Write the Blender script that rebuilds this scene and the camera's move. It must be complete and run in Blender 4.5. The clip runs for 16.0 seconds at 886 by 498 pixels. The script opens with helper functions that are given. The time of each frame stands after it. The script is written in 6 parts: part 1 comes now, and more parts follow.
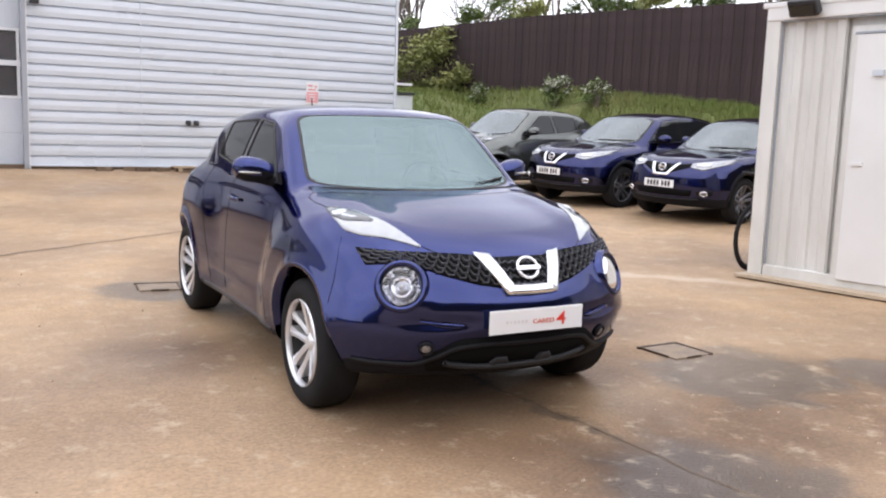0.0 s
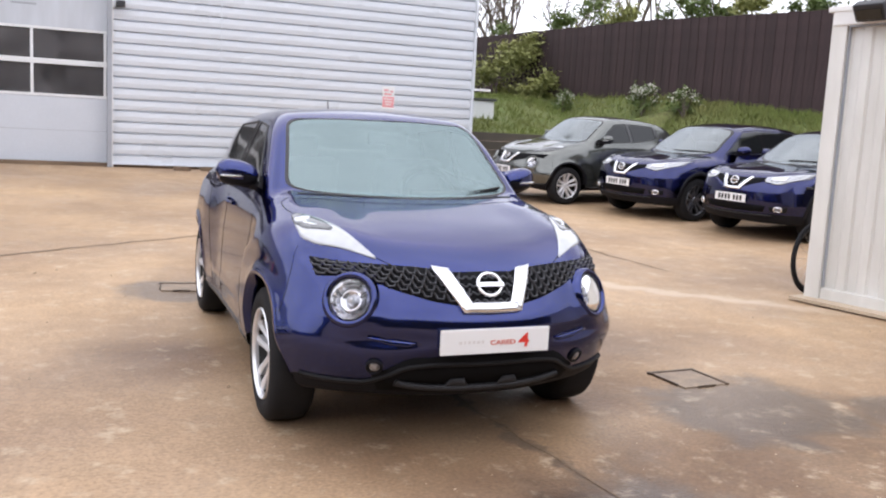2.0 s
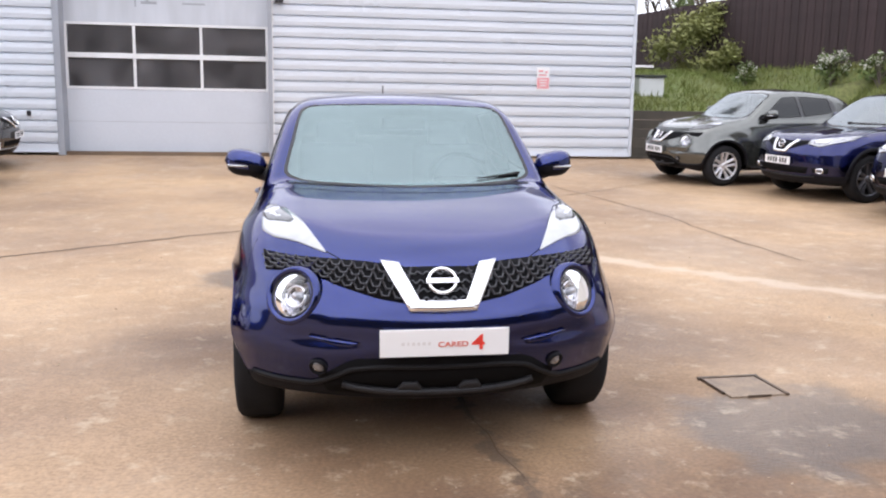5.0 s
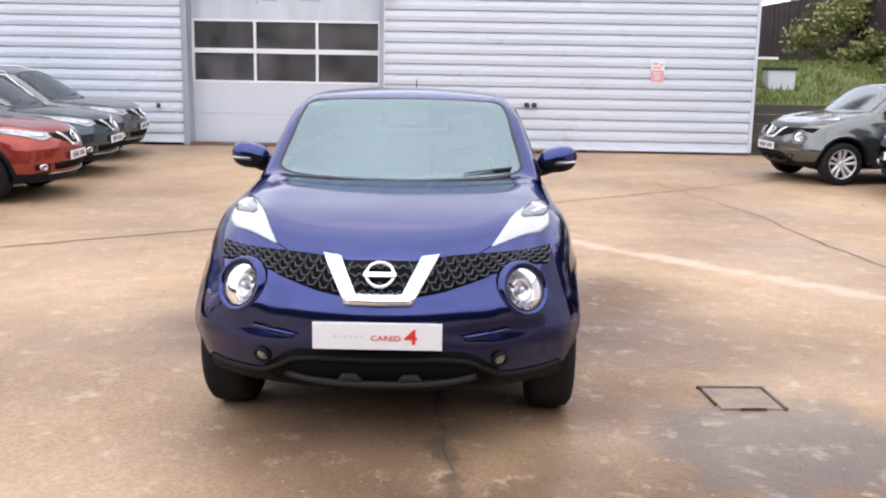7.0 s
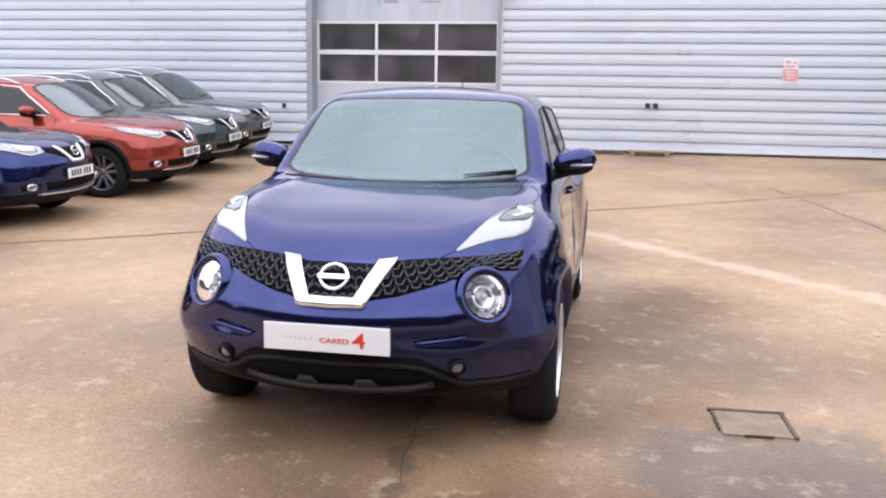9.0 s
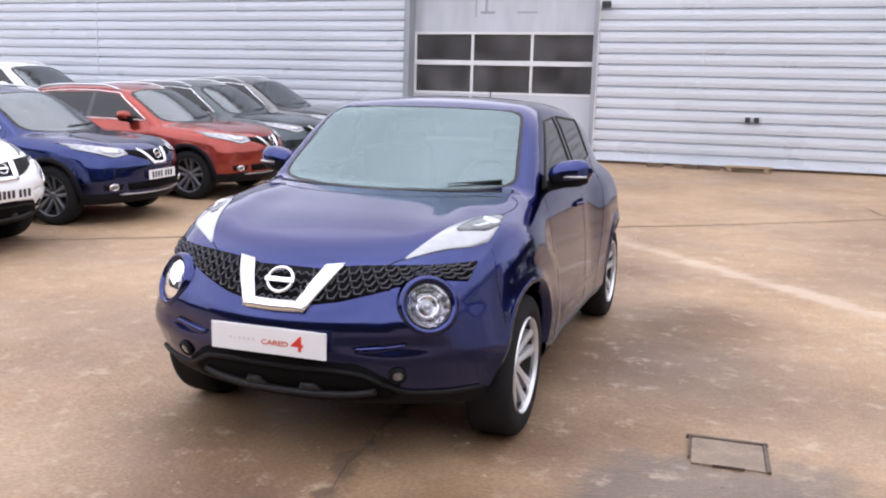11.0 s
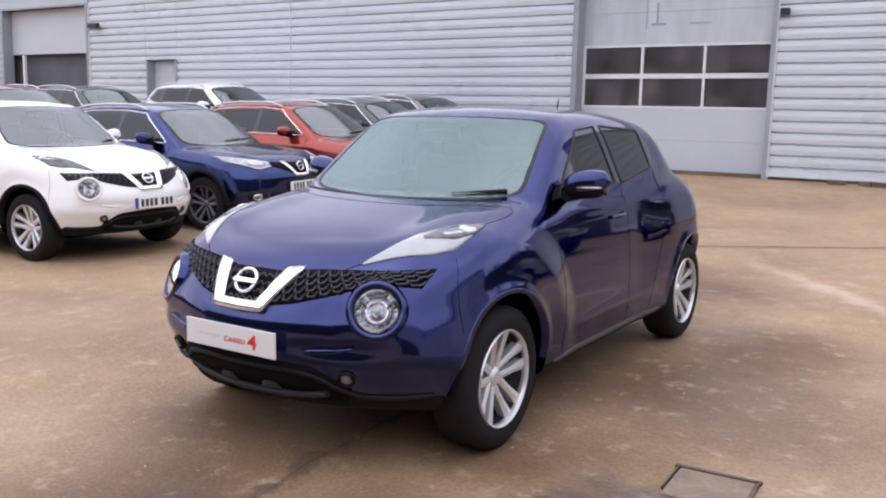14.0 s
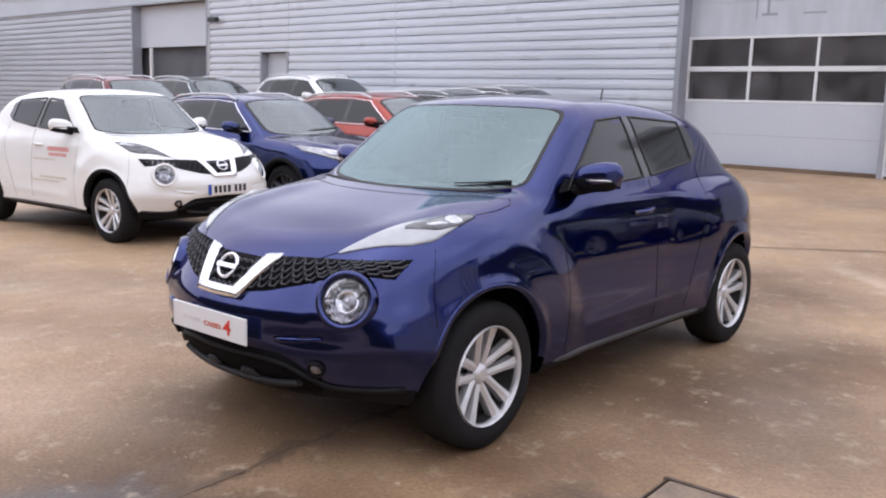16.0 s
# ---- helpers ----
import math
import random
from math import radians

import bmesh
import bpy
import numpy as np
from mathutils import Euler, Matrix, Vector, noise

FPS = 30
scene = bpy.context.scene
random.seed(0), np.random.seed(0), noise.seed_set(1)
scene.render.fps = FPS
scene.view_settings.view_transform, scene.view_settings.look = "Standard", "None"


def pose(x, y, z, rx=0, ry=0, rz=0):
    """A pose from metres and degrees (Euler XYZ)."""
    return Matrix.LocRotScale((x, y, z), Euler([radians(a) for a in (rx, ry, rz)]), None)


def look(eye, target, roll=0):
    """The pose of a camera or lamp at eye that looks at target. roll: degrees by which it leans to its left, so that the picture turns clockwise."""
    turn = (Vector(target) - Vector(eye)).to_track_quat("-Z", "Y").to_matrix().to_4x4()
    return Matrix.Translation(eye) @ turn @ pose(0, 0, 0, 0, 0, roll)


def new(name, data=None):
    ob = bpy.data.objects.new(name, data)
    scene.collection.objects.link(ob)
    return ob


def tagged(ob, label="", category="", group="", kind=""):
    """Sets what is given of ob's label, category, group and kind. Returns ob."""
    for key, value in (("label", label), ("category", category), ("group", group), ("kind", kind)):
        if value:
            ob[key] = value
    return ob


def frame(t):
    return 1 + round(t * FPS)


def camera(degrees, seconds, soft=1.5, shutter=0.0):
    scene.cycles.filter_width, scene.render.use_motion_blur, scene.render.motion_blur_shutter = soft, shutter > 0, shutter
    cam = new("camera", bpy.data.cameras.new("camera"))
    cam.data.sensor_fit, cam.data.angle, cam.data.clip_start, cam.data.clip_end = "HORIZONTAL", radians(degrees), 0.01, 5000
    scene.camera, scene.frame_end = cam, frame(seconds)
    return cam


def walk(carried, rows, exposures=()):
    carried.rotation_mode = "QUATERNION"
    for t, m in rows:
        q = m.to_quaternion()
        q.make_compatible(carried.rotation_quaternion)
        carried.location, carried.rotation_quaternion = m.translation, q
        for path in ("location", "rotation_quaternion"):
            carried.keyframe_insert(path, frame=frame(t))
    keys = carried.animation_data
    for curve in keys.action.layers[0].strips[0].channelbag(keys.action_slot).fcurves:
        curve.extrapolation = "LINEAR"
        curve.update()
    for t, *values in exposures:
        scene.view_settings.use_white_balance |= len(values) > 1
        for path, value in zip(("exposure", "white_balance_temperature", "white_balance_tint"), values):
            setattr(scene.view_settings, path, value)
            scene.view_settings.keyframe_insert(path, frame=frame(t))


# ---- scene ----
cam = camera(53.2, 16.0, 2.1)
PATH = [
    (0, -2.358, -3.340, 1.427, 82.21, -1.91, -28.54),
    (0.5, -2.212, -3.383, 1.421, 82.42, -2.61, -27.70),
    (1, -2.016, -3.316, 1.421, 82.44, -2.71, -27.22),
    (1.5, -1.854, -3.278, 1.444, 82.24, -3.23, -24.25),
    (2, -1.656, -3.399, 1.452, 82.33, -2.95, -21.71),
    (2.5, -1.437, -3.526, 1.468, 82.11, -3.26, -19.45),
    (3, -1.298, -3.484, 1.452, 82.22, -2.77, -17.79),
    (3.5, -1.102, -3.371, 1.461, 81.94, -2.88, -15.60),
    (4, -0.958, -3.341, 1.466, 80.97, -2.98, -13.48),
    (4.2, -0.859, -3.387, 1.484, 80.86, -2.39, -12.24),
    (6.5, 0.044, -3.338, 1.482, 80.62, -1.02, -2.13),
    (7, 0.311, -3.416, 1.504, 80.20, -1.02, 1.12),
    (7.5, 0.479, -3.366, 1.488, 80.39, -1.11, 3.04),
    (8, 0.654, -3.261, 1.504, 80.50, -0.90, 6.07),
    (8.5, 0.813, -3.228, 1.511, 80.15, -1.28, 9.24),
    (8.7, 0.934, -3.241, 1.512, 80.07, -1.18, 10.07),
    (10.8, 1.651, -2.985, 1.509, 80.61, -1.42, 18.07),
    (11, 1.773, -3.018, 1.515, 80.58, -1.71, 19.32),
    (11.5, 1.999, -2.996, 1.518, 80.94, -1.58, 21.74),
    (12, 2.105, -2.869, 1.494, 80.92, -0.88, 23.09),
    (12.5, 2.224, -2.685, 1.505, 80.88, -0.86, 24.88),
    (13, 2.343, -2.616, 1.505, 80.92, -0.93, 27.71),
    (13.5, 2.583, -2.590, 1.509, 80.95, -1.28, 31.01),
    (14, 2.710, -2.545, 1.500, 81.32, -1.26, 33.14),
    (14.5, 2.769, -2.432, 1.482, 81.44, -1.24, 34.54),
    (15, 2.819, -2.265, 1.487, 80.68, -1.61, 36.52),
    (15.5, 2.924, -2.195, 1.476, 81.17, -1.58, 38.53),
    (16, 3.110, -2.097, 1.486, 80.72, -1.74, 41.14),
]
LIGHT = [(0, 0.49, 6350, 13), (3.5, 0.59, 6300, 14), (7, 0.66, 6250, 15), (11, 0.46, 6200, 17), (14, 0.18, 6200, 17), (16, 0.15, 6200, 17)]
walk(cam, [(t, pose(*row)) for t, *row in PATH], LIGHT)

# ---------------------------------------------------------------- sky and sun
world = bpy.data.worlds.new("overcast_sky")
scene.world = world
world.use_nodes = True
wn = world.node_tree
wn.nodes.clear()
sky = wn.nodes.new("ShaderNodeTexSky")
sky.sky_type, sky.sun_disc = "NISHITA", False
sky.sun_elevation, sky.sun_rotation = radians(77), radians(214)
sky.air_density, sky.dust_density, sky.ozone_density = 1.0, 6.0, 1.0
grey = wn.nodes.new("ShaderNodeHueSaturation")
grey.inputs["Saturation"].default_value = 0.20
cloud = wn.nodes.new("ShaderNodeMix")
cloud.data_type = "RGBA"
cloud.inputs["Factor"].default_value = 0.82
cloud.inputs[7].default_value = (12.5, 12.8, 13.6, 1)
# soft cloud structure all over the sky
puff, place_, vary_ = wn.nodes.new("ShaderNodeTexNoise"), wn.nodes.new("ShaderNodeTexCoord"), wn.nodes.new("ShaderNodeMapRange")
puff.inputs["Scale"].default_value, puff.inputs["Detail"].default_value = 3.0, 5.0
vary_.inputs["From Min"].default_value, vary_.inputs["From Max"].default_value = 0.3, 0.7
vary_.inputs["To Min"].default_value, vary_.inputs["To Max"].default_value = 0.80, 1.20
shade = wn.nodes.new("ShaderNodeMix")
shade.data_type, shade.blend_type = "RGBA", "MULTIPLY"
shade.inputs["Factor"].default_value = 1
wn.links.new(place_.outputs["Generated"], puff.inputs["Vector"])
wn.links.new(puff.outputs["Fac"], vary_.inputs["Value"])
back = wn.nodes.new("ShaderNodeBackground")
back.inputs["Strength"].default_value = 0.115
wout = wn.nodes.new("ShaderNodeOutputWorld")
wn.links.new(sky.outputs[0], grey.inputs["Color"])
wn.links.new(grey.outputs[0], cloud.inputs[6])
wn.links.new(cloud.outputs[2], shade.inputs[6])
wn.links.new(vary_.outputs[0], shade.inputs[7])
wn.links.new(shade.outputs[2], back.inputs["Color"])
wn.links.new(back.outputs[0], wout.inputs["Surface"])
sun_data = bpy.data.lights.new("sun", "SUN")
sun_data.energy, sun_data.angle, sun_data.color = 0.6, radians(120), (1.0, 0.96, 0.90)
sun = new("sun", sun_data)
sun.matrix_basis = look((0, 0, 20), (1.0, 1.5, 12.0))
scene.view_settings.exposure = 0.0


# ---------------------------------------------------------------- materials
def material(name, colour, rough=0.5, metal=0.0, vary=0.0, scale=4.0, colour2=None, bump=0.0, bump_scale=40.0, coat=0.0, grain=0.0, grain_scale=90.0, rough_vary=0.0, spec=0.5, island=0.0, stretch=None):
    """A Principled material with broad stains, fine grain and relief in real-world size."""
    mat = bpy.data.materials.new(name)
    mat.use_nodes = True
    nt = mat.node_tree
    b = nt.nodes["Principled BSDF"]
    b.inputs["Roughness"].default_value, b.inputs["Metallic"].default_value = rough, metal
    b.inputs["Coat Weight"].default_value, b.inputs["Coat Roughness"].default_value = coat, 0.03
    b.inputs["Specular IOR Level"].default_value = spec
    tex = nt.nodes.new("ShaderNodeTexCoord")
    src = tex.outputs["Object"]
    if stretch:
        mp = nt.nodes.new("ShaderNodeMapping")
        mp.inputs["Scale"].default_value = stretch
        nt.links.new(src, mp.inputs["Vector"])
        src = mp.outputs[0]

    def noise_tex(sc, detail=6.0):
        n = nt.nodes.new("ShaderNodeTexNoise")
        n.inputs["Scale"].default_value, n.inputs["Detail"].default_value = sc, detail
        nt.links.new(src, n.inputs["Vector"])
        return n

    c2 = colour2 or tuple(c * 0.7 for c in colour)
    mix = nt.nodes.new("ShaderNodeMix")
    mix.data_type = "RGBA"
    mix.inputs[6].default_value, mix.inputs[7].default_value = (*colour, 1), (*c2, 1)
    if vary:
        n = noise_tex(scale)
        r = nt.nodes.new("ShaderNodeMapRange")
        r.inputs["From Min"].default_value, r.inputs["From Max"].default_value = 0.35, 0.7
        r.inputs["To Max"].default_value = vary
        nt.links.new(n.outputs["Fac"], r.inputs["Value"])
        nt.links.new(r.outputs[0], mix.inputs["Factor"])
    else:
        mix.inputs["Factor"].default_value = 0
    last = mix.outputs[2]
    if grain:
        g = noise_tex(grain_scale, 3.0)
        gm = nt.nodes.new("ShaderNodeMapRange")
        gm.inputs["From Min"].default_value, gm.inputs["From Max"].default_value = 0.3, 0.7
        gm.inputs["To Min"].default_value, gm.inputs["To Max"].default_value = 1 - grain, 1 + grain
        nt.links.new(g.outputs["Fac"], gm.inputs["Value"])
        mul = nt.nodes.new("ShaderNodeMix")
        mul.data_type, mul.blend_type = "RGBA", "MULTIPLY"
        mul.inputs["Factor"].default_value = 1
        nt.links.new(last, mul.inputs[6])
        nt.links.new(gm.outputs[0], mul.inputs[7])
        last = mul.outputs[2]
    if island:
        oi = nt.nodes.new("ShaderNodeObjectInfo")
        om = nt.nodes.new("ShaderNodeMapRange")
        om.inputs["To Min"].default_value, om.inputs["To Max"].default_value = 1 - island, 1 + island
        nt.links.new(oi.outputs["Random"], om.inputs["Value"])
        mul = nt.nodes.new("ShaderNodeMix")
        mul.data_type, mul.blend_type = "RGBA", "MULTIPLY"
        mul.inputs["Factor"].default_value = 1
        nt.links.new(last, mul.inputs[6])
        nt.links.new(om.outputs[0], mul.inputs[7])
        last = mul.outputs[2]
    nt.links.new(last, b.inputs["Base Color"])
    if rough_vary:
        n = noise_tex(scale * 1.7)
        r = nt.nodes.new("ShaderNodeMapRange")
        r.inputs["From Min"].default_value, r.inputs["From Max"].default_value = 0.35, 0.65
        r.inputs["To Min"].default_value, r.inputs["To Max"].default_value = max(0, rough - rough_vary), rough + rough_vary
        nt.links.new(n.outputs["Fac"], r.inputs["Value"])
        nt.links.new(r.outputs[0], b.inputs["Roughness"])
    if bump:
        n = noise_tex(bump_scale, 5.0)
        bp = nt.nodes.new("ShaderNodeBump")
        bp.inputs["Strength"].default_value, bp.inputs["Distance"].default_value = bump, 0.01
        nt.links.new(n.outputs["Fac"], bp.inputs["Height"])
        nt.links.new(bp.outputs[0], b.inputs["Normal"])
    return mat


def paint(name, colour, metal=1.0, rough=0.20):
    mat = material(name, colour, rough, metal, spec=0.0, vary=0.10, scale=2.5, colour2=tuple(c * 0.8 for c in colour), coat=1.0, grain=0.10, grain_scale=900.0)
    mat.node_tree.nodes["Principled BSDF"].inputs["Coat IOR"].default_value = 1.50
    mat.node_tree.nodes["Principled BSDF"].inputs["Specular Tint"].default_value = (*(0.3 + 0.7 * min(1, c * 2) for c in colour), 1)
    return mat


def glass(name, tint, ior, rough=0.0, gloss=(1, 1, 1), sky_haze=0.0):
    """Thin pane: it lets the light through and mirrors by Fresnel."""
    mat = bpy.data.materials.new(name)
    mat.use_nodes = True
    nt = mat.node_tree
    nt.nodes.clear()
    out = nt.nodes.new("ShaderNodeOutputMaterial")
    mix, fr = nt.nodes.new("ShaderNodeMixShader"), nt.nodes.new("ShaderNodeFresnel")
    tr, gl = nt.nodes.new("ShaderNodeBsdfTransparent"), nt.nodes.new("ShaderNodeBsdfGlossy")
    fr.inputs["IOR"].default_value = ior
    tr.inputs["Color"].default_value = (*tint, 1)
    gl.inputs["Roughness"].default_value = rough
    gl.inputs["Color"].default_value = (*gloss, 1)
    nt.links.new(fr.outputs[0], mix.inputs[0])
    nt.links.new(tr.outputs[0], mix.inputs[1])
    nt.links.new(gl.outputs[0], mix.inputs[2])
    last = mix.outputs[0]
    # pale diffuse film paints in the brightness of sky reflected by the panes
    if sky_haze:
        film, over, n, tc = (nt.nodes.new(k) for k in ("ShaderNodeBsdfDiffuse", "ShaderNodeMixShader", "ShaderNodeTexNoise", "ShaderNodeTexCoord"))
        film.inputs["Color"].default_value = (0.30, 0.29, 0.30, 1)
        n.inputs["Scale"].default_value, n.inputs["Detail"].default_value = 2.2, 3.0
        r = nt.nodes.new("ShaderNodeMapRange")
        r.inputs["From Min"].default_value, r.inputs["From Max"].default_value = 0.3, 0.7
        r.inputs["To Min"].default_value, r.inputs["To Max"].default_value = sky_haze * 0.4, sky_haze * 1.6
        nt.links.new(tc.outputs["Object"], n.inputs["Vector"])
        nt.links.new(n.outputs["Fac"], r.inputs["Value"])
        nt.links.new(r.outputs[0], over.inputs[0])
        nt.links.new(last, over.inputs[1])
        nt.links.new(film.outputs[0], over.inputs[2])
        last = over.outputs[0]
    nt.links.new(last, out.inputs["Surface"])
    return mat


def yard_material():
    """Worn tan concrete: broad mottling, grit, soft damp stains at the inspection covers, and shade painted round the
    car.
    """
    mat = material("yard_concrete", (0.420, 0.285, 0.169), 0.58, 0, 0.9, 0.42, (0.224, 0.146, 0.092), 0.35, 60, grain=0.20, grain_scale=55, rough_vary=0.16, spec=0.4)
    nt = mat.node_tree
    b = nt.nodes["Principled BSDF"]
    tex = next(n for n in nt.nodes if n.type == "TEX_COORD")
    colour = b.inputs["Base Color"].links[0].from_socket
    total = None
    for x, y, r in ((1.80, 0.35, 1.05), (2.6, 0.0, 0.6), (-0.95, 4.1, 0.8), (0.3, -0.9, 1.0)):
        d = nt.nodes.new("ShaderNodeVectorMath")
        d.operation = "DISTANCE"
        d.inputs[1].default_value = (x, y, 0.03)
        nt.links.new(tex.outputs["Object"], d.inputs[0])
        m = nt.nodes.new("ShaderNodeMapRange")
        m.inputs["From Min"].default_value, m.inputs["From Max"].default_value = 0.0, r
        m.inputs["To Min"].default_value, m.inputs["To Max"].default_value = 1.0, 0.0
        nt.links.new(d.outputs["Value"], m.inputs["Value"])
        if total is None:
            total = m.outputs[0]
        else:
            mx = nt.nodes.new("ShaderNodeMath")
            mx.operation = "MAXIMUM"
            nt.links.new(total, mx.inputs[0])
            nt.links.new(m.outputs[0], mx.inputs[1])
            total = mx.outputs[0]
    n = nt.nodes.new("ShaderNodeTexNoise")
    n.inputs["Scale"].default_value, n.inputs["Detail"].default_value = 2.6, 7.0
    nt.links.new(tex.outputs["Object"], n.inputs["Vector"])
    add = nt.nodes.new("ShaderNodeMath")
    nt.links.new(total, add.inputs[0])
    nt.links.new(n.outputs["Fac"], add.inputs[1])
    ramp = nt.nodes.new("ShaderNodeMapRange")
    ramp.interpolation_type = "SMOOTHSTEP"
    ramp.inputs["From Min"].default_value, ramp.inputs["From Max"].default_value = 0.80, 1.12
    nt.links.new(add.outputs[0], ramp.inputs["Value"])
    damp = nt.nodes.new("ShaderNodeMix")
    damp.data_type = "RGBA"
    nt.links.new(ramp.outputs[0], damp.inputs["Factor"])
    nt.links.new(colour, damp.inputs[6])
    dark = nt.nodes.new("ShaderNodeMix")
    dark.data_type, dark.blend_type = "RGBA", "MULTIPLY"
    dark.inputs["Factor"].default_value = 1
    dark.inputs[7].default_value = (0.50, 0.53, 0.60, 1)
    nt.links.new(colour, dark.inputs[6])
    nt.links.new(dark.outputs[2], damp.inputs[7])
    # broad brown traffic wear round the parking bay, with the car's contact shade painted in
    patch = None
    for x, y, r in ((1.2, 2.1, 1.5), (-0.1, 0.2, 1.2), (0.95, -0.25, 1.2), (-1.2, 2.0, 0.9), (2.2, -0.4, 1.6), (0.2, 5.0, 1.6), (0.2, -0.7, 1.1), (1.0, 0.9, 1.1), (1.5, 3.3, 1.1)):
        d = nt.nodes.new("ShaderNodeVectorMath")
        d.operation = "DISTANCE"
        d.inputs[1].default_value = (x, y, 0.03)
        nt.links.new(tex.outputs["Object"], d.inputs[0])
        m = nt.nodes.new("ShaderNodeMapRange")
        m.interpolation_type = "SMOOTHSTEP"
        m.inputs["From Min"].default_value, m.inputs["From Max"].default_value = r * 0.2, r
        m.inputs["To Min"].default_value, m.inputs["To Max"].default_value = 1.0, 0.0
        nt.links.new(d.outputs["Value"], m.inputs["Value"])
        if patch is None:
            patch = m.outputs[0]
        else:
            mx = nt.nodes.new("ShaderNodeMath")
            mx.operation = "MAXIMUM"
            nt.links.new(patch, mx.inputs[0])
            nt.links.new(m.outputs[0], mx.inputs[1])
            patch = mx.outputs[0]
    n2 = nt.nodes.new("ShaderNodeTexNoise")
    n2.inputs["Scale"].default_value, n2.inputs["Detail"].default_value = 1.1, 8.0
    nt.links.new(tex.outputs["Object"], n2.inputs["Vector"])
    cut = nt.nodes.new("ShaderNodeMapRange")
    cut.inputs["From Min"].default_value, cut.inputs["From Max"].default_value = 0.30, 0.62
    cut.inputs["To Min"].default_value = 0.5
    nt.links.new(n2.outputs["Fac"], cut.inputs["Value"])
    amount = nt.nodes.new("ShaderNodeMath")
    amount.operation = "MULTIPLY"
    nt.links.new(patch, amount.inputs[0])
    nt.links.new(cut.outputs[0], amount.inputs[1])
    wear_shade = nt.nodes.new("ShaderNodeMix")
    wear_shade.data_type, wear_shade.blend_type = "RGBA", "MULTIPLY"
    wear_shade.inputs[7].default_value = (0.43, 0.375, 0.345, 1)
    nt.links.new(amount.outputs[0], wear_shade.inputs["Factor"])
    nt.links.new(damp.outputs[2], wear_shade.inputs[6])
    blot, spread = nt.nodes.new("ShaderNodeTexNoise"), nt.nodes.new("ShaderNodeMapRange")
    blot.inputs["Scale"].default_value, blot.inputs["Detail"].default_value, blot.inputs["Roughness"].default_value = 3.4, 9.0, 0.68
    spread.inputs["From Min"].default_value, spread.inputs["From Max"].default_value = 0.32, 0.68
    spread.inputs["To Min"].default_value, spread.inputs["To Max"].default_value = 0.86, 1.14
    nt.links.new(tex.outputs["Object"], blot.inputs["Vector"])
    nt.links.new(blot.outputs["Fac"], spread.inputs["Value"])
    speck = nt.nodes.new("ShaderNodeMix")
    speck.data_type, speck.blend_type = "RGBA", "MULTIPLY"
    speck.inputs["Factor"].default_value = 1
    nt.links.new(wear_shade.outputs[2], speck.inputs[6])
    nt.links.new(spread.outputs[0], speck.inputs[7])

    def value(kind, a, c=None, op=None):
        n = nt.nodes.new(kind)
        if op:
            n.operation = op
        for k, v in enumerate((a, c)):
            if v is None:
                continue
            if isinstance(v, (int, float)):
                n.inputs[k].default_value = v
            else:
                nt.links.new(v, n.inputs[k])
        return n.outputs[0]

    def ramp_of(v, lo, hi, a, c):
        n = nt.nodes.new("ShaderNodeMapRange")
        n.interpolation_type = "SMOOTHSTEP"
        for k, x in zip(("From Min", "From Max", "To Min", "To Max"), (lo, hi, a, c)):
            n.inputs[k].default_value = x
        nt.links.new(v, n.inputs["Value"])
        return n.outputs[0]

    def cloud_of(scale, detail, rough):
        n = nt.nodes.new("ShaderNodeTexNoise")
        n.inputs["Scale"].default_value, n.inputs["Detail"].default_value, n.inputs["Roughness"].default_value = scale, detail, rough
        nt.links.new(tex.outputs["Object"], n.inputs["Vector"])
        return n.outputs["Fac"]

    def layer(below, colour_, fac, blend="MIX"):
        n = nt.nodes.new("ShaderNodeMix")
        n.data_type, n.blend_type = "RGBA", blend
        n.inputs[7].default_value = (*colour_, 1)
        nt.links.new(below, n.inputs[6])
        nt.links.new(fac, n.inputs["Factor"])
        return n.outputs[2]

    # pale scuffed cement and grey silt in broken patches
    last = layer(speck.outputs[2], (0.52, 0.42, 0.30), ramp_of(cloud_of(5.5, 8.0, 0.72), 0.53, 0.70, 0.0, 0.55))
    last = layer(last, (0.20, 0.155, 0.12), ramp_of(cloud_of(1.9, 9.0, 0.70), 0.56, 0.76, 0.0, 0.38))
    # soft pale strip of newer concrete running from the car to the cabin
    sep = nt.nodes.new("ShaderNodeSeparateXYZ")
    nt.links.new(tex.outputs["Object"], sep.inputs[0])
    across = value("ShaderNodeMath", value("ShaderNodeMath", sep.outputs[0], 0.742, "MULTIPLY"), value("ShaderNodeMath", sep.outputs[1], 0.670, "MULTIPLY"), "ADD")
    off_line = value("ShaderNodeMath", value("ShaderNodeMath", across, -4.835, "ADD"), None, "ABSOLUTE")
    rough_edge = value("ShaderNodeMath", off_line, ramp_of(cloud_of(4.0, 6.0, 0.6), 0.3, 0.7, -0.06, 0.08), "ADD")
    reach = value("ShaderNodeMath", ramp_of(sep.outputs[1], 1.6, 3.0, 0.0, 0.62), ramp_of(sep.outputs[1], 5.6, 7.2, 1.0, 0.0), "MULTIPLY")
    last = layer(last, (0.56, 0.45, 0.34), value("ShaderNodeMath", ramp_of(rough_edge, 0.03, 0.20, 1.0, 0.0), reach, "MULTIPLY"))
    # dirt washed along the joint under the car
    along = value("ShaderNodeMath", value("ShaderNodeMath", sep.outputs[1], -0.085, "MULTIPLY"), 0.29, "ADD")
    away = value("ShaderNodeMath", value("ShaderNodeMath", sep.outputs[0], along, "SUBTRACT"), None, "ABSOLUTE")
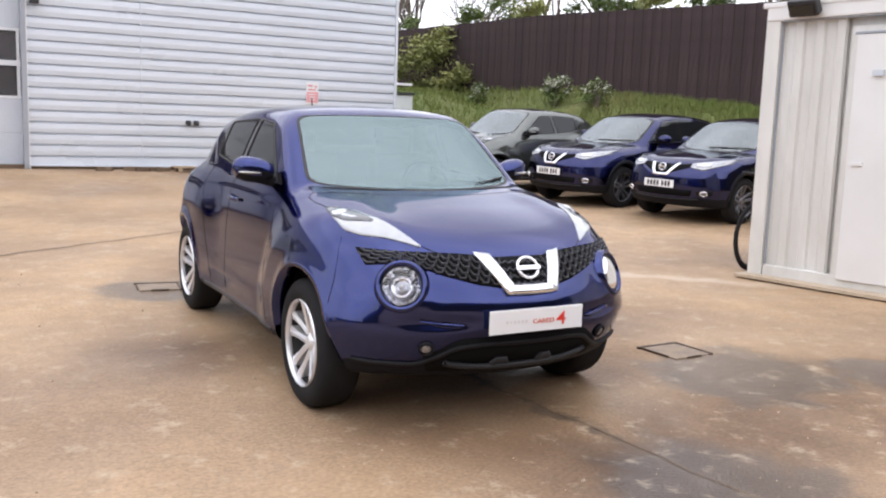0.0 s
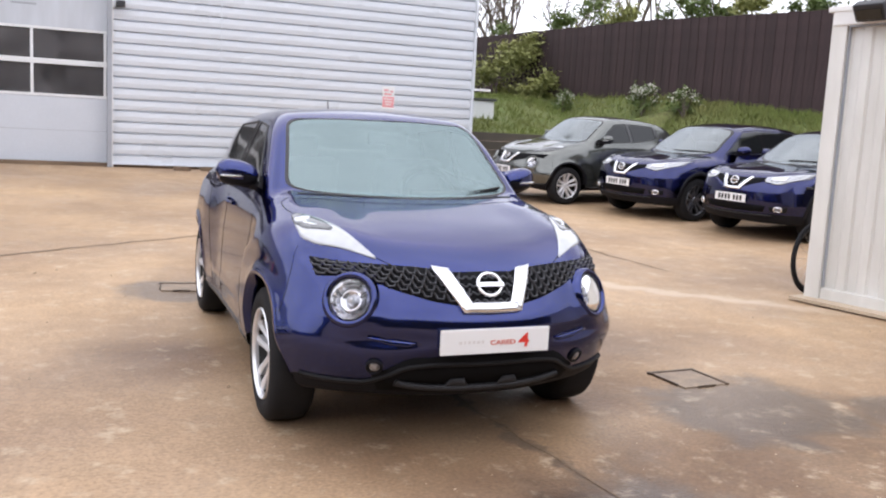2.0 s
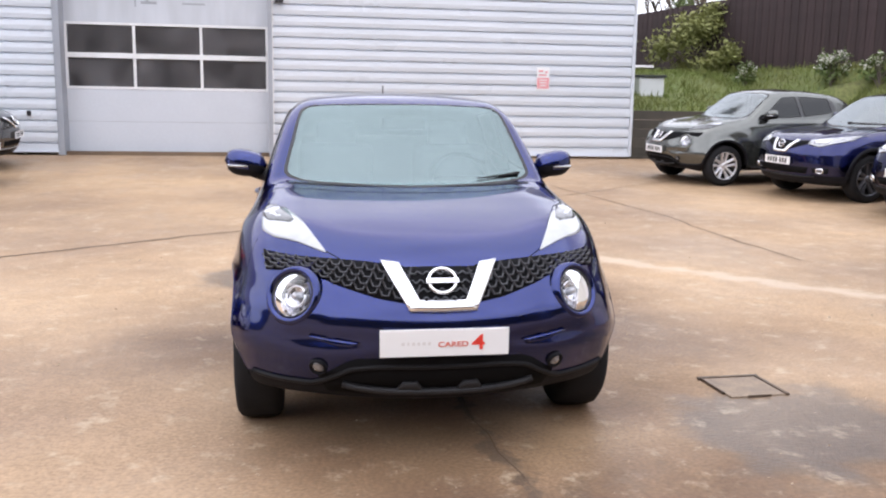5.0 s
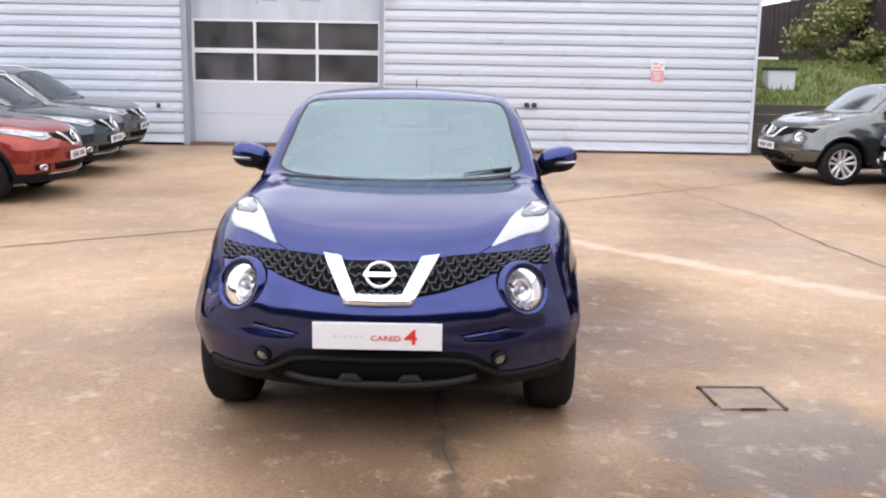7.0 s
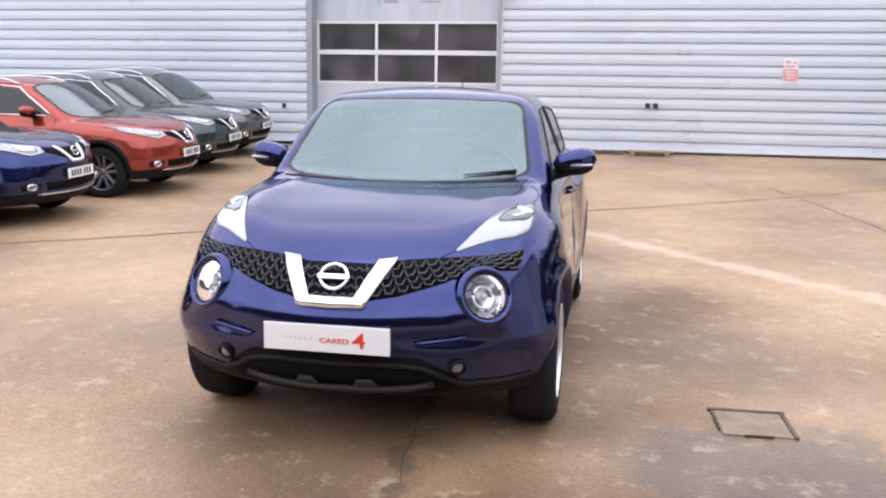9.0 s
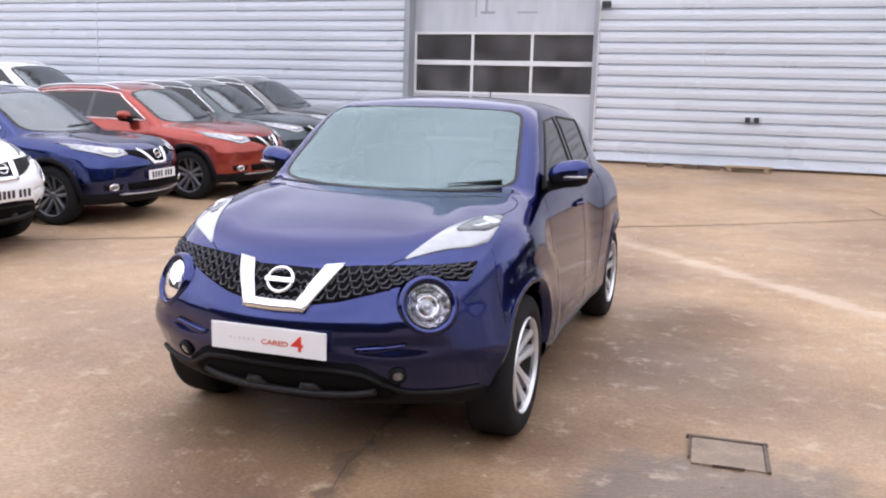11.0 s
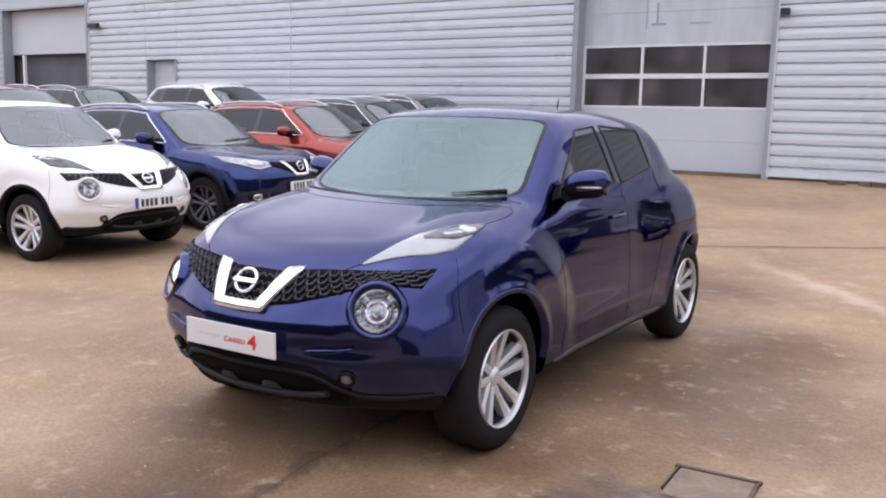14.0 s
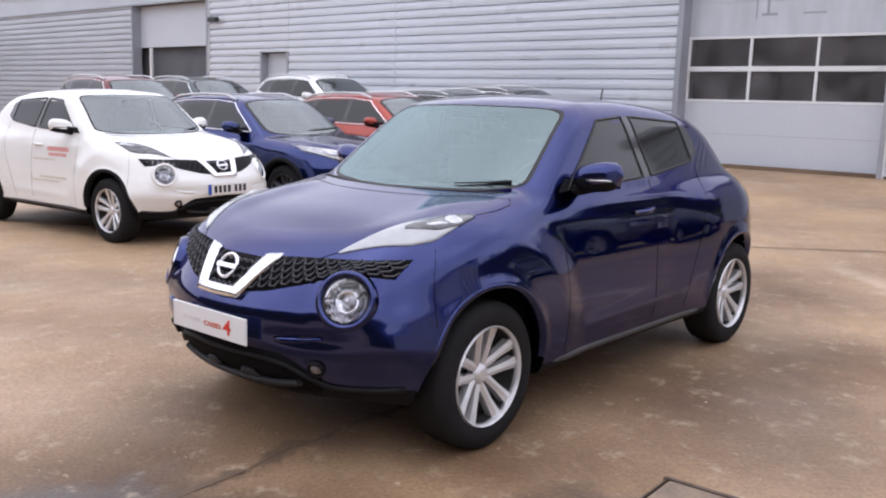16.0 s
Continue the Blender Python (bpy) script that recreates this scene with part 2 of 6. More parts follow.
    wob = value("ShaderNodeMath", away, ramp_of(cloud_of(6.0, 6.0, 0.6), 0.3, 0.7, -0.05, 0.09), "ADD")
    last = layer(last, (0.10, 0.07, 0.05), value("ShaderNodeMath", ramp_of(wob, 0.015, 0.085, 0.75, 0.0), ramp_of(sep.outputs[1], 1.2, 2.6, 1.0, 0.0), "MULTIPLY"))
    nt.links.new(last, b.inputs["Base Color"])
    # the damp patches shine a little more than the dry yard
    dry = b.inputs["Roughness"].links[0].from_socket
    wet = nt.nodes.new("ShaderNodeMix")
    nt.links.new(ramp.outputs[0], wet.inputs[0])
    nt.links.new(dry, wet.inputs[2])
    wet.inputs[3].default_value = 0.30
    nt.links.new(wet.outputs[0], b.inputs["Roughness"])
    return mat


M = {
    "concrete": yard_material(),
    "concrete_pale": material("pale_concrete", (0.52, 0.42, 0.31), 0.7, 0, 0.6, 1.6, (0.33, 0.25, 0.17), 0.3, 60, grain=0.15, grain_scale=60),
    "joint": material("joint_filler", (0.115, 0.078, 0.052), 0.9, 0, 0.9, 1.4, (0.22, 0.155, 0.10), 0.5, 80),
    "tray": material("grey_tray_concrete", (0.29, 0.215, 0.150), 0.7, 0, 0.8, 7.0, (0.16, 0.125, 0.10), 0.3, 60, grain=0.15, grain_scale=60),
    "iron": material("cast_iron", (0.10, 0.075, 0.06), 0.55, 0.5, 0.6, 8.0, (0.18, 0.12, 0.08), 0.4, 70, rough_vary=0.15),
    "cladding": material("grey_cladding", (0.640, 0.677, 0.732), 0.34, 0.05, 0.5, 0.6, (0.565, 0.60, 0.645), 0.03, 6, grain=0.03, grain_scale=30, rough_vary=0.08, stretch=(1, 1, 2.5)),
    "cladding_darker": material("darker_cladding", (0.50, 0.53, 0.575), 0.38, 0.05, 0.6, 0.6, (0.42, 0.45, 0.49), 0.03, 6, grain=0.03, grain_scale=30, rough_vary=0.08, stretch=(1, 1, 2.5)),
    "door_panel": material("grey_door_panel", (0.57, 0.60, 0.65), 0.45, 0.05, 0.5, 0.8, (0.51, 0.54, 0.59), 0.05, 12, grain=0.03, grain_scale=40),
    "door_upper": material("streaked_door_panel", (0.56, 0.59, 0.64), 0.45, 0.05, 0.8, 1.6, (0.44, 0.465, 0.50), 0.05, 12, stretch=(2.2, 1, 0.45)),
    "jamb": material("grey_jamb", (0.34, 0.36, 0.40), 0.5, 0.1, 0.4, 2.0),
    "white_frame": material("white_frame", (0.78, 0.79, 0.80), 0.4, 0, 0.3, 3.0, (0.66, 0.67, 0.68)),
    "bay": material("bay_shade", (0.10, 0.105, 0.118), 0.8, 0, 0.6, 1.2, (0.15, 0.16, 0.18)),
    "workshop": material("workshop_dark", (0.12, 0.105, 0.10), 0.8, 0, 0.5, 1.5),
    "pane": glass("door_pane", (0.80, 0.79, 0.80), 1.6, sky_haze=0.16),
    "cabin": material("cabin_paint", (0.70, 0.69, 0.66), 0.5, 0.0, 0.85, 2.2, (0.55, 0.535, 0.495), 0.05, 12, grain=0.04, grain_scale=12, rough_vary=0.1, stretch=(1, 1, 0.22)),
    "cabin_door": material("cabin_door_paint", (0.76, 0.755, 0.745), 0.45, 0.0, 0.6, 1.6, (0.67, 0.655, 0.635), 0.05, 20),
    "dark_metal": material("dark_metal", (0.035, 0.035, 0.04), 0.45, 0.3, 0.4, 6.0),
    "fence": material("brown_fence_boards", (0.033, 0.019, 0.020), 0.85, 0, 0.7, 1.2, (0.052, 0.031, 0.031), 0.3, 30, grain=0.14, grain_scale=18, island=0.16, stretch=(1, 1, 0.2)),
    "sleeper": material("dark_timber_wall", (0.055, 0.05, 0.042), 0.85, 0, 0.7, 2.0, (0.10, 0.085, 0.065), 0.5, 25, island=0.2),
    "soil": material("grassy_bank", (0.105, 0.140, 0.036), 0.95, 0, 0.8, 1.3, (0.16, 0.16, 0.06), 0.6, 20, grain=0.35, grain_scale=14),
    "grass": material("grass_blades", (0.150, 0.195, 0.050), 0.85, 0, 0.8, 0.7, (0.22, 0.215, 0.085), spec=0.2),
    "leaf": material("shrub_leaves", (0.26, 0.265, 0.085), 0.7, 0, 0.7, 1.2, (0.15, 0.17, 0.045), island=0.1),
    "leaf_dark": material("hedge_leaves", (0.085, 0.125, 0.030), 0.7, 0, 0.7, 1.0, (0.14, 0.175, 0.05)),
    "blossom": material("white_blossom", (0.74, 0.72, 0.66), 0.7, 0, 0.4, 3.0, (0.55, 0.52, 0.42)),
    "bark": material("grey_bark", (0.13, 0.105, 0.085), 0.9, 0, 0.6, 6.0, (0.08, 0.065, 0.05), 0.5, 30),
    "rubber": material("tyre_rubber", (0.016, 0.016, 0.018), 0.8, 0, 0.4, 8.0, (0.026, 0.024, 0.023), 0.2, 120, spec=0.12),
    "plastic": material("black_plastic", (0.010, 0.010, 0.013), 0.6, 0, 0.3, 8.0, (0.015, 0.015, 0.018), 0.1, 220, spec=0.12),
    "sill": material("grey_plastic_sill", (0.045, 0.045, 0.052), 0.42, 0, 0.3, 6.0),
    "lattice": material("grille_plastic", (0.060, 0.062, 0.074), 0.38, 0.0, 0.2, 9.0),
    "lip": material("lip_plastic", (0.012, 0.012, 0.014), 0.6, 0, 0.3, 8.0, spec=0.2),
    "skid": material("skid_plastic", (0.024, 0.024, 0.027), 0.55, 0, 0.3, 8.0, spec=0.3),
    "void": material("matt_black", (0.007, 0.007, 0.008), 0.9, 0, 0.3, 6.0, spec=0.1),
    "seal": material("rubber_seal", (0.014, 0.014, 0.016), 0.55, 0, 0.3, 10.0),
    "gloss_black": material("gloss_black", (0.012, 0.012, 0.014), 0.12, 0, 0.2, 6.0, coat=0.5),
    "chrome": material("chrome", (0.86, 0.86, 0.88), 0.12, 1.0, 0.2, 12.0, (0.78, 0.78, 0.80)),
    "satin": material("satin_silver", (0.62, 0.63, 0.65), 0.28, 0.9, 0.2, 9.0),
    "alloy": material("silver_alloy", (0.72, 0.72, 0.74), 0.32, 0.55, 0.3, 14.0, (0.66, 0.66, 0.68)),
    "alloy_dark": material("dark_alloy", (0.20, 0.20, 0.22), 0.32, 0.8, 0.3, 14.0),
    "brake": material("brake_dark", (0.018, 0.018, 0.018), 0.6, 0.3, 0.4, 14.0),
    "side_glass": material("tinted_glass", (0.008, 0.010, 0.011), 0.06, 0, 0.2, 3.0, spec=0.5),
    "screen_glass": glass("windscreen_glass", (0.80, 0.86, 0.85), 2.7, 0.22, (0.74, 0.93, 0.95)),
    "car_screen": glass("tinted_windscreen", (0.66, 0.71, 0.74), 2.6, 0.12, (0.90, 0.96, 0.98)),
    "clear": glass("lamp_lens", (0.95, 0.95, 0.97), 1.45),
    "mirror": material("mirror_glass", (0.9, 0.9, 0.9), 0.02, 1.0),
    "trim_grey": material("dark_trim", (0.045, 0.046, 0.048), 0.7, 0, 0.3, 9.0),
    "fabric": material("seat_fabric", (0.05, 0.05, 0.052), 0.9, 0, 0.4, 9.0, bump=0.2, bump_scale=200),
    "red_lens": material("red_lens", (0.28, 0.012, 0.014), 0.1, 0, 0.2, 9.0, coat=1.0),
    "lens": material("lamp_glass", (0.55, 0.56, 0.58), 0.08, 0.7, 0.4, 40.0, (0.25, 0.25, 0.27), coat=1.0),
    "reflector": material("lamp_reflector", (0.74, 0.74, 0.77), 0.10, 1.0, 0.8, 34.0, (0.24, 0.24, 0.26)),
    "fog": material("fog_glass", (0.30, 0.30, 0.32), 0.1, 0.5, 0.6, 60.0, (0.05, 0.05, 0.06), coat=1.0),
    "lamp_grey": material("lamp_grey", (0.42, 0.43, 0.46), 0.15, 0.2, 0.9, 24.0, (0.15, 0.155, 0.17), coat=1.0),
    "lamp_dark": material("lamp_smoked", (0.12, 0.122, 0.13), 0.14, 0.3, 0.9, 22.0, (0.025, 0.026, 0.03), coat=0.6),
    "lamp_white": material("lamp_pale", (0.42, 0.43, 0.45), 0.25, 0.0, 0.7, 14.0, (0.33, 0.34, 0.36), coat=1.0),
    "plate_white": material("plate_white", (0.80, 0.80, 0.81), 0.35, 0, 0.1, 9.0, (0.76, 0.76, 0.78)),
    "plate_ink": material("plate_ink", (0.02, 0.02, 0.02), 0.5, 0, 0.1, 9.0),
    "plate_red": material("plate_red", (0.72, 0.045, 0.03), 0.4, 0, 0.1, 9.0),
    "plate_orange": material("plate_orange", (0.62, 0.10, 0.05), 0.4, 0, 0.1, 9.0),
    "plate_grey": material("plate_faint", (0.69, 0.67, 0.665), 0.5, 0, 0.1, 9.0),
    "plate_blue": material("plate_blue", (0.02, 0.08, 0.42), 0.4, 0, 0.1, 9.0),
    "sign_red": material("sign_red", (0.70, 0.28, 0.30), 0.5, 0, 0.6, 9.0, (0.72, 0.46, 0.46)),
    "timber": material("pale_timber", (0.36, 0.27, 0.17), 0.8, 0, 0.6, 5.0, bump=0.3, bump_scale=30),
    "decal": material("door_decal", (0.64, 0.26, 0.24), 0.5, 0, 0.6, 20.0, (0.76, 0.56, 0.54)),
    "decal_gold": material("door_decal_gold", (0.66, 0.61, 0.52), 0.5, 0, 0.4, 20.0),
    "ink_blue": paint("ink_blue_paint", (0.0090, 0.0185, 0.115)),
    "bright_blue": paint("bright_blue_paint", (0.008, 0.020, 0.112)),
    "navy": paint("navy_paint", (0.006, 0.010, 0.075)),
    "white_paint": paint("white_paint", (0.84, 0.84, 0.83), 0.0, 0.3),
    "copper": paint("copper_red_paint", (0.30, 0.042, 0.027), 0.6),
    "slate": paint("slate_paint", (0.055, 0.072, 0.078), 0.8),
    "graphite": paint("graphite_paint", (0.14, 0.14, 0.142), 0.8),
    "olive": paint("grey_green_paint", (0.125, 0.131, 0.124), 0.8),
    "maroon": paint("maroon_paint", (0.12, 0.012, 0.018), 0.4),
}

# ---------------------------------------------------------------- cars
def spl(xs, ys, x):
    """Smooth monotone curve through the knots."""
    xs, ys, x = np.asarray(xs, float), np.asarray(ys, float), np.asarray(x, float)
    h, d = np.diff(xs), np.diff(ys) / np.diff(xs)
    m = np.zeros(len(xs))
    for i in range(1, len(xs) - 1):
        m[i] = 0 if d[i - 1] * d[i] <= 0 else 2 * d[i - 1] * d[i] / (d[i - 1] + d[i])
    m[0], m[-1] = d[0], d[-1]
    x = np.clip(x, xs[0], xs[-1])
    i = np.clip(np.searchsorted(xs, x) - 1, 0, len(h) - 1)
    t = (x - xs[i]) / h[i]
    return ((2 * t**3 - 3 * t**2 + 1) * ys[i] + (t**3 - 2 * t**2 + t) * h[i] * m[i] + (-2 * t**3 + 3 * t**2) * ys[i + 1] + (t**3 - t**2) * h[i] * m[i + 1])


def mesh_part(name, verts, faces, mat, parent=None, label="", smooth=True):
    me = bpy.data.meshes.new(name)
    used = sorted({int(k) for f in faces for k in f})
    spot = {k: i for i, k in enumerate(used)}
    me.from_pydata([tuple(map(float, verts[k])) for k in used], [], [tuple(spot[int(k)] for k in f) for f in faces])
    me.update()
    if smooth:
        me.polygons.foreach_set("use_smooth", [True] * len(me.polygons))
    me.materials.append(mat)
    ob = new(name, me)
    if parent is not None:
        ob.parent = parent
    if label:
        ob["label"] = label
    return ob


def part(name, bm, mat, parent=None, label="", smooth=False):
    """Links a bmesh as one mesh object under a thing or a part."""
    me = bpy.data.meshes.new(name)
    bm.normal_update()
    bm.to_mesh(me)
    bm.free()
    if smooth:
        me.polygons.foreach_set("use_smooth", [True] * len(me.polygons))
    me.materials.append(mat)
    ob = new(name, me)
    if parent is not None:
        ob.parent = parent
    if label:
        ob["label"] = label
    return ob


def box_into(bm, m, sx, sy, sz, bevel=0.0):
    out = bmesh.ops.create_cube(bm, size=1, matrix=m @ Matrix.Diagonal((sx, sy, sz, 1)))
    if bevel:
        edges = list({e for v in out["verts"] for e in v.link_edges})
        bmesh.ops.bevel(bm, geom=edges, offset=bevel, segments=2, affect="EDGES", profile=0.6)
    return out


def box_part(name, centre, size, mat, parent=None, label="", bevel=0.0, rz=0.0):
    bm = bmesh.new()
    box_into(bm, pose(*centre, 0, 0, rz), *size, bevel)
    return part(name, bm, mat, parent, label)


def grid_faces(n, m, keep=None, base=0, flip=False):
    f = []
    for i in range(n - 1):
        for j in range(m - 1):
            if keep is None or keep[i, j]:
                q = (base + i * m + j, base + (i + 1) * m + j, base + (i + 1) * m + j + 1, base + i * m + j + 1)
                f.append(q[::-1] if flip else q)
    return f


def tube(points, r, sides=6, closed=False):
    """Vertices and faces of a round bar along the points."""
    pts = [Vector(p) for p in points]
    n, vs, fs = len(pts), [], []
    for i, p in enumerate(pts):
        a, b = (pts[(i - 1) % n], pts[(i + 1) % n]) if closed else (pts[max(i - 1, 0)], pts[min(i + 1, n - 1)])
        d = (b - a).normalized()
        u = d.cross(Vector((0.13, 0.21, 0.97))).normalized()
        w = d.cross(u)
        rr = r[i] if hasattr(r, "__len__") else r
        vs += [p + rr * (math.cos(k * math.tau / sides) * u + math.sin(k * math.tau / sides) * w) for k in range(sides)]
    for i in range(n if closed else n - 1):
        for k in range(sides):
            fs.append((i * sides + k, ((i + 1) % n) * sides + k, ((i + 1) % n) * sides + (k + 1) % sides, i * sides + (k + 1) % sides))
    if not closed:
        fs += [tuple(range(sides))[::-1], tuple((n - 1) * sides + k for k in range(sides))]
    return vs, fs


def tube_part(name, points, r, mat, parent, label="", sides=6, closed=False):
    vs, fs = tube(points, r, sides, closed)
    return mesh_part(name, vs, fs, mat, parent, label)


def lathe(profile, steps, axis_x=True):
    """Turns (radius, offset) pairs round the x axis."""
    vs, fs, m = [], [], len(profile)
    for i in range(steps):
        a = i * math.tau / steps
        vs += [(o, r * math.cos(a), r * math.sin(a)) for r, o in profile]
    for i in range(steps):
        for j in range(m - 1):
            k = (i + 1) % steps
            fs.append((i * m + j, k * m + j, k * m + j + 1, i * m + j + 1))
    return vs, fs


def text_mesh(body, size, extrude=0.0008):
    cu = bpy.data.curves.new("lettering", "FONT")
    cu.body, cu.size, cu.extrude, cu.align_x, cu.align_y = body, size, extrude, "LEFT", "BOTTOM_BASELINE"
    cu.offset = size * 0.012
    ob = new("lettering", cu)
    bpy.context.view_layer.update()
    me = bpy.data.meshes.new_from_object(ob.evaluated_get(bpy.context.evaluated_depsgraph_get()))
    bpy.data.objects.remove(ob)
    return me


def build_wheel(root, B, x, y, alloy, steps=40):
    """A tyre on a five-twin-spoke alloy rim; the outer face points to +x."""
    r, w = B["r"], 0.105
    rr = r * B["rim"]
    vs, fs = lathe(((rr, -w), (rr + 0.035, -w), (r - 0.03, -w), (r - 0.006, -w + 0.02), (r, -w + 0.045), (r, w - 0.045), (r - 0.006, w - 0.02), (r - 0.028, w - 0.002), (rr + 0.04, w + 0.004), (rr + 0.012, w - 0.004), (rr, w - 0.012)), steps)
    hub_vs, hub_fs = lathe(((0.001, 0.01), (0.05, 0.01), (0.13, 0.012), (0.14, -0.02), (rr - 0.012, -0.03), (rr - 0.010, w - 0.03), (rr - 0.004, -w)), steps)
    wheel = mesh_part("wheel", hub_vs, hub_fs, M["brake"], root, "dark brake disc and barrel behind alloy spokes")
    wheel.matrix_basis = pose(x, y, r) if x > 0 else pose(x, y, r, 0, 0, 180)
    mesh_part("tyre", vs, fs, M["rubber"], wheel, "black rubber tyre")
    bm = bmesh.new()
    ring_vs, ring_fs = lathe(((rr - 0.001, w - 0.05), (rr + 0.006, w - 0.006), (rr + 0.002, w + 0.002), (rr - 0.003, w - 0.002), (rr - 0.007, w - 0.014), (rr - 0.004, w - 0.03)), steps)
    vv = [bm.verts.new(v) for v in ring_vs]
    for f in ring_fs:
        bm.faces.new([vv[k] for k in f])
    for k in range(5):
        for side in (-1, 1):
            a = k * math.tau / 5 + math.pi / 2
            inner, outer = 0.036, rr - 0.006
            n0, n1 = side * 0.021, side * 0.050
            q = []
            for rad, off, half, depth in ((inner, n0, 0.019, 0.052), ((inner + outer) * 0.55, (n0 + n1) * 0.54, 0.0190, 0.072), (outer, n1, 0.028, 0.088)):
                ca, sa = math.cos(a), math.sin(a)
                ring = []
                for o, d in ((off - half, depth - 0.008), (off, depth), (off + half, depth - 0.008), (off + half, depth - 0.045), (off - half, depth - 0.045)):
                    ring.append(bm.verts.new((d, rad * ca - o * sa, rad * sa + o * ca)))
                q.append(ring)
            for r0, r1 in zip(q, q[1:]):
                for j in range(5):
                    bm.faces.new((r0[j], r0[(j + 1) % 5], r1[(j + 1) % 5], r1[j]))
    cap_vs, cap_fs = lathe(((0.001, 0.066), (0.028, 0.064), (0.040, 0.056), (0.048, 0.045), (0.05, 0.01)), 20)
    vv = [bm.verts.new(v) for v in cap_vs]
    for f in cap_fs:
        bm.faces.new([vv[k] for k in f])
    bmesh.ops.recalc_face_normals(bm, faces=bm.faces)
    part("rim", bm, alloy, wheel, "bright five-twin-spoke alloy rim")
    return wheel


# ---------------------------------------------------------------- the compact crossover
def curve(xs, ys, n=500):
    """A smooth curve as a dense table for quick reading."""
    k = np.linspace(xs[0], xs[-1], n)
    return k, spl(xs, ys, k)


def smax(a, b, k):
    h = np.clip(1 - np.abs(a - b) / k, 0, 1)
    return np.maximum(a, b) + h * h * k * 0.25


def step01(a):
    a = np.clip(a, 0, 1)
    return a * a * (3 - 2 * a)


AXLE_F, AXLE_R, WHEEL_R, ARCH_R, ARCH_Z = 0.835, 3.36, 0.328, 0.392, 0.340
# Body shapes: half widths over height at the front wheel, along the doors and at the rear wheel;
# the nose, tail, deck, roof and belly lines; the slopes of the glass
COMPACT = dict(
    axle=(AXLE_F, AXLE_R), r=WHEEL_R, rim=0.665, arch=ARCH_R, zc=ARCH_Z, swell_f=(0.80, 0.235), swell_r=(2.46, 0.66), span=(0.86, 3.25),
    flank_f=curve((0.10, 0.22, 0.32, 0.55, 0.70, 0.80, 0.92, 1.02, 1.12, 1.25, 1.7), (0.79, 0.850, 0.874, 0.892, 0.892, 0.878, 0.848, 0.800, 0.733, 0.63, 0.40)),
    flank_d=curve((0.10, 0.24, 0.35, 0.50, 0.70, 0.85, 0.95, 1.03, 1.10, 1.20, 1.7), (0.78, 0.834, 0.858, 0.858, 0.848, 0.832, 0.817, 0.792, 0.757, 0.69, 0.40)),
    flank_r=curve((0.10, 0.22, 0.32, 0.60, 0.80, 0.95, 1.05, 1.12, 1.20, 1.7), (0.78, 0.850, 0.876, 0.896, 0.886, 0.858, 0.815, 0.760, 0.68, 0.40)),
    nose=curve((0.10, 0.20, 0.30, 0.42, 0.55, 0.63, 0.72, 0.80, 0.86, 0.95, 1.2), (0.36, 0.235, 0.150, 0.080, 0.025, 0.033, 0.075, 0.125, 0.168, 0.25, 0.5)),
    deck=curve((-0.1, 0.12, 0.20, 0.30, 0.45, 0.60, 0.80, 1.10, 1.30, 1.60, 2.20, 3.00, 3.40, 3.80, 4.3), (0.62, 0.805, 0.862, 0.907, 0.955, 0.992, 1.029, 1.083, 1.118, 1.125, 1.13, 1.165, 1.155, 1.10, 0.98)),
    tail=curve((0.10, 0.30, 0.50, 0.70, 0.90, 1.05, 1.15, 1.6), (3.85, 3.98, 4.08, 4.10, 4.05, 3.93, 3.80, 3.2)),
    roof=curve((1.2, 1.60, 1.75, 2.00, 2.30, 2.70, 3.10, 3.50, 3.9), (1.36, 1.475, 1.507, 1.544, 1.552, 1.535, 1.485, 1.40, 1.27)),
    belly=curve((-0.1, 0.30, 0.80, 1.20, 2.80, 3.40, 4.2), (0.245, 0.255, 0.26, 0.245, 0.250, 0.28, 0.36)),
    bow=(0.43, 0.50), corner=(0.7, 2.2), face=1.0, screen=(1.090, 1.36), wall=(0.782, 0.37, 2.75), gate=(3.44, 1.15))
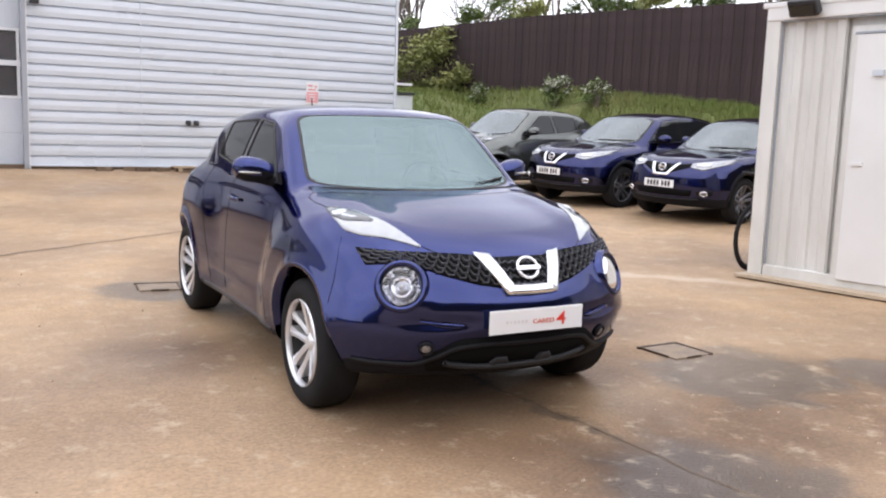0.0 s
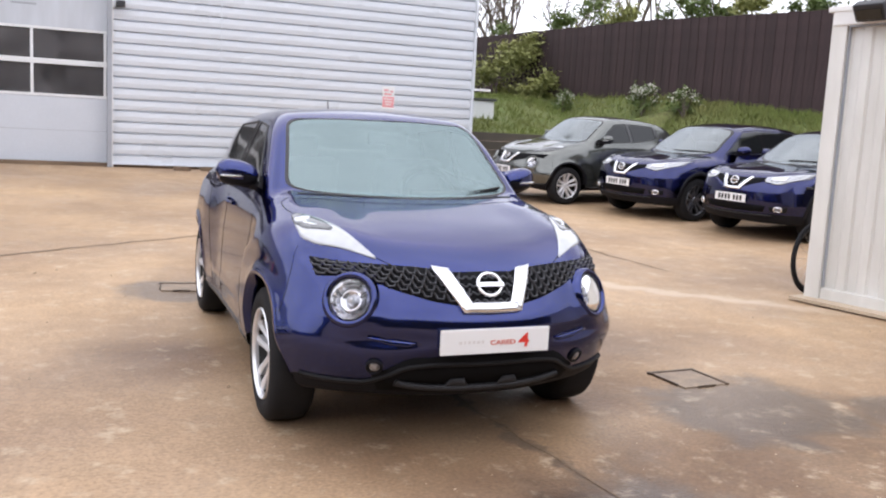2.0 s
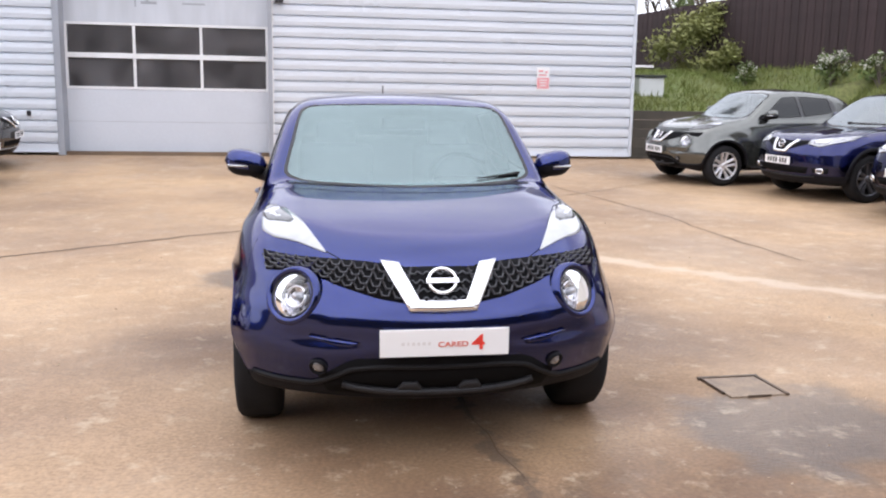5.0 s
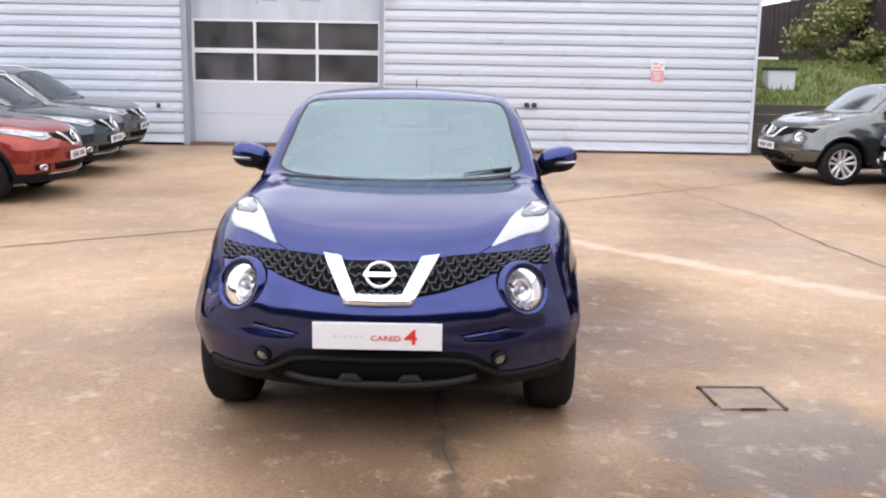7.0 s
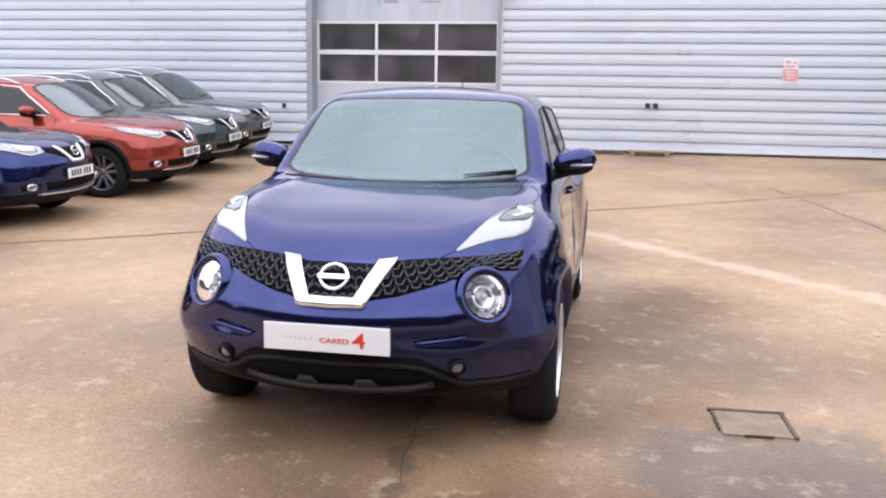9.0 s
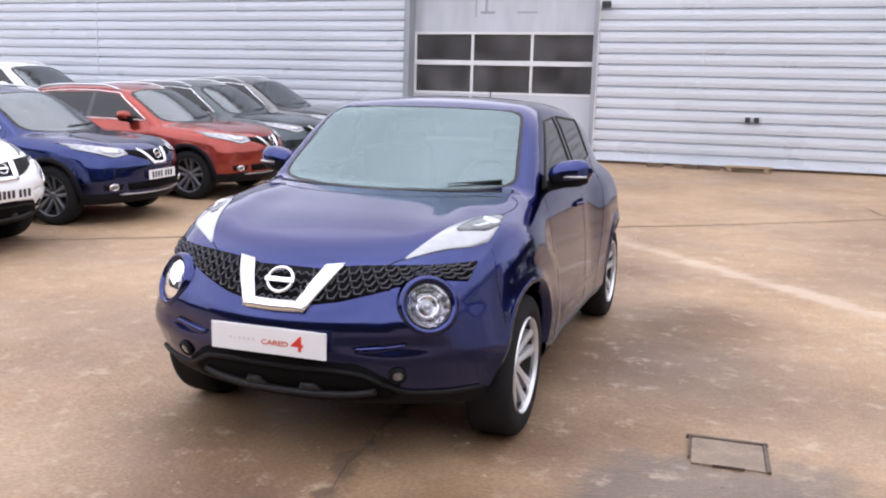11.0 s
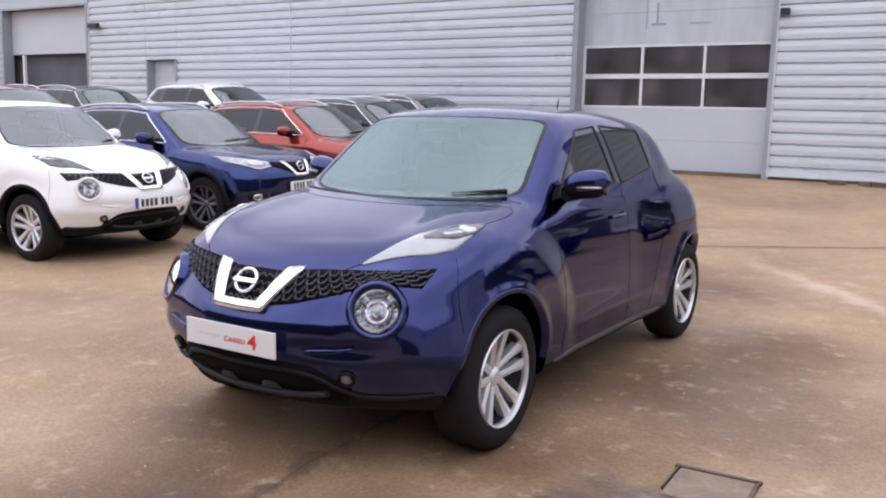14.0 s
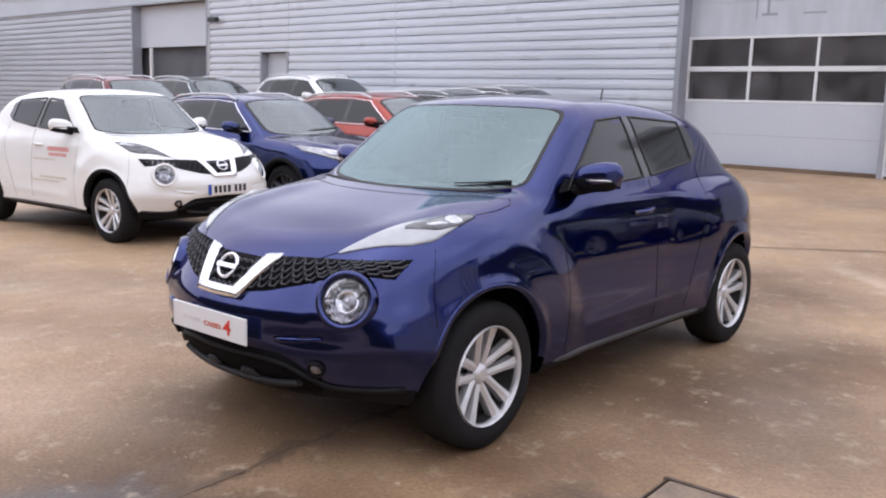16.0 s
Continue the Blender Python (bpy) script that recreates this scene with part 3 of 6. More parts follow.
FAMILY = dict(
    axle=(0.92, 3.566), r=0.345, rim=0.675, arch=0.398, zc=0.352, swell_f=(0.78, 0.26), swell_r=(2.70, 0.66), span=(0.95, 3.50),
    flank_f=curve((0.10, 0.22, 0.32, 0.55, 0.75, 0.88, 0.97, 1.04, 1.12, 1.25, 1.7), (0.80, 0.850, 0.876, 0.893, 0.892, 0.874, 0.838, 0.785, 0.71, 0.60, 0.40)),
    flank_d=curve((0.10, 0.24, 0.35, 0.50, 0.70, 0.85, 0.95, 1.03, 1.10, 1.20, 1.7), (0.78, 0.838, 0.866, 0.868, 0.862, 0.866, 0.856, 0.828, 0.79, 0.71, 0.40)),
    flank_r=curve((0.10, 0.22, 0.32, 0.60, 0.80, 0.95, 1.05, 1.12, 1.20, 1.7), (0.79, 0.850, 0.876, 0.893, 0.888, 0.868, 0.836, 0.79, 0.71, 0.40)),
    nose=curve((0.10, 0.20, 0.30, 0.42, 0.55, 0.66, 0.75, 0.84, 0.90, 1.0, 1.2), (0.32, 0.20, 0.11, 0.05, 0.02, 0.02, 0.05, 0.105, 0.16, 0.28, 0.5)),
    deck=curve((-0.1, 0.12, 0.30, 0.55, 0.90, 1.20, 1.42, 1.70, 2.50, 3.30, 3.90, 4.15, 4.6), (0.72, 0.868, 0.925, 0.970, 1.012, 1.040, 1.055, 1.065, 1.09, 1.125, 1.13, 1.11, 0.98)),
    tail=curve((0.10, 0.30, 0.50, 0.70, 0.90, 1.05, 1.15, 1.6), (4.08, 4.20, 4.32, 4.36, 4.33, 4.25, 4.15, 3.7)),
    roof=curve((1.3, 1.85, 2.10, 2.60, 3.00, 3.50, 3.85, 4.3), (1.31, 1.465, 1.52, 1.572, 1.574, 1.540, 1.485, 1.36)),
    belly=curve((-0.1, 0.30, 0.80, 1.20, 2.80, 3.40, 4.5), (0.235, 0.24, 0.25, 0.245, 0.250, 0.28, 0.36)),
    bow=(0.40, 0.44), corner=(1.0, 2.0), face=0.0, screen=(1.235, 1.56), wall=(0.792, 0.42, 3.10), gate=(4.00, 0.80))


def body_field(P, S):
    """Negative inside the body, positive outside, close to a distance near the skin."""
    (AF, AR), zc = S["axle"], S["zc"]
    x, y, z = np.abs(P[:, 0]), P[:, 1], P[:, 2]
    front_d = np.hypot(y - AF, z - zc)
    wf = np.where(y < AF, 1.0, step01((S["swell_f"][0] - front_d) / S["swell_f"][1]))
    wr = step01((y - S["swell_r"][0]) / S["swell_r"][1])
    flank = np.interp(z, *S["flank_d"])
    flank = flank + (np.interp(z, *S["flank_f"]) - flank) * wf
    flank = flank + (np.interp(z, *S["flank_r"]) - flank) * wr
    # rolled wheel arch edges and the pressed line low on the doors
    for d in (front_d, np.hypot(y - AR, z - zc)):
        flank = flank + 0.012 * np.exp(-((d - S["arch"]) / 0.035) ** 2) * step01((z - 0.30) / 0.2)
    mid = step01((y - 1.5) / 0.25) * step01((AR - 0.51 - y) / 0.25)
    flank = flank + mid * 0.008 * np.exp(-((z - 0.415 - 0.03 * (y - 1.5)) / 0.045) ** 2)
    side = (x - flank) * 0.95
    out = np.maximum(x - 0.60, 0)
    high = step01((z - 0.46) / 0.30)
    bow, corner = (S[k][0] + (S[k][1] - S[k][0]) * high for k in ("bow", "corner"))
    plan, slope = bow * x * x + corner * out**2, 2 * bow * x + 2 * corner * out
    # shallow trough under the plate, swelling pods at the bumper corners
    pod = 0.012 * np.exp(-((x - 0.50) / 0.17) ** 2 - ((z - 0.42) / 0.10) ** 2) - 0.022 * np.exp(-((x - 0.46) / 0.20) ** 2 - ((z - 0.545) / 0.035) ** 2)
    socket = 0.018 * np.exp(-(np.hypot(x - 0.605, z - 0.712) / 0.125) ** 4)
    nose = (np.interp(z, *S["nose"]) + plan - S["face"] * (pod + socket) - y) / np.sqrt(1.12 + slope**2)
    deck = (z - np.interp(y, *S["deck"]) + 0.030 * (x / 0.7) ** 2 - 0.016 * np.exp(-((x - 0.56) / 0.12) ** 2) * step01((1.25 - y) / 0.4)) * 0.93
    tail = (y - np.interp(z, *S["tail"]) + 0.30 * x * x + 1.5 * np.maximum(x - 0.5, 0) ** 2) * 0.85
    belly = np.interp(y, *S["belly"]) - z
    low = smax(smax(smax(smax(side, deck, 0.13), nose, 0.13), tail, 0.20), belly, 0.05)
    # cabin
    glass_ = (S["screen"][0] + (z - 1.05) * S["screen"][1] + 0.36 * x * x + 0.06 * (z - 1.25) ** 2 - y) / math.hypot(1.05, S["screen"][1])
    wall_ = (x - S["wall"][0] + S["wall"][1] * (z - 1.06) + 0.20 * np.maximum(z - 1.30, 0) ** 2 + 0.025 * np.clip((S["screen"][0] + 0.81 - y) / 0.6, 0, 1) ** 2 + 0.10 * np.maximum(y - S["wall"][2], 0) ** 2) * 0.93
    roof_ = z - np.interp(y, *S["roof"]) + 0.12 * x * x
    gate_ = (y - S["gate"][0] + (z - 1.40) * S["gate"][1] + 0.36 * x * x) / 1.6
    top = smax(smax(smax(smax(wall_, roof_, 0.10), glass_, 0.055), gate_, 0.14), 0.98 - z, 0.05)
    return -smax(-low, -top, 0.025)


def body_cast(O, D, S, reach=2.7):
    """Where rays from inside leave the body."""
    ts = np.linspace(0.02, reach, 54)
    last = np.zeros(len(O))
    for t in ts:
        last = np.where(body_field(O + D * t, S) < 0, t, last)
    a, b = last.copy(), last + ts[1] - ts[0]
    for _ in range(17):
        m = (a + b) / 2
        inside = body_field(O + D * m[:, None], S) < 0
        a, b = np.where(inside, m, a), np.where(inside, b, m)
    return O + D * a[:, None]


def body_normals(P, S):
    g = np.zeros_like(P)
    for k in range(3):
        e = np.zeros(3)
        e[k] = 0.004
        g[:, k] = body_field(P + e, S) - body_field(P - e, S)
    return g / np.maximum(np.linalg.norm(g, axis=1, keepdims=True), 1e-9)


SKINS = {}


def body_skin(S, fine):
    """The half body as a grid of points, with the closed surface to lay details on."""
    key = S["axle"], fine
    if key in SKINS:
        return SKINS[key]
    from mathutils.bvhtree import BVHTree
    nf, nb, nr, nv = (72, 136, 34, 124) if fine else (36, 66, 16, 62)
    spine, (ya, yb) = 0.62, S["span"]
    cols = [((0, ya, spine), (math.sin(a), -math.cos(a))) for a in np.linspace(0, math.pi / 2, nf)]
    cols += [((0, y, spine), (1.0, 0.0)) for y in np.linspace(ya, yb, nb + 1)[1:]]
    cols += [((0, yb, spine), (math.cos(a), math.sin(a))) for a in np.linspace(0, math.pi / 2, nr + 1)[1:]]
    th = np.radians(np.linspace(-34, 89.99, nv))
    O = np.array([c[0] for c in cols for _ in th], float)
    D = np.array([(c[1][0] * math.cos(t), c[1][1] * math.cos(t), math.sin(t)) for c in cols for t in th])
    P = body_cast(O, D, S)
    nc = len(cols)
    both = np.concatenate([P, P * (-1, 1, 1)])
    fs = grid_faces(nc, nv) + grid_faces(nc, nv, base=len(P))
    tree_ = BVHTree.FromPolygons([tuple(v) for v in both], fs)
    SKINS[key] = P.reshape(nc, nv, 3), tree_
    return SKINS[key]


class Coachwork:
    """A body skin with the means to cut openings and lay parts on it."""

    def __init__(self, S, fine):
        self.S = S
        grid, self.skin = body_skin(S, fine)
        self.H = grid.copy()
        self.nc, self.nv = self.H.shape[:2]
        self.keep = np.ones((self.nc - 1, self.nv - 1), bool)

    def from_side(self, y, z, off=0.0, sgn=1):
        hit = self.skin.ray_cast(Vector((1.6, y, z)), Vector((-1, 0, 0)))
        wide = hit[0].x if hit[0] else self.skin.find_nearest(Vector((0.9, y, z)))[0].x
        return Vector((sgn * (wide + off), y, z))

    def front(self, x, z, off=0.0):
        x = x if abs(x) > 0.002 else 0.002
        hit = self.skin.ray_cast(Vector((x, -1, z)), Vector((0, 1, 0)))
        if hit[0] is None:
            hit = self.skin.find_nearest(Vector((x, 0.2, z)))
        nrm = hit[1] if hit[1].y < 0 else -hit[1]
        return hit[0] + nrm * off

    def nearest(self, p, off=0.0):
        loc, nrm = self.skin.find_nearest(Vector(p))[:2]
        nrm = nrm if nrm.dot(loc - Vector((0, min(max(loc.y, 0.9), 3.3), 0.55))) > 0 else -nrm
        return loc + nrm * off

    def smooth_laid(self, ob, off):
        """Settles a laid pane on the true skin and gives it the skin's own normals."""
        P = np.array([v.co for v in ob.data.vertices])
        for _ in range(3):
            P = P - body_normals(P, self.S) * body_field(P, self.S)[:, None]
        nrm = body_normals(P, self.S)
        ob.data.vertices.foreach_set("co", (P + nrm * off).ravel())
        ob.data.normals_split_custom_set_from_vertices([tuple(k) for k in nrm])
        return ob

    def side_patch(self, name, corners, off, mat, parent, lab, sgn, n=14):
        """A pane between four (y, z) corners: low front, high front, high rear, low rear."""
        a, b, c, d = (np.array(k) for k in corners)
        g, edge = [], []
        for i in np.linspace(0, 1, n):
            for j in np.linspace(0, 1, 8):
                p = (a * (1 - j) + b * j) * (1 - i) + (d * (1 - j) + c * j) * i
                g.append(self.from_side(p[0], p[1], off, sgn))
        self.smooth_laid(mesh_part(name, g, grid_faces(n, 8, flip=sgn < 0), mat, parent, lab), off)
        rim = [i * 8 for i in range(n)] + [(n - 1) * 8 + j for j in range(1, 8)] + [i * 8 + 7 for i in range(n - 2, -1, -1)] + [j for j in range(6, 0, -1)]
        return [g[k] for k in rim]

    def shell_faces(self, nx, nz):
        m = nx * nz
        fs = grid_faces(nx, nz) + grid_faces(nx, nz, base=m, flip=True)
        rim = [i * nz for i in range(nx)] + [(nx - 1) * nz + j for j in range(1, nz)] + [i * nz + nz - 1 for i in range(nx - 2, -1, -1)] + [j for j in range(nz - 2, 0, -1)]
        return fs + [(a, m + a, m + b, b) for a, b in zip(rim, rim[1:] + rim[:1])]

    def between(self, lines, a, c):
        p = [np.array([np.interp(a, np.linspace(0, 1, len(l)), [k[i] for k in l]) for i in range(len(l[0]))]) for l in lines]
        return p[0] + (p[1] - p[0]) * c

    def panel(self, name, tops, bots, off, mat, parent, lab="", nx=16, nz=4, depth=0.02):
        """A raised panel between an upper and a lower line of (x, z) on the nose."""
        vs = [self.front(*self.between((tops, bots), a, c), layer) for layer in (off, off - depth) for a in np.linspace(0, 1, nx) for c in np.linspace(0, 1, nz)]
        return mesh_part(name, vs, self.shell_faces(nx, nz), mat, parent, lab)

    def blade(self, name, inner, outer, off, mat, parent, lab="", nx=14, nz=6, depth=0.012):
        """A lens between two lines in space, laid on the self.skin."""
        vs = [self.nearest(self.between((inner, outer), a, c), layer) for layer in (off, off - depth) for a in np.linspace(0, 1, nx) for c in np.linspace(0, 1, nz)]
        return mesh_part(name, vs, self.shell_faces(nx, nz), mat, parent, lab)

    def gap(self, pts, where, parent, r=0.0026):
        line = []
        for a, b in zip(pts, pts[1:]):
            n = max(2, int(math.dist(a, b) / 0.04))
            line += [tuple(a[k] + (b[k] - a[k]) * i / n for k in range(len(a))) for i in range(n)]
        line.append(pts[-1])
        tube_part("panel_gap", [where(p) for p in line], r, M["void"], parent, "dark gap between body panels", 4)

    def drop(self, inside):
        self.keep[inside[:-1, :-1] & inside[1:, :-1] & inside[:-1, 1:] & inside[1:, 1:]] = False

    def cut_wheels(self):
        """Opens the wheel arches and draws their edges onto clean circles."""
        H, S = self.H, self.S
        for ya in S["axle"]:
            dy, dz = H[..., 1] - ya, H[..., 2] - S["zc"]
            d = np.hypot(dy, dz)
            inside = (d < S["arch"]) & (H[..., 0] > 0.35)
            self.drop(inside)
            for i, j in zip(*np.where(inside & (d > 1e-6))):
                if dz[i, j] > 0:
                    k = S["arch"] / d[i, j]
                    y, z = ya + dy[i, j] * k, S["zc"] + dz[i, j] * k
                else:
                    z = H[i, j, 2]
                    y = ya + math.copysign(math.sqrt(max(S["arch"]**2 - dz[i, j] ** 2, 0)), dy[i, j])
                if z > 0.27:
                    H[i, j] = self.from_side(y, z)
                else:
                    H[i, j, 1] = y

    def freeze(self):
        """Fixes the points and their true normals once the openings are cut."""
        self.flat = self.H.reshape(-1, 3)
        self.normals = body_normals(self.flat, self.S)
        H = self.H
        C = (H[:-1, :-1] + H[1:, :-1] + H[:-1, 1:] + H[1:, 1:]) / 4
        return C, body_normals(C.reshape(-1, 3), self.S).reshape(C.shape)

    def shell(self, name, faces, sides, mat, parent, lab=""):
        used = sorted({k for f in faces for k in f})
        spot = {k: i for i, k in enumerate(used)}
        vs, ns, fs = [], [], []
        for s in sides:
            b = len(vs)
            vs += [tuple(self.flat[k] * (s, 1, 1)) for k in used]
            ns += [tuple(self.normals[k] * (s, 1, 1)) for k in used]
            fs += [tuple(b + spot[k] for k in (f if s > 0 else f[::-1])) for f in faces]
        ob = mesh_part(name, vs, fs, mat, parent, lab)
        ob.data.normals_split_custom_set_from_vertices(ns)
        return ob


LIP = ((0.0, 0.20, 0.35, 0.44, 0.54, 0.66, 0.80, 0.95), (0.442, 0.440, 0.425, 0.378, 0.338, 0.340, 0.352, 0.36))
LAMP_X, LAMP_Z = 0.602, 0.712


def screen_place(u, q):
    """Windscreen place (across -1..1, up 0..1) to x and z."""
    q = np.asarray(q, float)
    x = u * (0.672 - 0.100 * q)
    return x, 1.074 + 0.022 * u * u + (0.398 + 0.014 * (1 - u * u) - 0.022 * u * u) * q


def build_compact(label, paint, fine=1, plate="show", alloy=None, strip=None):
    """A compact five-door crossover, its nose at the origin and pointing to -y."""
    root = tagged(new("parked_car"), label, "car")
    black, chrome = M["plastic"], M["chrome"]
    alloy = alloy or M["alloy"]
    body = Coachwork(COMPACT, fine)
    from_side, front, nearest, panel, blade, between, gap = body.from_side, body.front, body.nearest, body.panel, body.blade, body.between, body.gap
    H, keep, nc, nv = body.H, body.keep, body.nc, body.nv
    # --- openings: wheels and round headlamps
    body.cut_wheels()
    dx, dz = H[..., 0] - LAMP_X, H[..., 2] - LAMP_Z
    d = np.hypot(dx / 0.78, dz)
    inside = (d < 0.094) & (H[..., 1] < 0.8)
    body.drop(inside)
    for i, j in zip(*np.where(inside & (d > 1e-6))):
        H[i, j] = front(LAMP_X + dx[i, j] * 0.094 / d[i, j], LAMP_Z + dz[i, j] * 0.094 / d[i, j])

    # --- the painted panels
    C, N = body.freeze()
    x, y, z = C[..., 0], C[..., 1], C[..., 2]
    q = (z - 1.074 - 0.022 * (x / 0.63) ** 2) / 0.396
    u = x / (0.672 - 0.100 * np.clip(q, 0, 1))
    on_glass = (N[..., 1] < -0.35) & (y > 1.0) & ((np.abs(u) ** 12 + np.abs(2 * q - 1) ** 12) ** (1 / 12) < 0.968)
    keep &= ~on_glass
    trim = np.where(y < AXLE_F, z < np.interp(x, *LIP), z < 0.300)
    trim &= ~((y > AXLE_F) & (y < 1.25) & (z > 0.300))
    belt = 1.075 + 0.07 * (y - 1.45)
    seam_x = np.interp(y, (0.2, 0.27, 0.32, 0.55, 0.77, 1.0, 1.3), (0.37, 0.41, 0.477, 0.56, 0.645, 0.672, 0.670))
    kind = np.full(C.shape[:2], "rear_quarter", dtype=object)
    kind[(y < 2.90 - 0.5 * np.clip(0.95 - z, 0, 0.35))] = "rear_door"
    kind[y < 2.33] = "front_door"
    kind[(z > belt) & (y > 1.2)] = "pillar_frame"
    kind[(z > 1.462 - 0.05 * np.clip(y - 2.4, 0, 1)) & (y > 1.2)] = "roof"
    kind[(y > 3.0) & (N[..., 1] > 0.45) & (x < 0.56) & (z > 0.62)] = "tailgate"
    kind[(y > 3.72) & (z <= 0.62)] = "rear_bumper"
    kind[(y < 1.42) & (kind != "pillar_frame") & (kind != "roof")] = "front_fender"
    kind[(y < 1.42) & (x < seam_x) & (N[..., 2] > 0.55) & (z < 1.10)] = "bonnet"
    kind[(y < 0.50 + 0.05 * (0.9 - z)) & (kind != "bonnet")] = "front_bumper"
    kind[trim] = "lower_trim"
    doors = {}
    for name in ("front_bumper", "bonnet", "roof", "tailgate", "rear_bumper", "front_fender", "front_door", "rear_door", "rear_quarter", "pillar_frame", "lower_trim"):
        faces = grid_faces(nc, nv, keep & (kind == name))
        mat, lab = (black, "dark unpainted plastic trim") if name == "lower_trim" else (paint, "")
        if name in ("front_bumper", "bonnet", "roof", "tailgate", "rear_bumper"):
            body.shell(name, faces, (1, -1), mat, root, lab)
        else:
            for sgn in (1, -1):
                doors[name, sgn] = body.shell(name, faces, (sgn,), mat, root, lab)

    # --- dark gaps between the panels
    for sgn in (1, -1):
        gap([(0.405, 0.265, 0.860), (0.477, 0.315, 0.908), (0.56, 0.55, 0.98), (0.645, 0.77, 1.035), (0.720, 0.88, 1.025), (0.742, 1.02, 1.045), (0.738, 1.12, 1.065), (0.690, 1.17, 1.085)], lambda p: nearest((sgn * p[0], p[1], p[2]), -0.0008), root)
        for owner, pts in (("front_fender", [(1.40, 0.33), (1.415, 0.6), (1.43, 0.85), (1.44, 1.04)]), ("front_door", [(2.30, 0.32), (2.33, 0.5), (2.345, 0.8), (2.34, 1.11)]), ("rear_door", [(2.66, 0.32), (2.72, 0.48), (2.86, 0.80), (2.93, 1.0), (2.95, 1.16)]), ("front_bumper", [(0.50, 0.60), (0.515, 0.70), (0.54, 0.80), (0.585, 0.895)])):
            gap(pts, lambda p: from_side(p[0], p[1], -0.0008, sgn), doors.get((owner, sgn), root), 0.0024)

    gap([(a, 0.955 + 0.42 * a * a, 1.06) for a in np.linspace(-0.70, 0.70, 21)], lambda p: nearest(p, -0.0008), root)

    # --- floor and inner shell
    line = [(max(min(from_side(yy, 0.6).x - 0.28, 0.60), 0), yy) for yy in np.linspace(0.55, 3.75, 24)]
    outline = line + [(-a, b) for a, b in line[::-1]]
    m = len(outline)
    vs = [(a, b, zz) for zz in (0.215, 0.80) for a, b in outline]
    mesh_part("underbody", vs, [tuple(range(m)), tuple(range(m, 2 * m))[::-1]] + [(i, (i + 1) % m, m + (i + 1) % m, m + i) for i in range(m)], M["void"], root, "black underbody", smooth=False)

    # --- windscreen: clear pane with a black edge band
    def on_screen(a, r, off):
        c, s = math.cos(a), math.sin(a)
        e = r / (abs(c) ** 12 + abs(s) ** 12) ** (1 / 12)
        px, pz = screen_place(c * e, 0.5 + 0.5 * s * e)
        return front(float(px), float(pz), off)

    n_ = 96
    for name, radii, mat, lab in (("windscreen", (0.002, 0.12, 0.24, 0.36, 0.48, 0.6, 0.7, 0.8, 0.9, 0.982), M["screen_glass"] if plate == "show" else M["car_screen"], "clear windscreen that mirrors the pale sky"), ("windscreen_seal", (0.972, 0.986, 1.0), M["seal"], "black windscreen edge band")):
        vs = [on_screen(k * math.tau / n_, r, 0.0015 if name == "windscreen" else 0.003 - 0.002 * (r == 1.0)) for r in radii for k in range(n_)]
        ob = mesh_part(name, vs, [(i * n_ + k, (i + 1) * n_ + k, (i + 1) * n_ + (k + 1) % n_, i * n_ + (k + 1) % n_) for i in range(len(radii) - 1) for k in range(n_)], mat, root, lab)
        if name == "windscreen":
            body.smooth_laid(ob, 0.0015)
    cowl = [nearest((a, 1.062 + 0.36 * a * a + 0.022 * c, 1.065 + 0.02 * c), 0.002) for a in np.linspace(-0.62, 0.62, 40) for c in np.linspace(0, 1, 4)]
    mesh_part("scuttle", cowl, grid_faces(40, 4), black, root, "black scuttle panel under the windscreen")
    bm = bmesh.new()
    box_into(bm, pose(0, 1.62, 0.90), 1.24, 0.62, 0.24, 0.05)
    box_into(bm, pose(0.36, 1.60, 1.03), 0.36, 0.30, 0.09, 0.04)
    part("dashboard", bm, M["trim_grey"], root, "dark grey dashboard", smooth=True)
    for sx in (-0.36, 0.36):
        bm = bmesh.new()
        box_into(bm, pose(sx, 2.30, 0.94, 12), 0.46, 0.14, 0.60, 0.05)
        box_into(bm, pose(sx, 2.05, 0.66), 0.48, 0.50, 0.16, 0.05)
        part("front_seat", bm, M["fabric"], root, "dark fabric seat", smooth=True)
        bm = bmesh.new()
        box_into(bm, pose(sx, 2.38, 1.28, 12), 0.25, 0.10, 0.18, 0.04)
        part("headrest", bm, M["fabric"], root, "dark fabric headrest", smooth=True)
    bm = bmesh.new()
    box_into(bm, pose(0, 2.86, 0.94, 10), 1.16, 0.14, 0.66, 0.05)
    part("rear_seat", bm, M["fabric"], root, "dark fabric rear bench", smooth=True)
    if fine:
        mid = front(0, 1.425, -0.055)
        bm = bmesh.new()
        box_into(bm, Matrix.Translation(mid), 0.25, 0.035, 0.070, 0.015)
        part("rear_view_mirror", bm, M["trim_grey"], root, "dark interior mirror")
        tube_part("steering_wheel", [(0.36 + 0.18 * math.cos(a), 1.86 + 0.06 * math.sin(a), 1.02 + 0.17 * math.sin(a)) for a in np.linspace(0, math.tau, 24)[:-1]], 0.016, M["void"], root, "", 6, True)

    # --- side windows with seals, and the black pillar covers
    panes = (("front_door", ((1.535, 1.088), (1.955, 1.420), (2.215, 1.440), (2.285, 1.118))), ("rear_door", ((2.375, 1.122), (2.300, 1.442), (2.860, 1.412), (2.915, 1.185))))
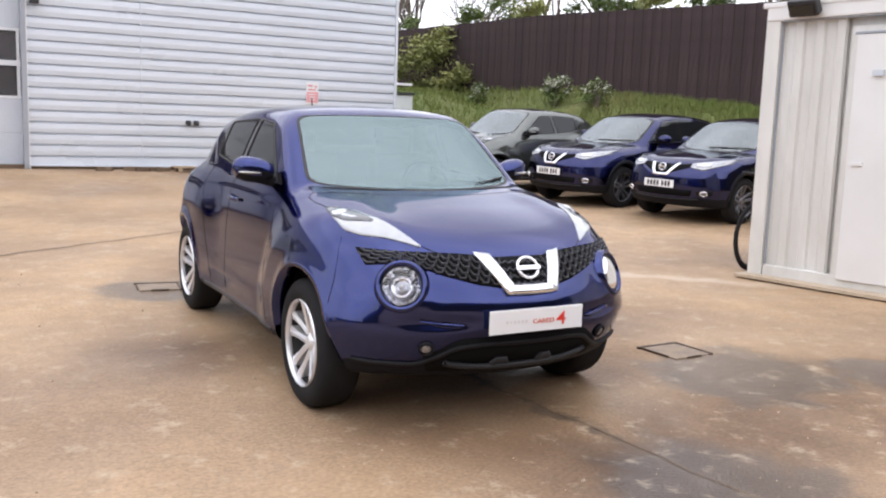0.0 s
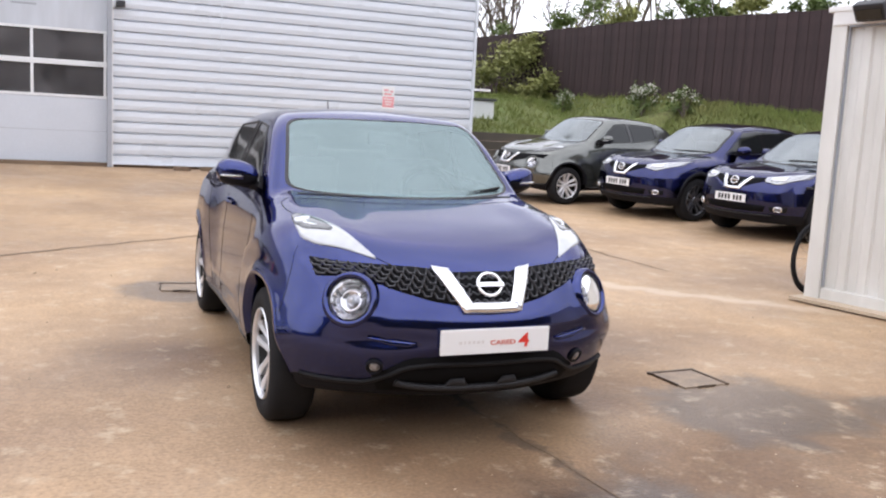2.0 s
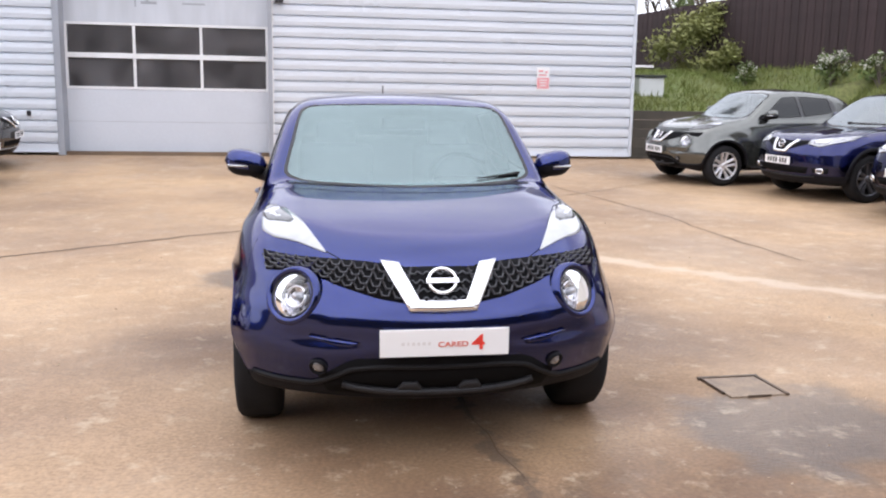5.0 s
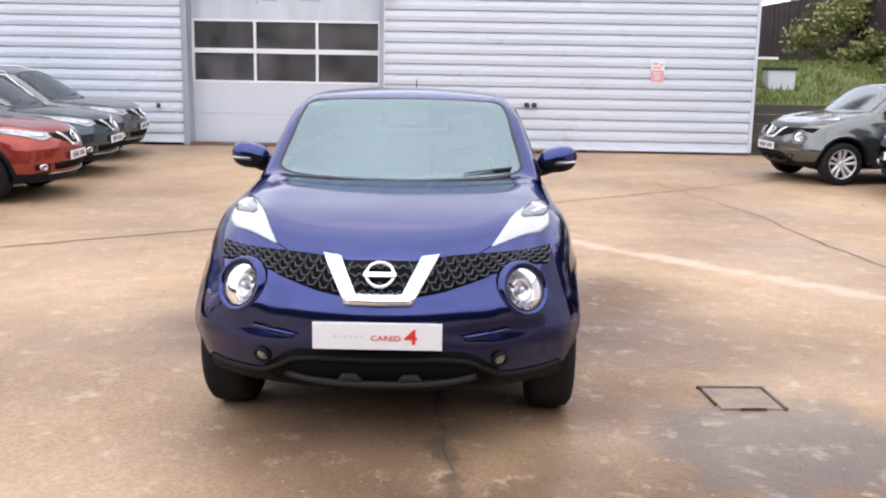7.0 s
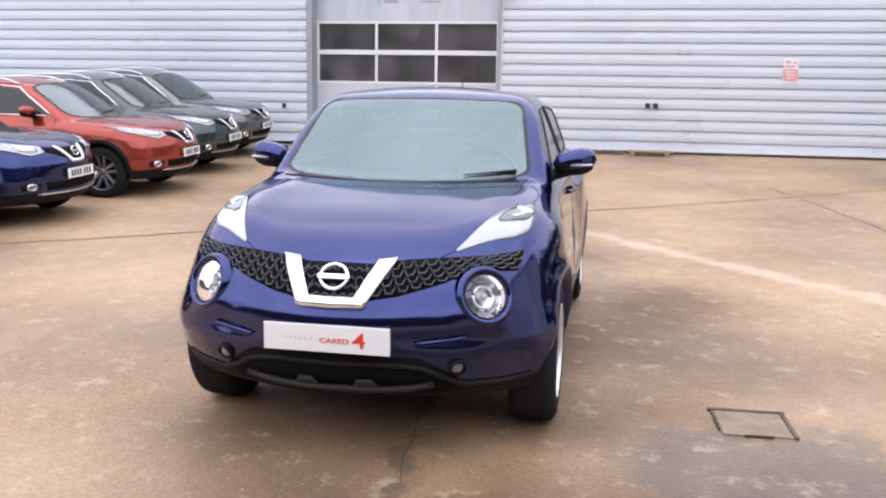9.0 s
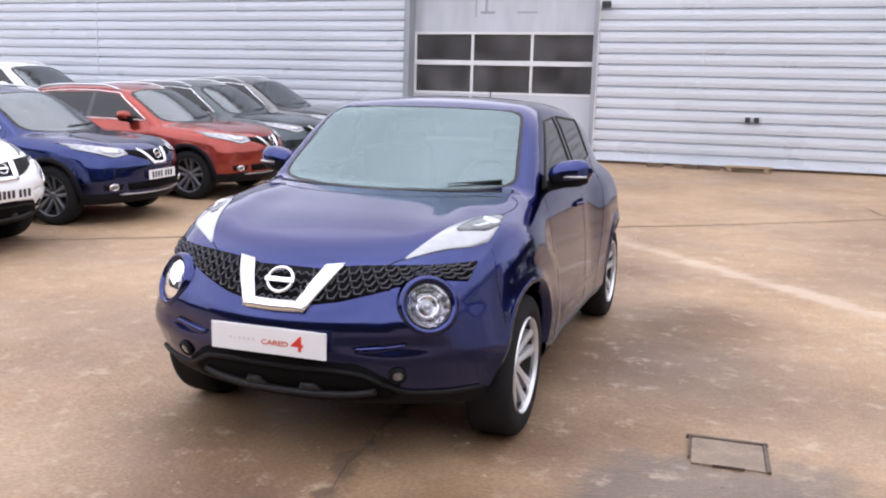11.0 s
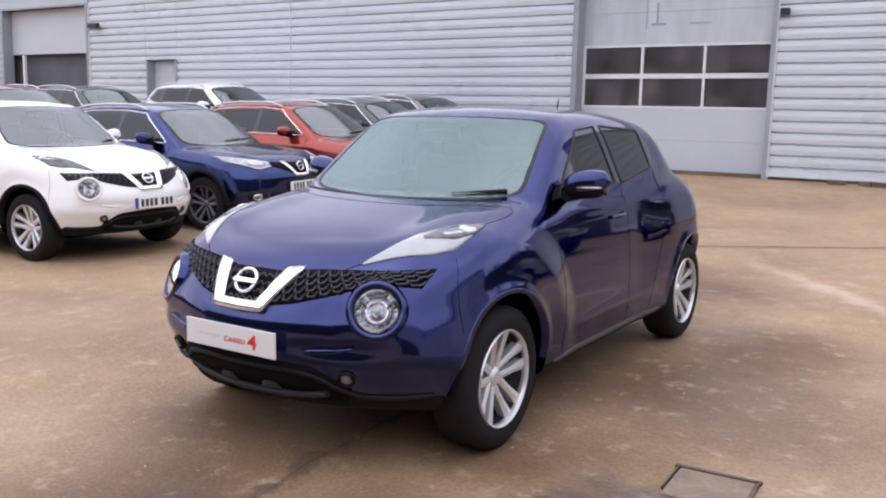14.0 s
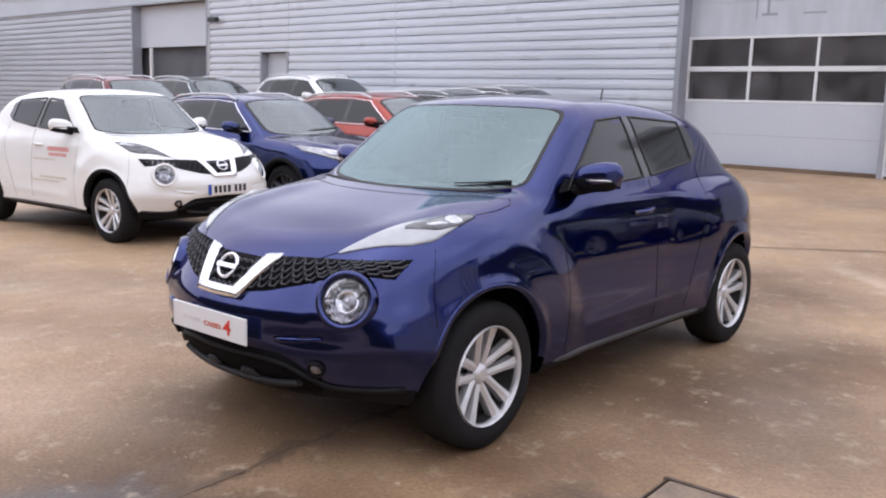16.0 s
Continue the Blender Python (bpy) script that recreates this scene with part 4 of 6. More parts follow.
    for sgn in (1, -1):
        for owner, corners in panes:
            rim = body.side_patch("side_window", corners, 0.0012, M["side_glass"], doors[owner, sgn], "dark tinted door glass", sgn)
            tube_part("window_seal", rim, 0.0075, M["seal"], doors[owner, sgn], "black rubber seal", 5, True)
        body.side_patch("pillar_cover", ((2.285, 1.118), (2.215, 1.440), (2.300, 1.442), (2.375, 1.122)), 0.002, M["gloss_black"], doors["front_door", sgn], "gloss black pillar cover", sgn, 4)
        body.side_patch("pillar_cover", ((2.925, 1.19), (2.870, 1.405), (2.960, 1.375), (3.020, 1.235)), 0.0025, M["gloss_black"], doors["rear_door", sgn], "gloss black rear pillar cover with handle", sgn, 14)
        body.side_patch("mirror_sail", ((1.455, 1.080), (1.53, 1.142), (1.595, 1.142), (1.545, 1.085)), 0.003, black, doors["front_door", sgn], "black mirror sail", sgn, 4)
    back_glass = []
    for c in np.linspace(-1, 1, 15):
        for j in np.linspace(0, 1, 7):
            zz = 1.19 + 0.20 * j
            back_glass.append(nearest((c * (0.52 - 0.06 * j), 3.44 - (zz - 1.40) * 1.15 - 0.10 * c * c, zz), 0.003))
    mesh_part("rear_window", back_glass, grid_faces(15, 7), M["side_glass"], root, "dark tailgate glass")
    for sgn in (1, -1):
        vs = []
        for layer in (0.012, -0.02):
            for a in np.linspace(0, 1, 9):
                for c in (-1, -0.4, 0.4, 1):
                    vs.append(nearest((sgn * (0.74 - 0.06 * a + 0.05 * c), 3.62 + 0.16 * a, 1.06 - 0.28 * a + 0.03 * c), layer))
        mesh_part("tail_light", vs, grid_faces(9, 4) + grid_faces(9, 4, base=36, flip=True), M["red_lens"], root, "red rear light cluster")

    # upper grille with its lattice, the bright V, the round badge
    g_top = [(0.150, 0.832), (0.30, 0.846), (0.45, 0.852), (0.60, 0.856), (0.725, 0.862)]
    g_low = [(0.085, 0.690), (0.26, 0.716), (0.42, 0.758), (0.56, 0.812), (0.712, 0.790)]
    for sgn in (1, -1):
        gr = panel("grille", [(sgn * a, b) for a, b in g_top], [(sgn * a, b) for a, b in g_low], 0.003, M["void"], root, "black honeycomb grille", 24, 5, 0.01)
        if fine:
            vs, fs = [], []
            for i in range(4):
                for j in range(13):
                    gx, gz = between((g_top, g_low), (j + 0.5 * (i % 2)) / 13, 0.06 + 0.88 * (i + 0.5) / 4)
                    tall = between((g_top, g_low), (j + 0.5 * (i % 2)) / 13, 0)[1] - between((g_top, g_low), (j + 0.5 * (i % 2)) / 13, 1)[1]
                    hw, hh = 0.0225, tall / 8
                    pts = [front(sgn * (gx + ax), gz + az, 0.010) for ax, az in ((-hw, hh * 0.9), (-hw * 0.55, -hh * 0.6), (hw * 0.55, -hh * 0.6), (hw, hh * 0.9))]
                    tv, tf = tube(pts, 0.0046, 4)
                    fs += [tuple(k + len(vs) for k in f) for f in tf]
                    vs += tv
            mesh_part("grille_lattice", vs, fs, M["lattice"], gr, "dark grey lattice bars")
            for i in range(10):
                gx, gz = between((g_top, g_low), 0.60 + 0.036 * i, 0.42 if i % 2 else 0.70)
                bm = bmesh.new()
                box_into(bm, Matrix.Translation(front(sgn * gx, gz, 0.012)), 0.013, 0.006, 0.007, 0.002)
                part("grille_stud", bm, paint, gr, "small body-coloured stud")
        panel("chrome_bar", [(sgn * 0.166, 0.834), (sgn * 0.240, 0.842)], [(sgn * 0.084, 0.690), (sgn * 0.134, 0.668)], 0.022, chrome, root, "bright chrome V bar", 6, 9, 0.03)
    mid = panel("grille", [(-0.165, 0.828), (0, 0.830), (0.165, 0.828)], [(-0.09, 0.695), (0, 0.695), (0.09, 0.695)], 0.003, M["void"], root, "black honeycomb grille", 12, 4, 0.01)
    if fine:
        for i in range(4):
            zz = 0.714 + i * 0.030
            tube_part("grille_slat", [front(a, zz + 0.006 * math.sin(a * 170 + i * 1.6), 0.009) for a in np.linspace(-0.09 - 0.015 * i, 0.09 + 0.015 * i, 30)], 0.0032, M["lattice"], mid, "", 4)
    panel("chrome_bar", [(-0.125, 0.704), (0, 0.702), (0.125, 0.704)], [(-0.136, 0.668), (0, 0.666), (0.136, 0.668)], 0.024, chrome, root, "bright chrome V bar", 10, 3, 0.03)
    bc = front(0, 0.768, 0.028)
    tilt = Vector((0, 0.5, 0.87))
    ring = [bc + Vector((0.056 * math.cos(a), 0, 0)) + tilt * 0.052 * math.sin(a) for a in np.linspace(0, math.tau, 33)[:-1]]
    badge = mesh_part("badge", *tube(ring, 0.0085, 6, True), chrome, root, "round chrome emblem with a cross bar")
    bm = bmesh.new()
    box_into(bm, Matrix.Translation(bc + Vector((0, -0.006, 0))) @ pose(0, 0, 0, -28), 0.134, 0.012, 0.024, 0.004)
    part("badge_bar", bm, chrome, badge)

    # number plate: the show plate carries its words, others plain bars
    pz = 0.556
    py = front(0, pz, 0).y - 0.016
    pl = box_part("number_plate", (0, py, pz), (0.52, 0.010, 0.111), M["plate_white"], root, "white plate with red and grey lettering" if plate == "show" else "white plate with black characters", 0.003)
    if plate == "show":
        for words, size, tx, tz, mat in (("CARED", 0.036, -0.028, -0.016, M["plate_orange"]), ("4", 0.088, 0.108, -0.030, M["plate_red"])):
            me = text_mesh(words, size)
            me.materials.append(mat)
            ob = new("lettering", me)
            ob.parent, ob.matrix_basis = pl, pose(tx, py - 0.0062, pz + tz, 90) @ Matrix.Diagonal((1.25 if words == "4" else 1.06, 0.80 if words == "CARED" else 1, 1, 1))
        for k, w in enumerate((0.014, 0.008, 0.012, 0.012, 0.014, 0.012)):
            box_part("faint_bar", (-0.168 + k * 0.021, py - 0.0056, pz - 0.002), (w, 0.0012, 0.013), M["plate_grey"], pl, "faint grey lettering")
    else:
        for k in range(7):
            tx = -0.185 + k * 0.056 + (0.03 if k > 3 else 0) + (0.02 if plate == "blue" else 0)
            box_part("character_bar", (tx, py - 0.0058, pz), (0.036, 0.0015, 0.072), M["plate_ink"], pl)
        if plate == "blue":
            box_part("plate_band", (-0.237, py - 0.0058, pz), (0.042, 0.0015, 0.105), M["plate_blue"], pl, "blue band")

    # lower air intake, lip and skid bar
    panel("air_intake", [(-0.50, 0.375), (-0.36, 0.470), (0, 0.488), (0.36, 0.470), (0.50, 0.375)], [(-0.46, 0.300), (0, 0.290), (0.46, 0.300)], 0.003, M["void"], root, "black lower air intake", 20, 3, 0.01)
    xs_ = np.linspace(-0.775, 0.775, 56)
    zz = spl((-0.95, -0.80, -0.66, -0.54, -0.44, -0.35, -0.20, 0.20, 0.35, 0.44, 0.54, 0.66, 0.80, 0.95), [*LIP[1][:0:-1], *LIP[1][1:]], xs_)
    tube_part("bumper_lip", [front(a, b, 0.002) for a, b in zip(xs_, zz)], 0.012, M["lip"], root, "dark plastic bumper lip", 8)
    tube_part("skid_bar", [front(a, 0.322 + 0.030 * abs(a / 0.40) ** 4, 0.012) for a in np.linspace(-0.40, 0.40, 28)], 0.015, M["skid"], root, "grey skid bar", 8)
    for sx in (-0.125, 0.125):
        panel("skid_tooth", [(sx - 0.030, 0.366), (sx + 0.030, 0.366)], [(sx - 0.062, 0.318), (sx + 0.062, 0.318)], 0.016, M["skid"], root, "grey skid bar tooth", 6, 3, 0.02)

    for sgn in (1, -1):
        # fog lamp in its dark surround, bright ledge above it
        fc = front(sgn * 0.498, 0.425, 0.006)
        out = (fc - front(sgn * 0.498, 0.425, -0.05)).normalized()
        rot = out.to_track_quat("X", "Z").to_matrix().to_4x4()
        fr = 0.031
        fog = mesh_part("fog_lamp", *lathe(((0.001, 0.012), (fr * 0.5, 0.010), (fr * 0.9, 0.002), (fr * 0.95, -0.01)), 18), M["fog"], root, "small round fog lamp")
        fog.matrix_basis = Matrix.Translation(fc) @ rot
        mesh_part("fog_ring", *lathe(((fr * 0.95, -0.01), (fr * 0.97, 0.010), (fr * 1.12, 0.010), (fr * 1.25, 0.0), (fr * 1.25, -0.02)), 20), black, fog)
        panel("bumper_ledge", [(sgn * 0.335, 0.540), (sgn * 0.44, 0.548), (sgn * 0.535, 0.560)], [(sgn * 0.36, 0.522), (sgn * 0.44, 0.524), (sgn * 0.535, 0.553)], 0.012, paint, root, "", 10, 4, 0.02)
        # round main lamp: painted bezel, faceted bowl, bulb, clear lens
        hc = front(sgn * LAMP_X, LAMP_Z, 0.0)
        out = front(sgn * LAMP_X, LAMP_Z, 0.05) - hc
        out = Vector((out.x, out.y, out.z * 0.7)).normalized()
        rot = out.to_track_quat("X", "Z").to_matrix().to_4x4()
        lamp = mesh_part("headlight", *lathe(((0.142, -0.050), (0.135, -0.020), (0.127, 0.000), (0.118, 0.011), (0.110, 0.012), (0.102, 0.005), (0.0970, -0.002), (0.0955, -0.016)), 44), paint, root, "round main headlamp with clear lens")
        lamp.matrix_basis = Matrix.Translation(hc) @ rot @ Matrix.Diagonal((1, 0.96, 0.96, 1))
        mesh_part("lamp_rim", *lathe(((0.0965, -0.012), (0.0955, 0.003), (0.0925, 0.002), (0.0915, -0.012)), 36), M["trim_grey"], lamp, "dark ring round the lens")
        bowl = lathe(((0.001, -0.056), (0.022, -0.056), (0.046, -0.048), (0.066, -0.034), (0.082, -0.018), (0.0925, -0.004)), 15)
        mesh_part("reflector", *bowl, M["reflector"], lamp, "bright faceted chrome reflector", smooth=False)
        mesh_part("lamp_bulb", *lathe(((0.001, -0.008), (0.012, -0.011), (0.018, -0.024), (0.018, -0.055)), 14), M["satin"], lamp, "capped bulb")
        ring_ = [(-0.030, 0.046 * math.cos(a), 0.046 * math.sin(a)) for a in np.linspace(0, math.tau, 29)[:-1]]
        tube_part("projector_ring", ring_, 0.006, M["chrome"], lamp, "chrome ring round the bulb", 6, True)
        bm = bmesh.new()
        box_into(bm, pose(-0.020, 0, 0.060), 0.012, 0.074, 0.014, 0.004)
        for sy in (-1, 1):
            box_into(bm, pose(-0.020, 0.058 * sy, 0.030, -38 * sy), 0.012, 0.012, 0.046, 0.004)
        part("projector_hood", bm, M["trim_grey"], lamp, "dark lamp hood")
        mesh_part("lens", *lathe(((0.001, 0.020), (0.04, 0.017), (0.07, 0.010), (0.0905, 0.000)), 32), M["clear"], lamp, "clear lens")
        # swept upper lamp on the crest of the fender
        inner = [(0.468, 0.305, 0.905), (0.515, 0.42, 0.945), (0.565, 0.56, 0.98), (0.612, 0.68, 1.012), (0.655, 0.78, 1.036), (0.715, 0.875, 1.03)]
        outer = [(0.472, 0.300, 0.900), (0.580, 0.395, 0.920), (0.690, 0.505, 0.920), (0.742, 0.600, 0.935), (0.742, 0.735, 0.978), (0.728, 0.870, 1.015)]
        lens = blade("upper_lamp", [(sgn * a, b, c) for a, b, c in inner], [(sgn * a, b, c) for a, b, c in outer], 0.005, M["lamp_white" if plate == "show" else "lamp_dark"], root, "swept pale upper lamp", 20, 9)
        blade("lamp_housing", [(sgn * 0.596, 0.570, 0.978), (sgn * 0.628, 0.690, 1.012), (sgn * 0.670, 0.792, 1.032), (sgn * 0.718, 0.874, 1.026)], [(sgn * 0.612, 0.555, 0.970), (sgn * 0.712, 0.650, 0.965), (sgn * 0.744, 0.750, 0.982), (sgn * 0.729, 0.873, 1.013)], 0.0075, M["lamp_dark"], lens, "smoked inner lamp unit", 14, 6)
        blade("lamp_strip", [(sgn * 0.650, 0.640, 0.985), (sgn * 0.690, 0.720, 0.998)], [(sgn * 0.672, 0.648, 0.975), (sgn * 0.712, 0.716, 0.985)], 0.0095, M["lens"], lens, "bright reflector strip", 5, 3)
        pc = nearest((sgn * 0.698, 0.765, 1.0), 0.006)
        pn = (nearest((sgn * 0.698, 0.765, 1.0), 0.05) - pc).normalized()
        unit = mesh_part("lamp_projector", *lathe(((0.001, 0.010), (0.016, 0.008), (0.026, 0.003), (0.034, 0.004), (0.040, 0.0), (0.041, -0.01)), 20), M["lens"], lens, "round chrome projector")
        unit.matrix_basis = Matrix.Translation(pc) @ pn.to_track_quat("X", "Z").to_matrix().to_4x4()

        # wheel arch lip, liner and wheel
        for yw in (AXLE_F, AXLE_R):
            an = np.linspace(0.0, math.pi, 40)
            vs = []
            band = 0.012 if plate == "show" else 0.030
            for a in an:
                for rr, off in ((ARCH_R - 0.012, -0.06), (ARCH_R - 0.011, 0.001), (ARCH_R + band * 0.3, 0.0025), (ARCH_R + band * 0.7, 0.001), (ARCH_R + band, -0.005)):
                    yy, z_ = yw + rr * math.cos(a), ARCH_Z + rr * math.sin(a)
                    vs.append(from_side(yy, max(z_, 0.285), off, sgn))
                    vs[-1].z = z_
            mesh_part("arch_lip", vs, grid_faces(len(an), 5, flip=sgn < 0), paint if plate == "show" else black, root)
            an = np.linspace(-0.06, math.pi + 0.06, 34)
            vs = [(sgn * a_, yw + (ARCH_R + 0.004) * math.cos(a), ARCH_Z + (ARCH_R + 0.004) * math.sin(a)) for a in an for a_ in (0.48, 0.80)]
            mesh_part("arch_liner", vs, grid_faces(len(an), 2), M["void"], root, "black wheel arch liner")
            build_wheel(root, COMPACT, sgn * 0.766, yw, alloy, 44 if fine else 26)
        tube_part("sill_bar", [from_side(yy, 0.300, -0.012, sgn) for yy in np.linspace(1.29, 2.92, 20)], [0.010, 0.018, *[0.021] * 16, 0.018, 0.010], M["sill"], root, "grey plastic sill", 8)
        line = [from_side(2.20 + d, 0.945 + d * 0.05, 0.006 + 0.026 * (1 - (d / 0.10) ** 2), sgn) for d in np.linspace(-0.10, 0.10, 9)]
        tube_part("door_handle", line, 0.0125, paint, doors["front_door", sgn], "", 8)
        # door mirror
        my, mz = 1.545, 1.155
        vs = []
        for i in range(13):
            for j in range(20):
                t, a = -1 + 2 * i / 12, j * math.tau / 20
                prof = max(0.0, 1 - abs(t) ** 2.6) ** 0.5
                ca, sa = math.cos(a), math.sin(a)
                yy = 0.092 * prof * math.copysign(abs(ca) ** 0.75, ca) * (1.0 if ca < 0 else 0.55)
                z_ = 0.080 * prof * math.copysign(abs(sa) ** 0.8, sa) * (0.92 + 0.08 * t)
                vs.append((sgn * (0.872 + 0.118 * t), my + 0.10 + yy + 0.025 * t, mz + z_ + 0.012 * t))
        fsu = [(i * 20 + j, (i + 1) * 20 + j, (i + 1) * 20 + (j + 1) % 20, i * 20 + (j + 1) % 20) for i in range(12) for j in range(20)]
        upper = [f for f in fsu if sum(vs[k][2] for k in f) / 4 > mz - 0.016]
        under = [f for f in fsu if sum(vs[k][2] for k in f) / 4 <= mz - 0.016]
        mir = mesh_part("door_mirror", vs, upper, paint, root, "door mirror with painted cap")
        mesh_part("mirror_base", vs, under, black, mir, "black lower housing")
        tube_part("mirror_arm", [(sgn * 0.72, my + 0.03, mz - 0.075), (sgn * 0.78, my + 0.07, mz - 0.065), (sgn * 0.85, my + 0.10, mz - 0.045)], 0.030, black, mir, "black mirror arm", 8)
        tube_part("indicator", [(sgn * (0.838 + 0.130 * k / 6), my + 0.012 + 0.04 * (k / 6) ** 2, mz - 0.012) for k in range(7)], 0.0075, M["lens"], mir, "slim side repeater", 6)
        bm = bmesh.new()
        box_into(bm, pose(sgn * 0.876, my + 0.150, mz - 0.002), 0.17, 0.004, 0.105, 0.0)
        part("mirror_glass", bm, M["mirror"], mir)
    # faded lettering on one side
    if strip:
        for y0, y1, z0, h, mat in ((1.58, 2.02, 0.905, 0.045, "decal"), (1.62, 1.98, 0.845, 0.035, "decal"), (1.85, 2.30, 0.79, 0.018, "decal_gold"), (1.60, 2.15, 0.60, 0.020, "decal_gold"), (1.75, 2.35, 0.56, 0.016, "decal_gold")):
            vs = [from_side(yy, b, 0.003, -1) for yy in np.linspace(y0, y1, 10) for b in (z0 - h / 2, z0 + h / 2)]
            mesh_part("lettering_bar", vs, grid_faces(10, 2), M[mat], doors["front_door", -1], "faded lettering bar")
    # wipers and aerial
    if fine:
        for xa, xb, za, zb_ in ((0.590, 0.34, 1.122, 1.100),):
            tube_part("wiper", [front(xa + (xb - xa) * k / 10, za + (zb_ - za) * k / 10, 0.009) for k in range(11)], [0.008 - 0.0005 * k for k in range(11)], M["seal"], root, "black wiper blade", 6)
        tube_part("aerial", [(0.0, 3.05, 1.485), (0.0, 3.06, 1.55), (0.0, 3.075, 1.61)], (0.008, 0.005, 0.004), M["seal"], root, "short black roof aerial", 6)
    return root


def build_family(label, paint, alloy=None, rails=True, plate="plain"):
    """A larger five-door crossover, its nose at the origin and pointing to -y."""
    root = tagged(new("parked_car"), label, "car")
    black, chrome, S = M["plastic"], M["chrome"], FAMILY
    alloy = alloy or M["alloy"]
    body = Coachwork(S, 0)
    from_side, front, nearest, panel, gap = body.from_side, body.front, body.nearest, body.panel, body.gap
    keep, nc, nv = body.keep, body.nc, body.nv
    body.cut_wheels()
    C, N = body.freeze()
    x, y, z = C[..., 0], C[..., 1], C[..., 2]

    # --- panels
    def place(u, q):
        return u * (0.690 - 0.105 * q), 1.030 + 0.030 * u * u + (0.440 + 0.030 * (1 - u * u) - 0.030 * u * u) * q

    q = (z - 1.030 - 0.030 * (x / 0.64) ** 2) / (0.440 + 0.030 * (1 - (x / 0.64) ** 2) - 0.03 * (x / 0.64) ** 2)
    u = x / (0.690 - 0.105 * np.clip(q, 0, 1))
    keep &= ~((N[..., 1] < -0.30) & (y > 1.1) & ((np.abs(u) ** 8 + np.abs(2 * q - 1) ** 8) ** 0.125 < 0.93))
    belt = 1.085 + 0.035 * (y - 1.5)
    kind = np.full(C.shape[:2], "rear_quarter", dtype=object)
    kind[y < 3.45] = "rear_door"
    kind[y < 2.56] = "front_door"
    kind[(z > belt) & (y > 1.35)] = "pillar_frame"
    kind[(z > 1.492 - 0.05 * np.clip(y - 3.0, 0, 1)) & (y > 1.35)] = "roof"
    kind[(y > 3.6) & (N[..., 1] > 0.45) & (x < 0.60) & (z > 0.62)] = "tailgate"
    kind[(y > 4.0) & (z <= 0.62)] = "rear_bumper"
    kind[(y < 1.52) & (kind != "pillar_frame") & (kind != "roof")] = "front_fender"
    kind[(y < 1.52) & (x < 0.70) & (N[..., 2] > 0.60) & (z < 1.10)] = "bonnet"
    kind[(y < 0.56) & (kind != "bonnet")] = "front_bumper"
    kind[np.where(y < S["axle"][0], z < 0.375, z < 0.335)] = "lower_trim"
    doors = {}
    for name in ("front_bumper", "bonnet", "roof", "tailgate", "rear_bumper", "front_fender", "front_door", "rear_door", "rear_quarter", "pillar_frame", "lower_trim"):
        faces = grid_faces(nc, nv, keep & (kind == name))
        mat, lab = (black, "dark unpainted plastic trim") if name == "lower_trim" else (paint, "")
        if name in ("front_bumper", "bonnet", "roof", "tailgate", "rear_bumper"):
            body.shell(name, faces, (1, -1), mat, root, lab)
        else:
            for sgn in (1, -1):
                doors[name, sgn] = body.shell(name, faces, (sgn,), mat, root, lab)
    line = [(0.58, yy) for yy in np.linspace(0.60, 4.0, 8)]
    outline = line + [(-a, b) for a, b in line[::-1]]
    m = len(outline)
    vs = [(a, b, zz) for zz in (0.215, 0.80) for a, b in outline]
    mesh_part("underbody", vs, [tuple(range(m)), tuple(range(m, 2 * m))[::-1]] + [(i, (i + 1) % m, m + (i + 1) % m, m + i) for i in range(m)], M["void"], root, "black underbody", smooth=False)

    # --- windscreen with its black edge, dashboard, seats
    def on_screen(a, r, off):
        c, s = math.cos(a), math.sin(a)
        e = r / (abs(c) ** 8 + abs(s) ** 8) ** 0.125
        px, pz = place(c * e, 0.5 + 0.5 * s * e)
        return front(px, pz, off)

    n_ = 56
    for name, radii, mat, lab in (("windscreen", (0.002, 0.3, 0.6, 0.85, 0.975), M["car_screen"], "windscreen that mirrors the pale sky"), ("windscreen_seal", (0.945, 0.975, 1.0), M["seal"], "black windscreen edge band")):
        vs = [on_screen(k * math.tau / n_, r, 0.004 - 0.003 * (r == 1.0)) for r in radii for k in range(n_)]
        ob = mesh_part(name, vs, [(i * n_ + k, (i + 1) * n_ + k, (i + 1) * n_ + (k + 1) % n_, i * n_ + (k + 1) % n_) for i in range(len(radii) - 1) for k in range(n_)], mat, root, lab)
        if name == "windscreen":
            body.smooth_laid(ob, 0.003)
    bm = bmesh.new()
    box_into(bm, pose(0, 1.80, 0.88), 1.26, 0.66, 0.24, 0.05)
    part("dashboard", bm, M["trim_grey"], root, "dark grey dashboard", smooth=True)
    for sx in (-0.36, 0.36):
        bm = bmesh.new()
        box_into(bm, pose(sx, 2.50, 0.94, 12), 0.46, 0.14, 0.62, 0.05)
        box_into(bm, pose(sx, 2.58, 1.30, 12), 0.25, 0.10, 0.18, 0.04)
        part("front_seat", bm, M["fabric"], root, "dark fabric seat with headrest", smooth=True)
    bm = bmesh.new()
    box_into(bm, pose(0, 3.20, 0.94, 10), 1.16, 0.14, 0.68, 0.05)
    part("rear_seat", bm, M["fabric"], root, "dark fabric rear bench", smooth=True)
    tube_part("wiper", [front(a, 1.098 - 0.02 * (0.6 - a), 0.012) for a in np.linspace(0.60, -0.05, 9)], 0.007, M["seal"], root, "black wiper blade", 5)

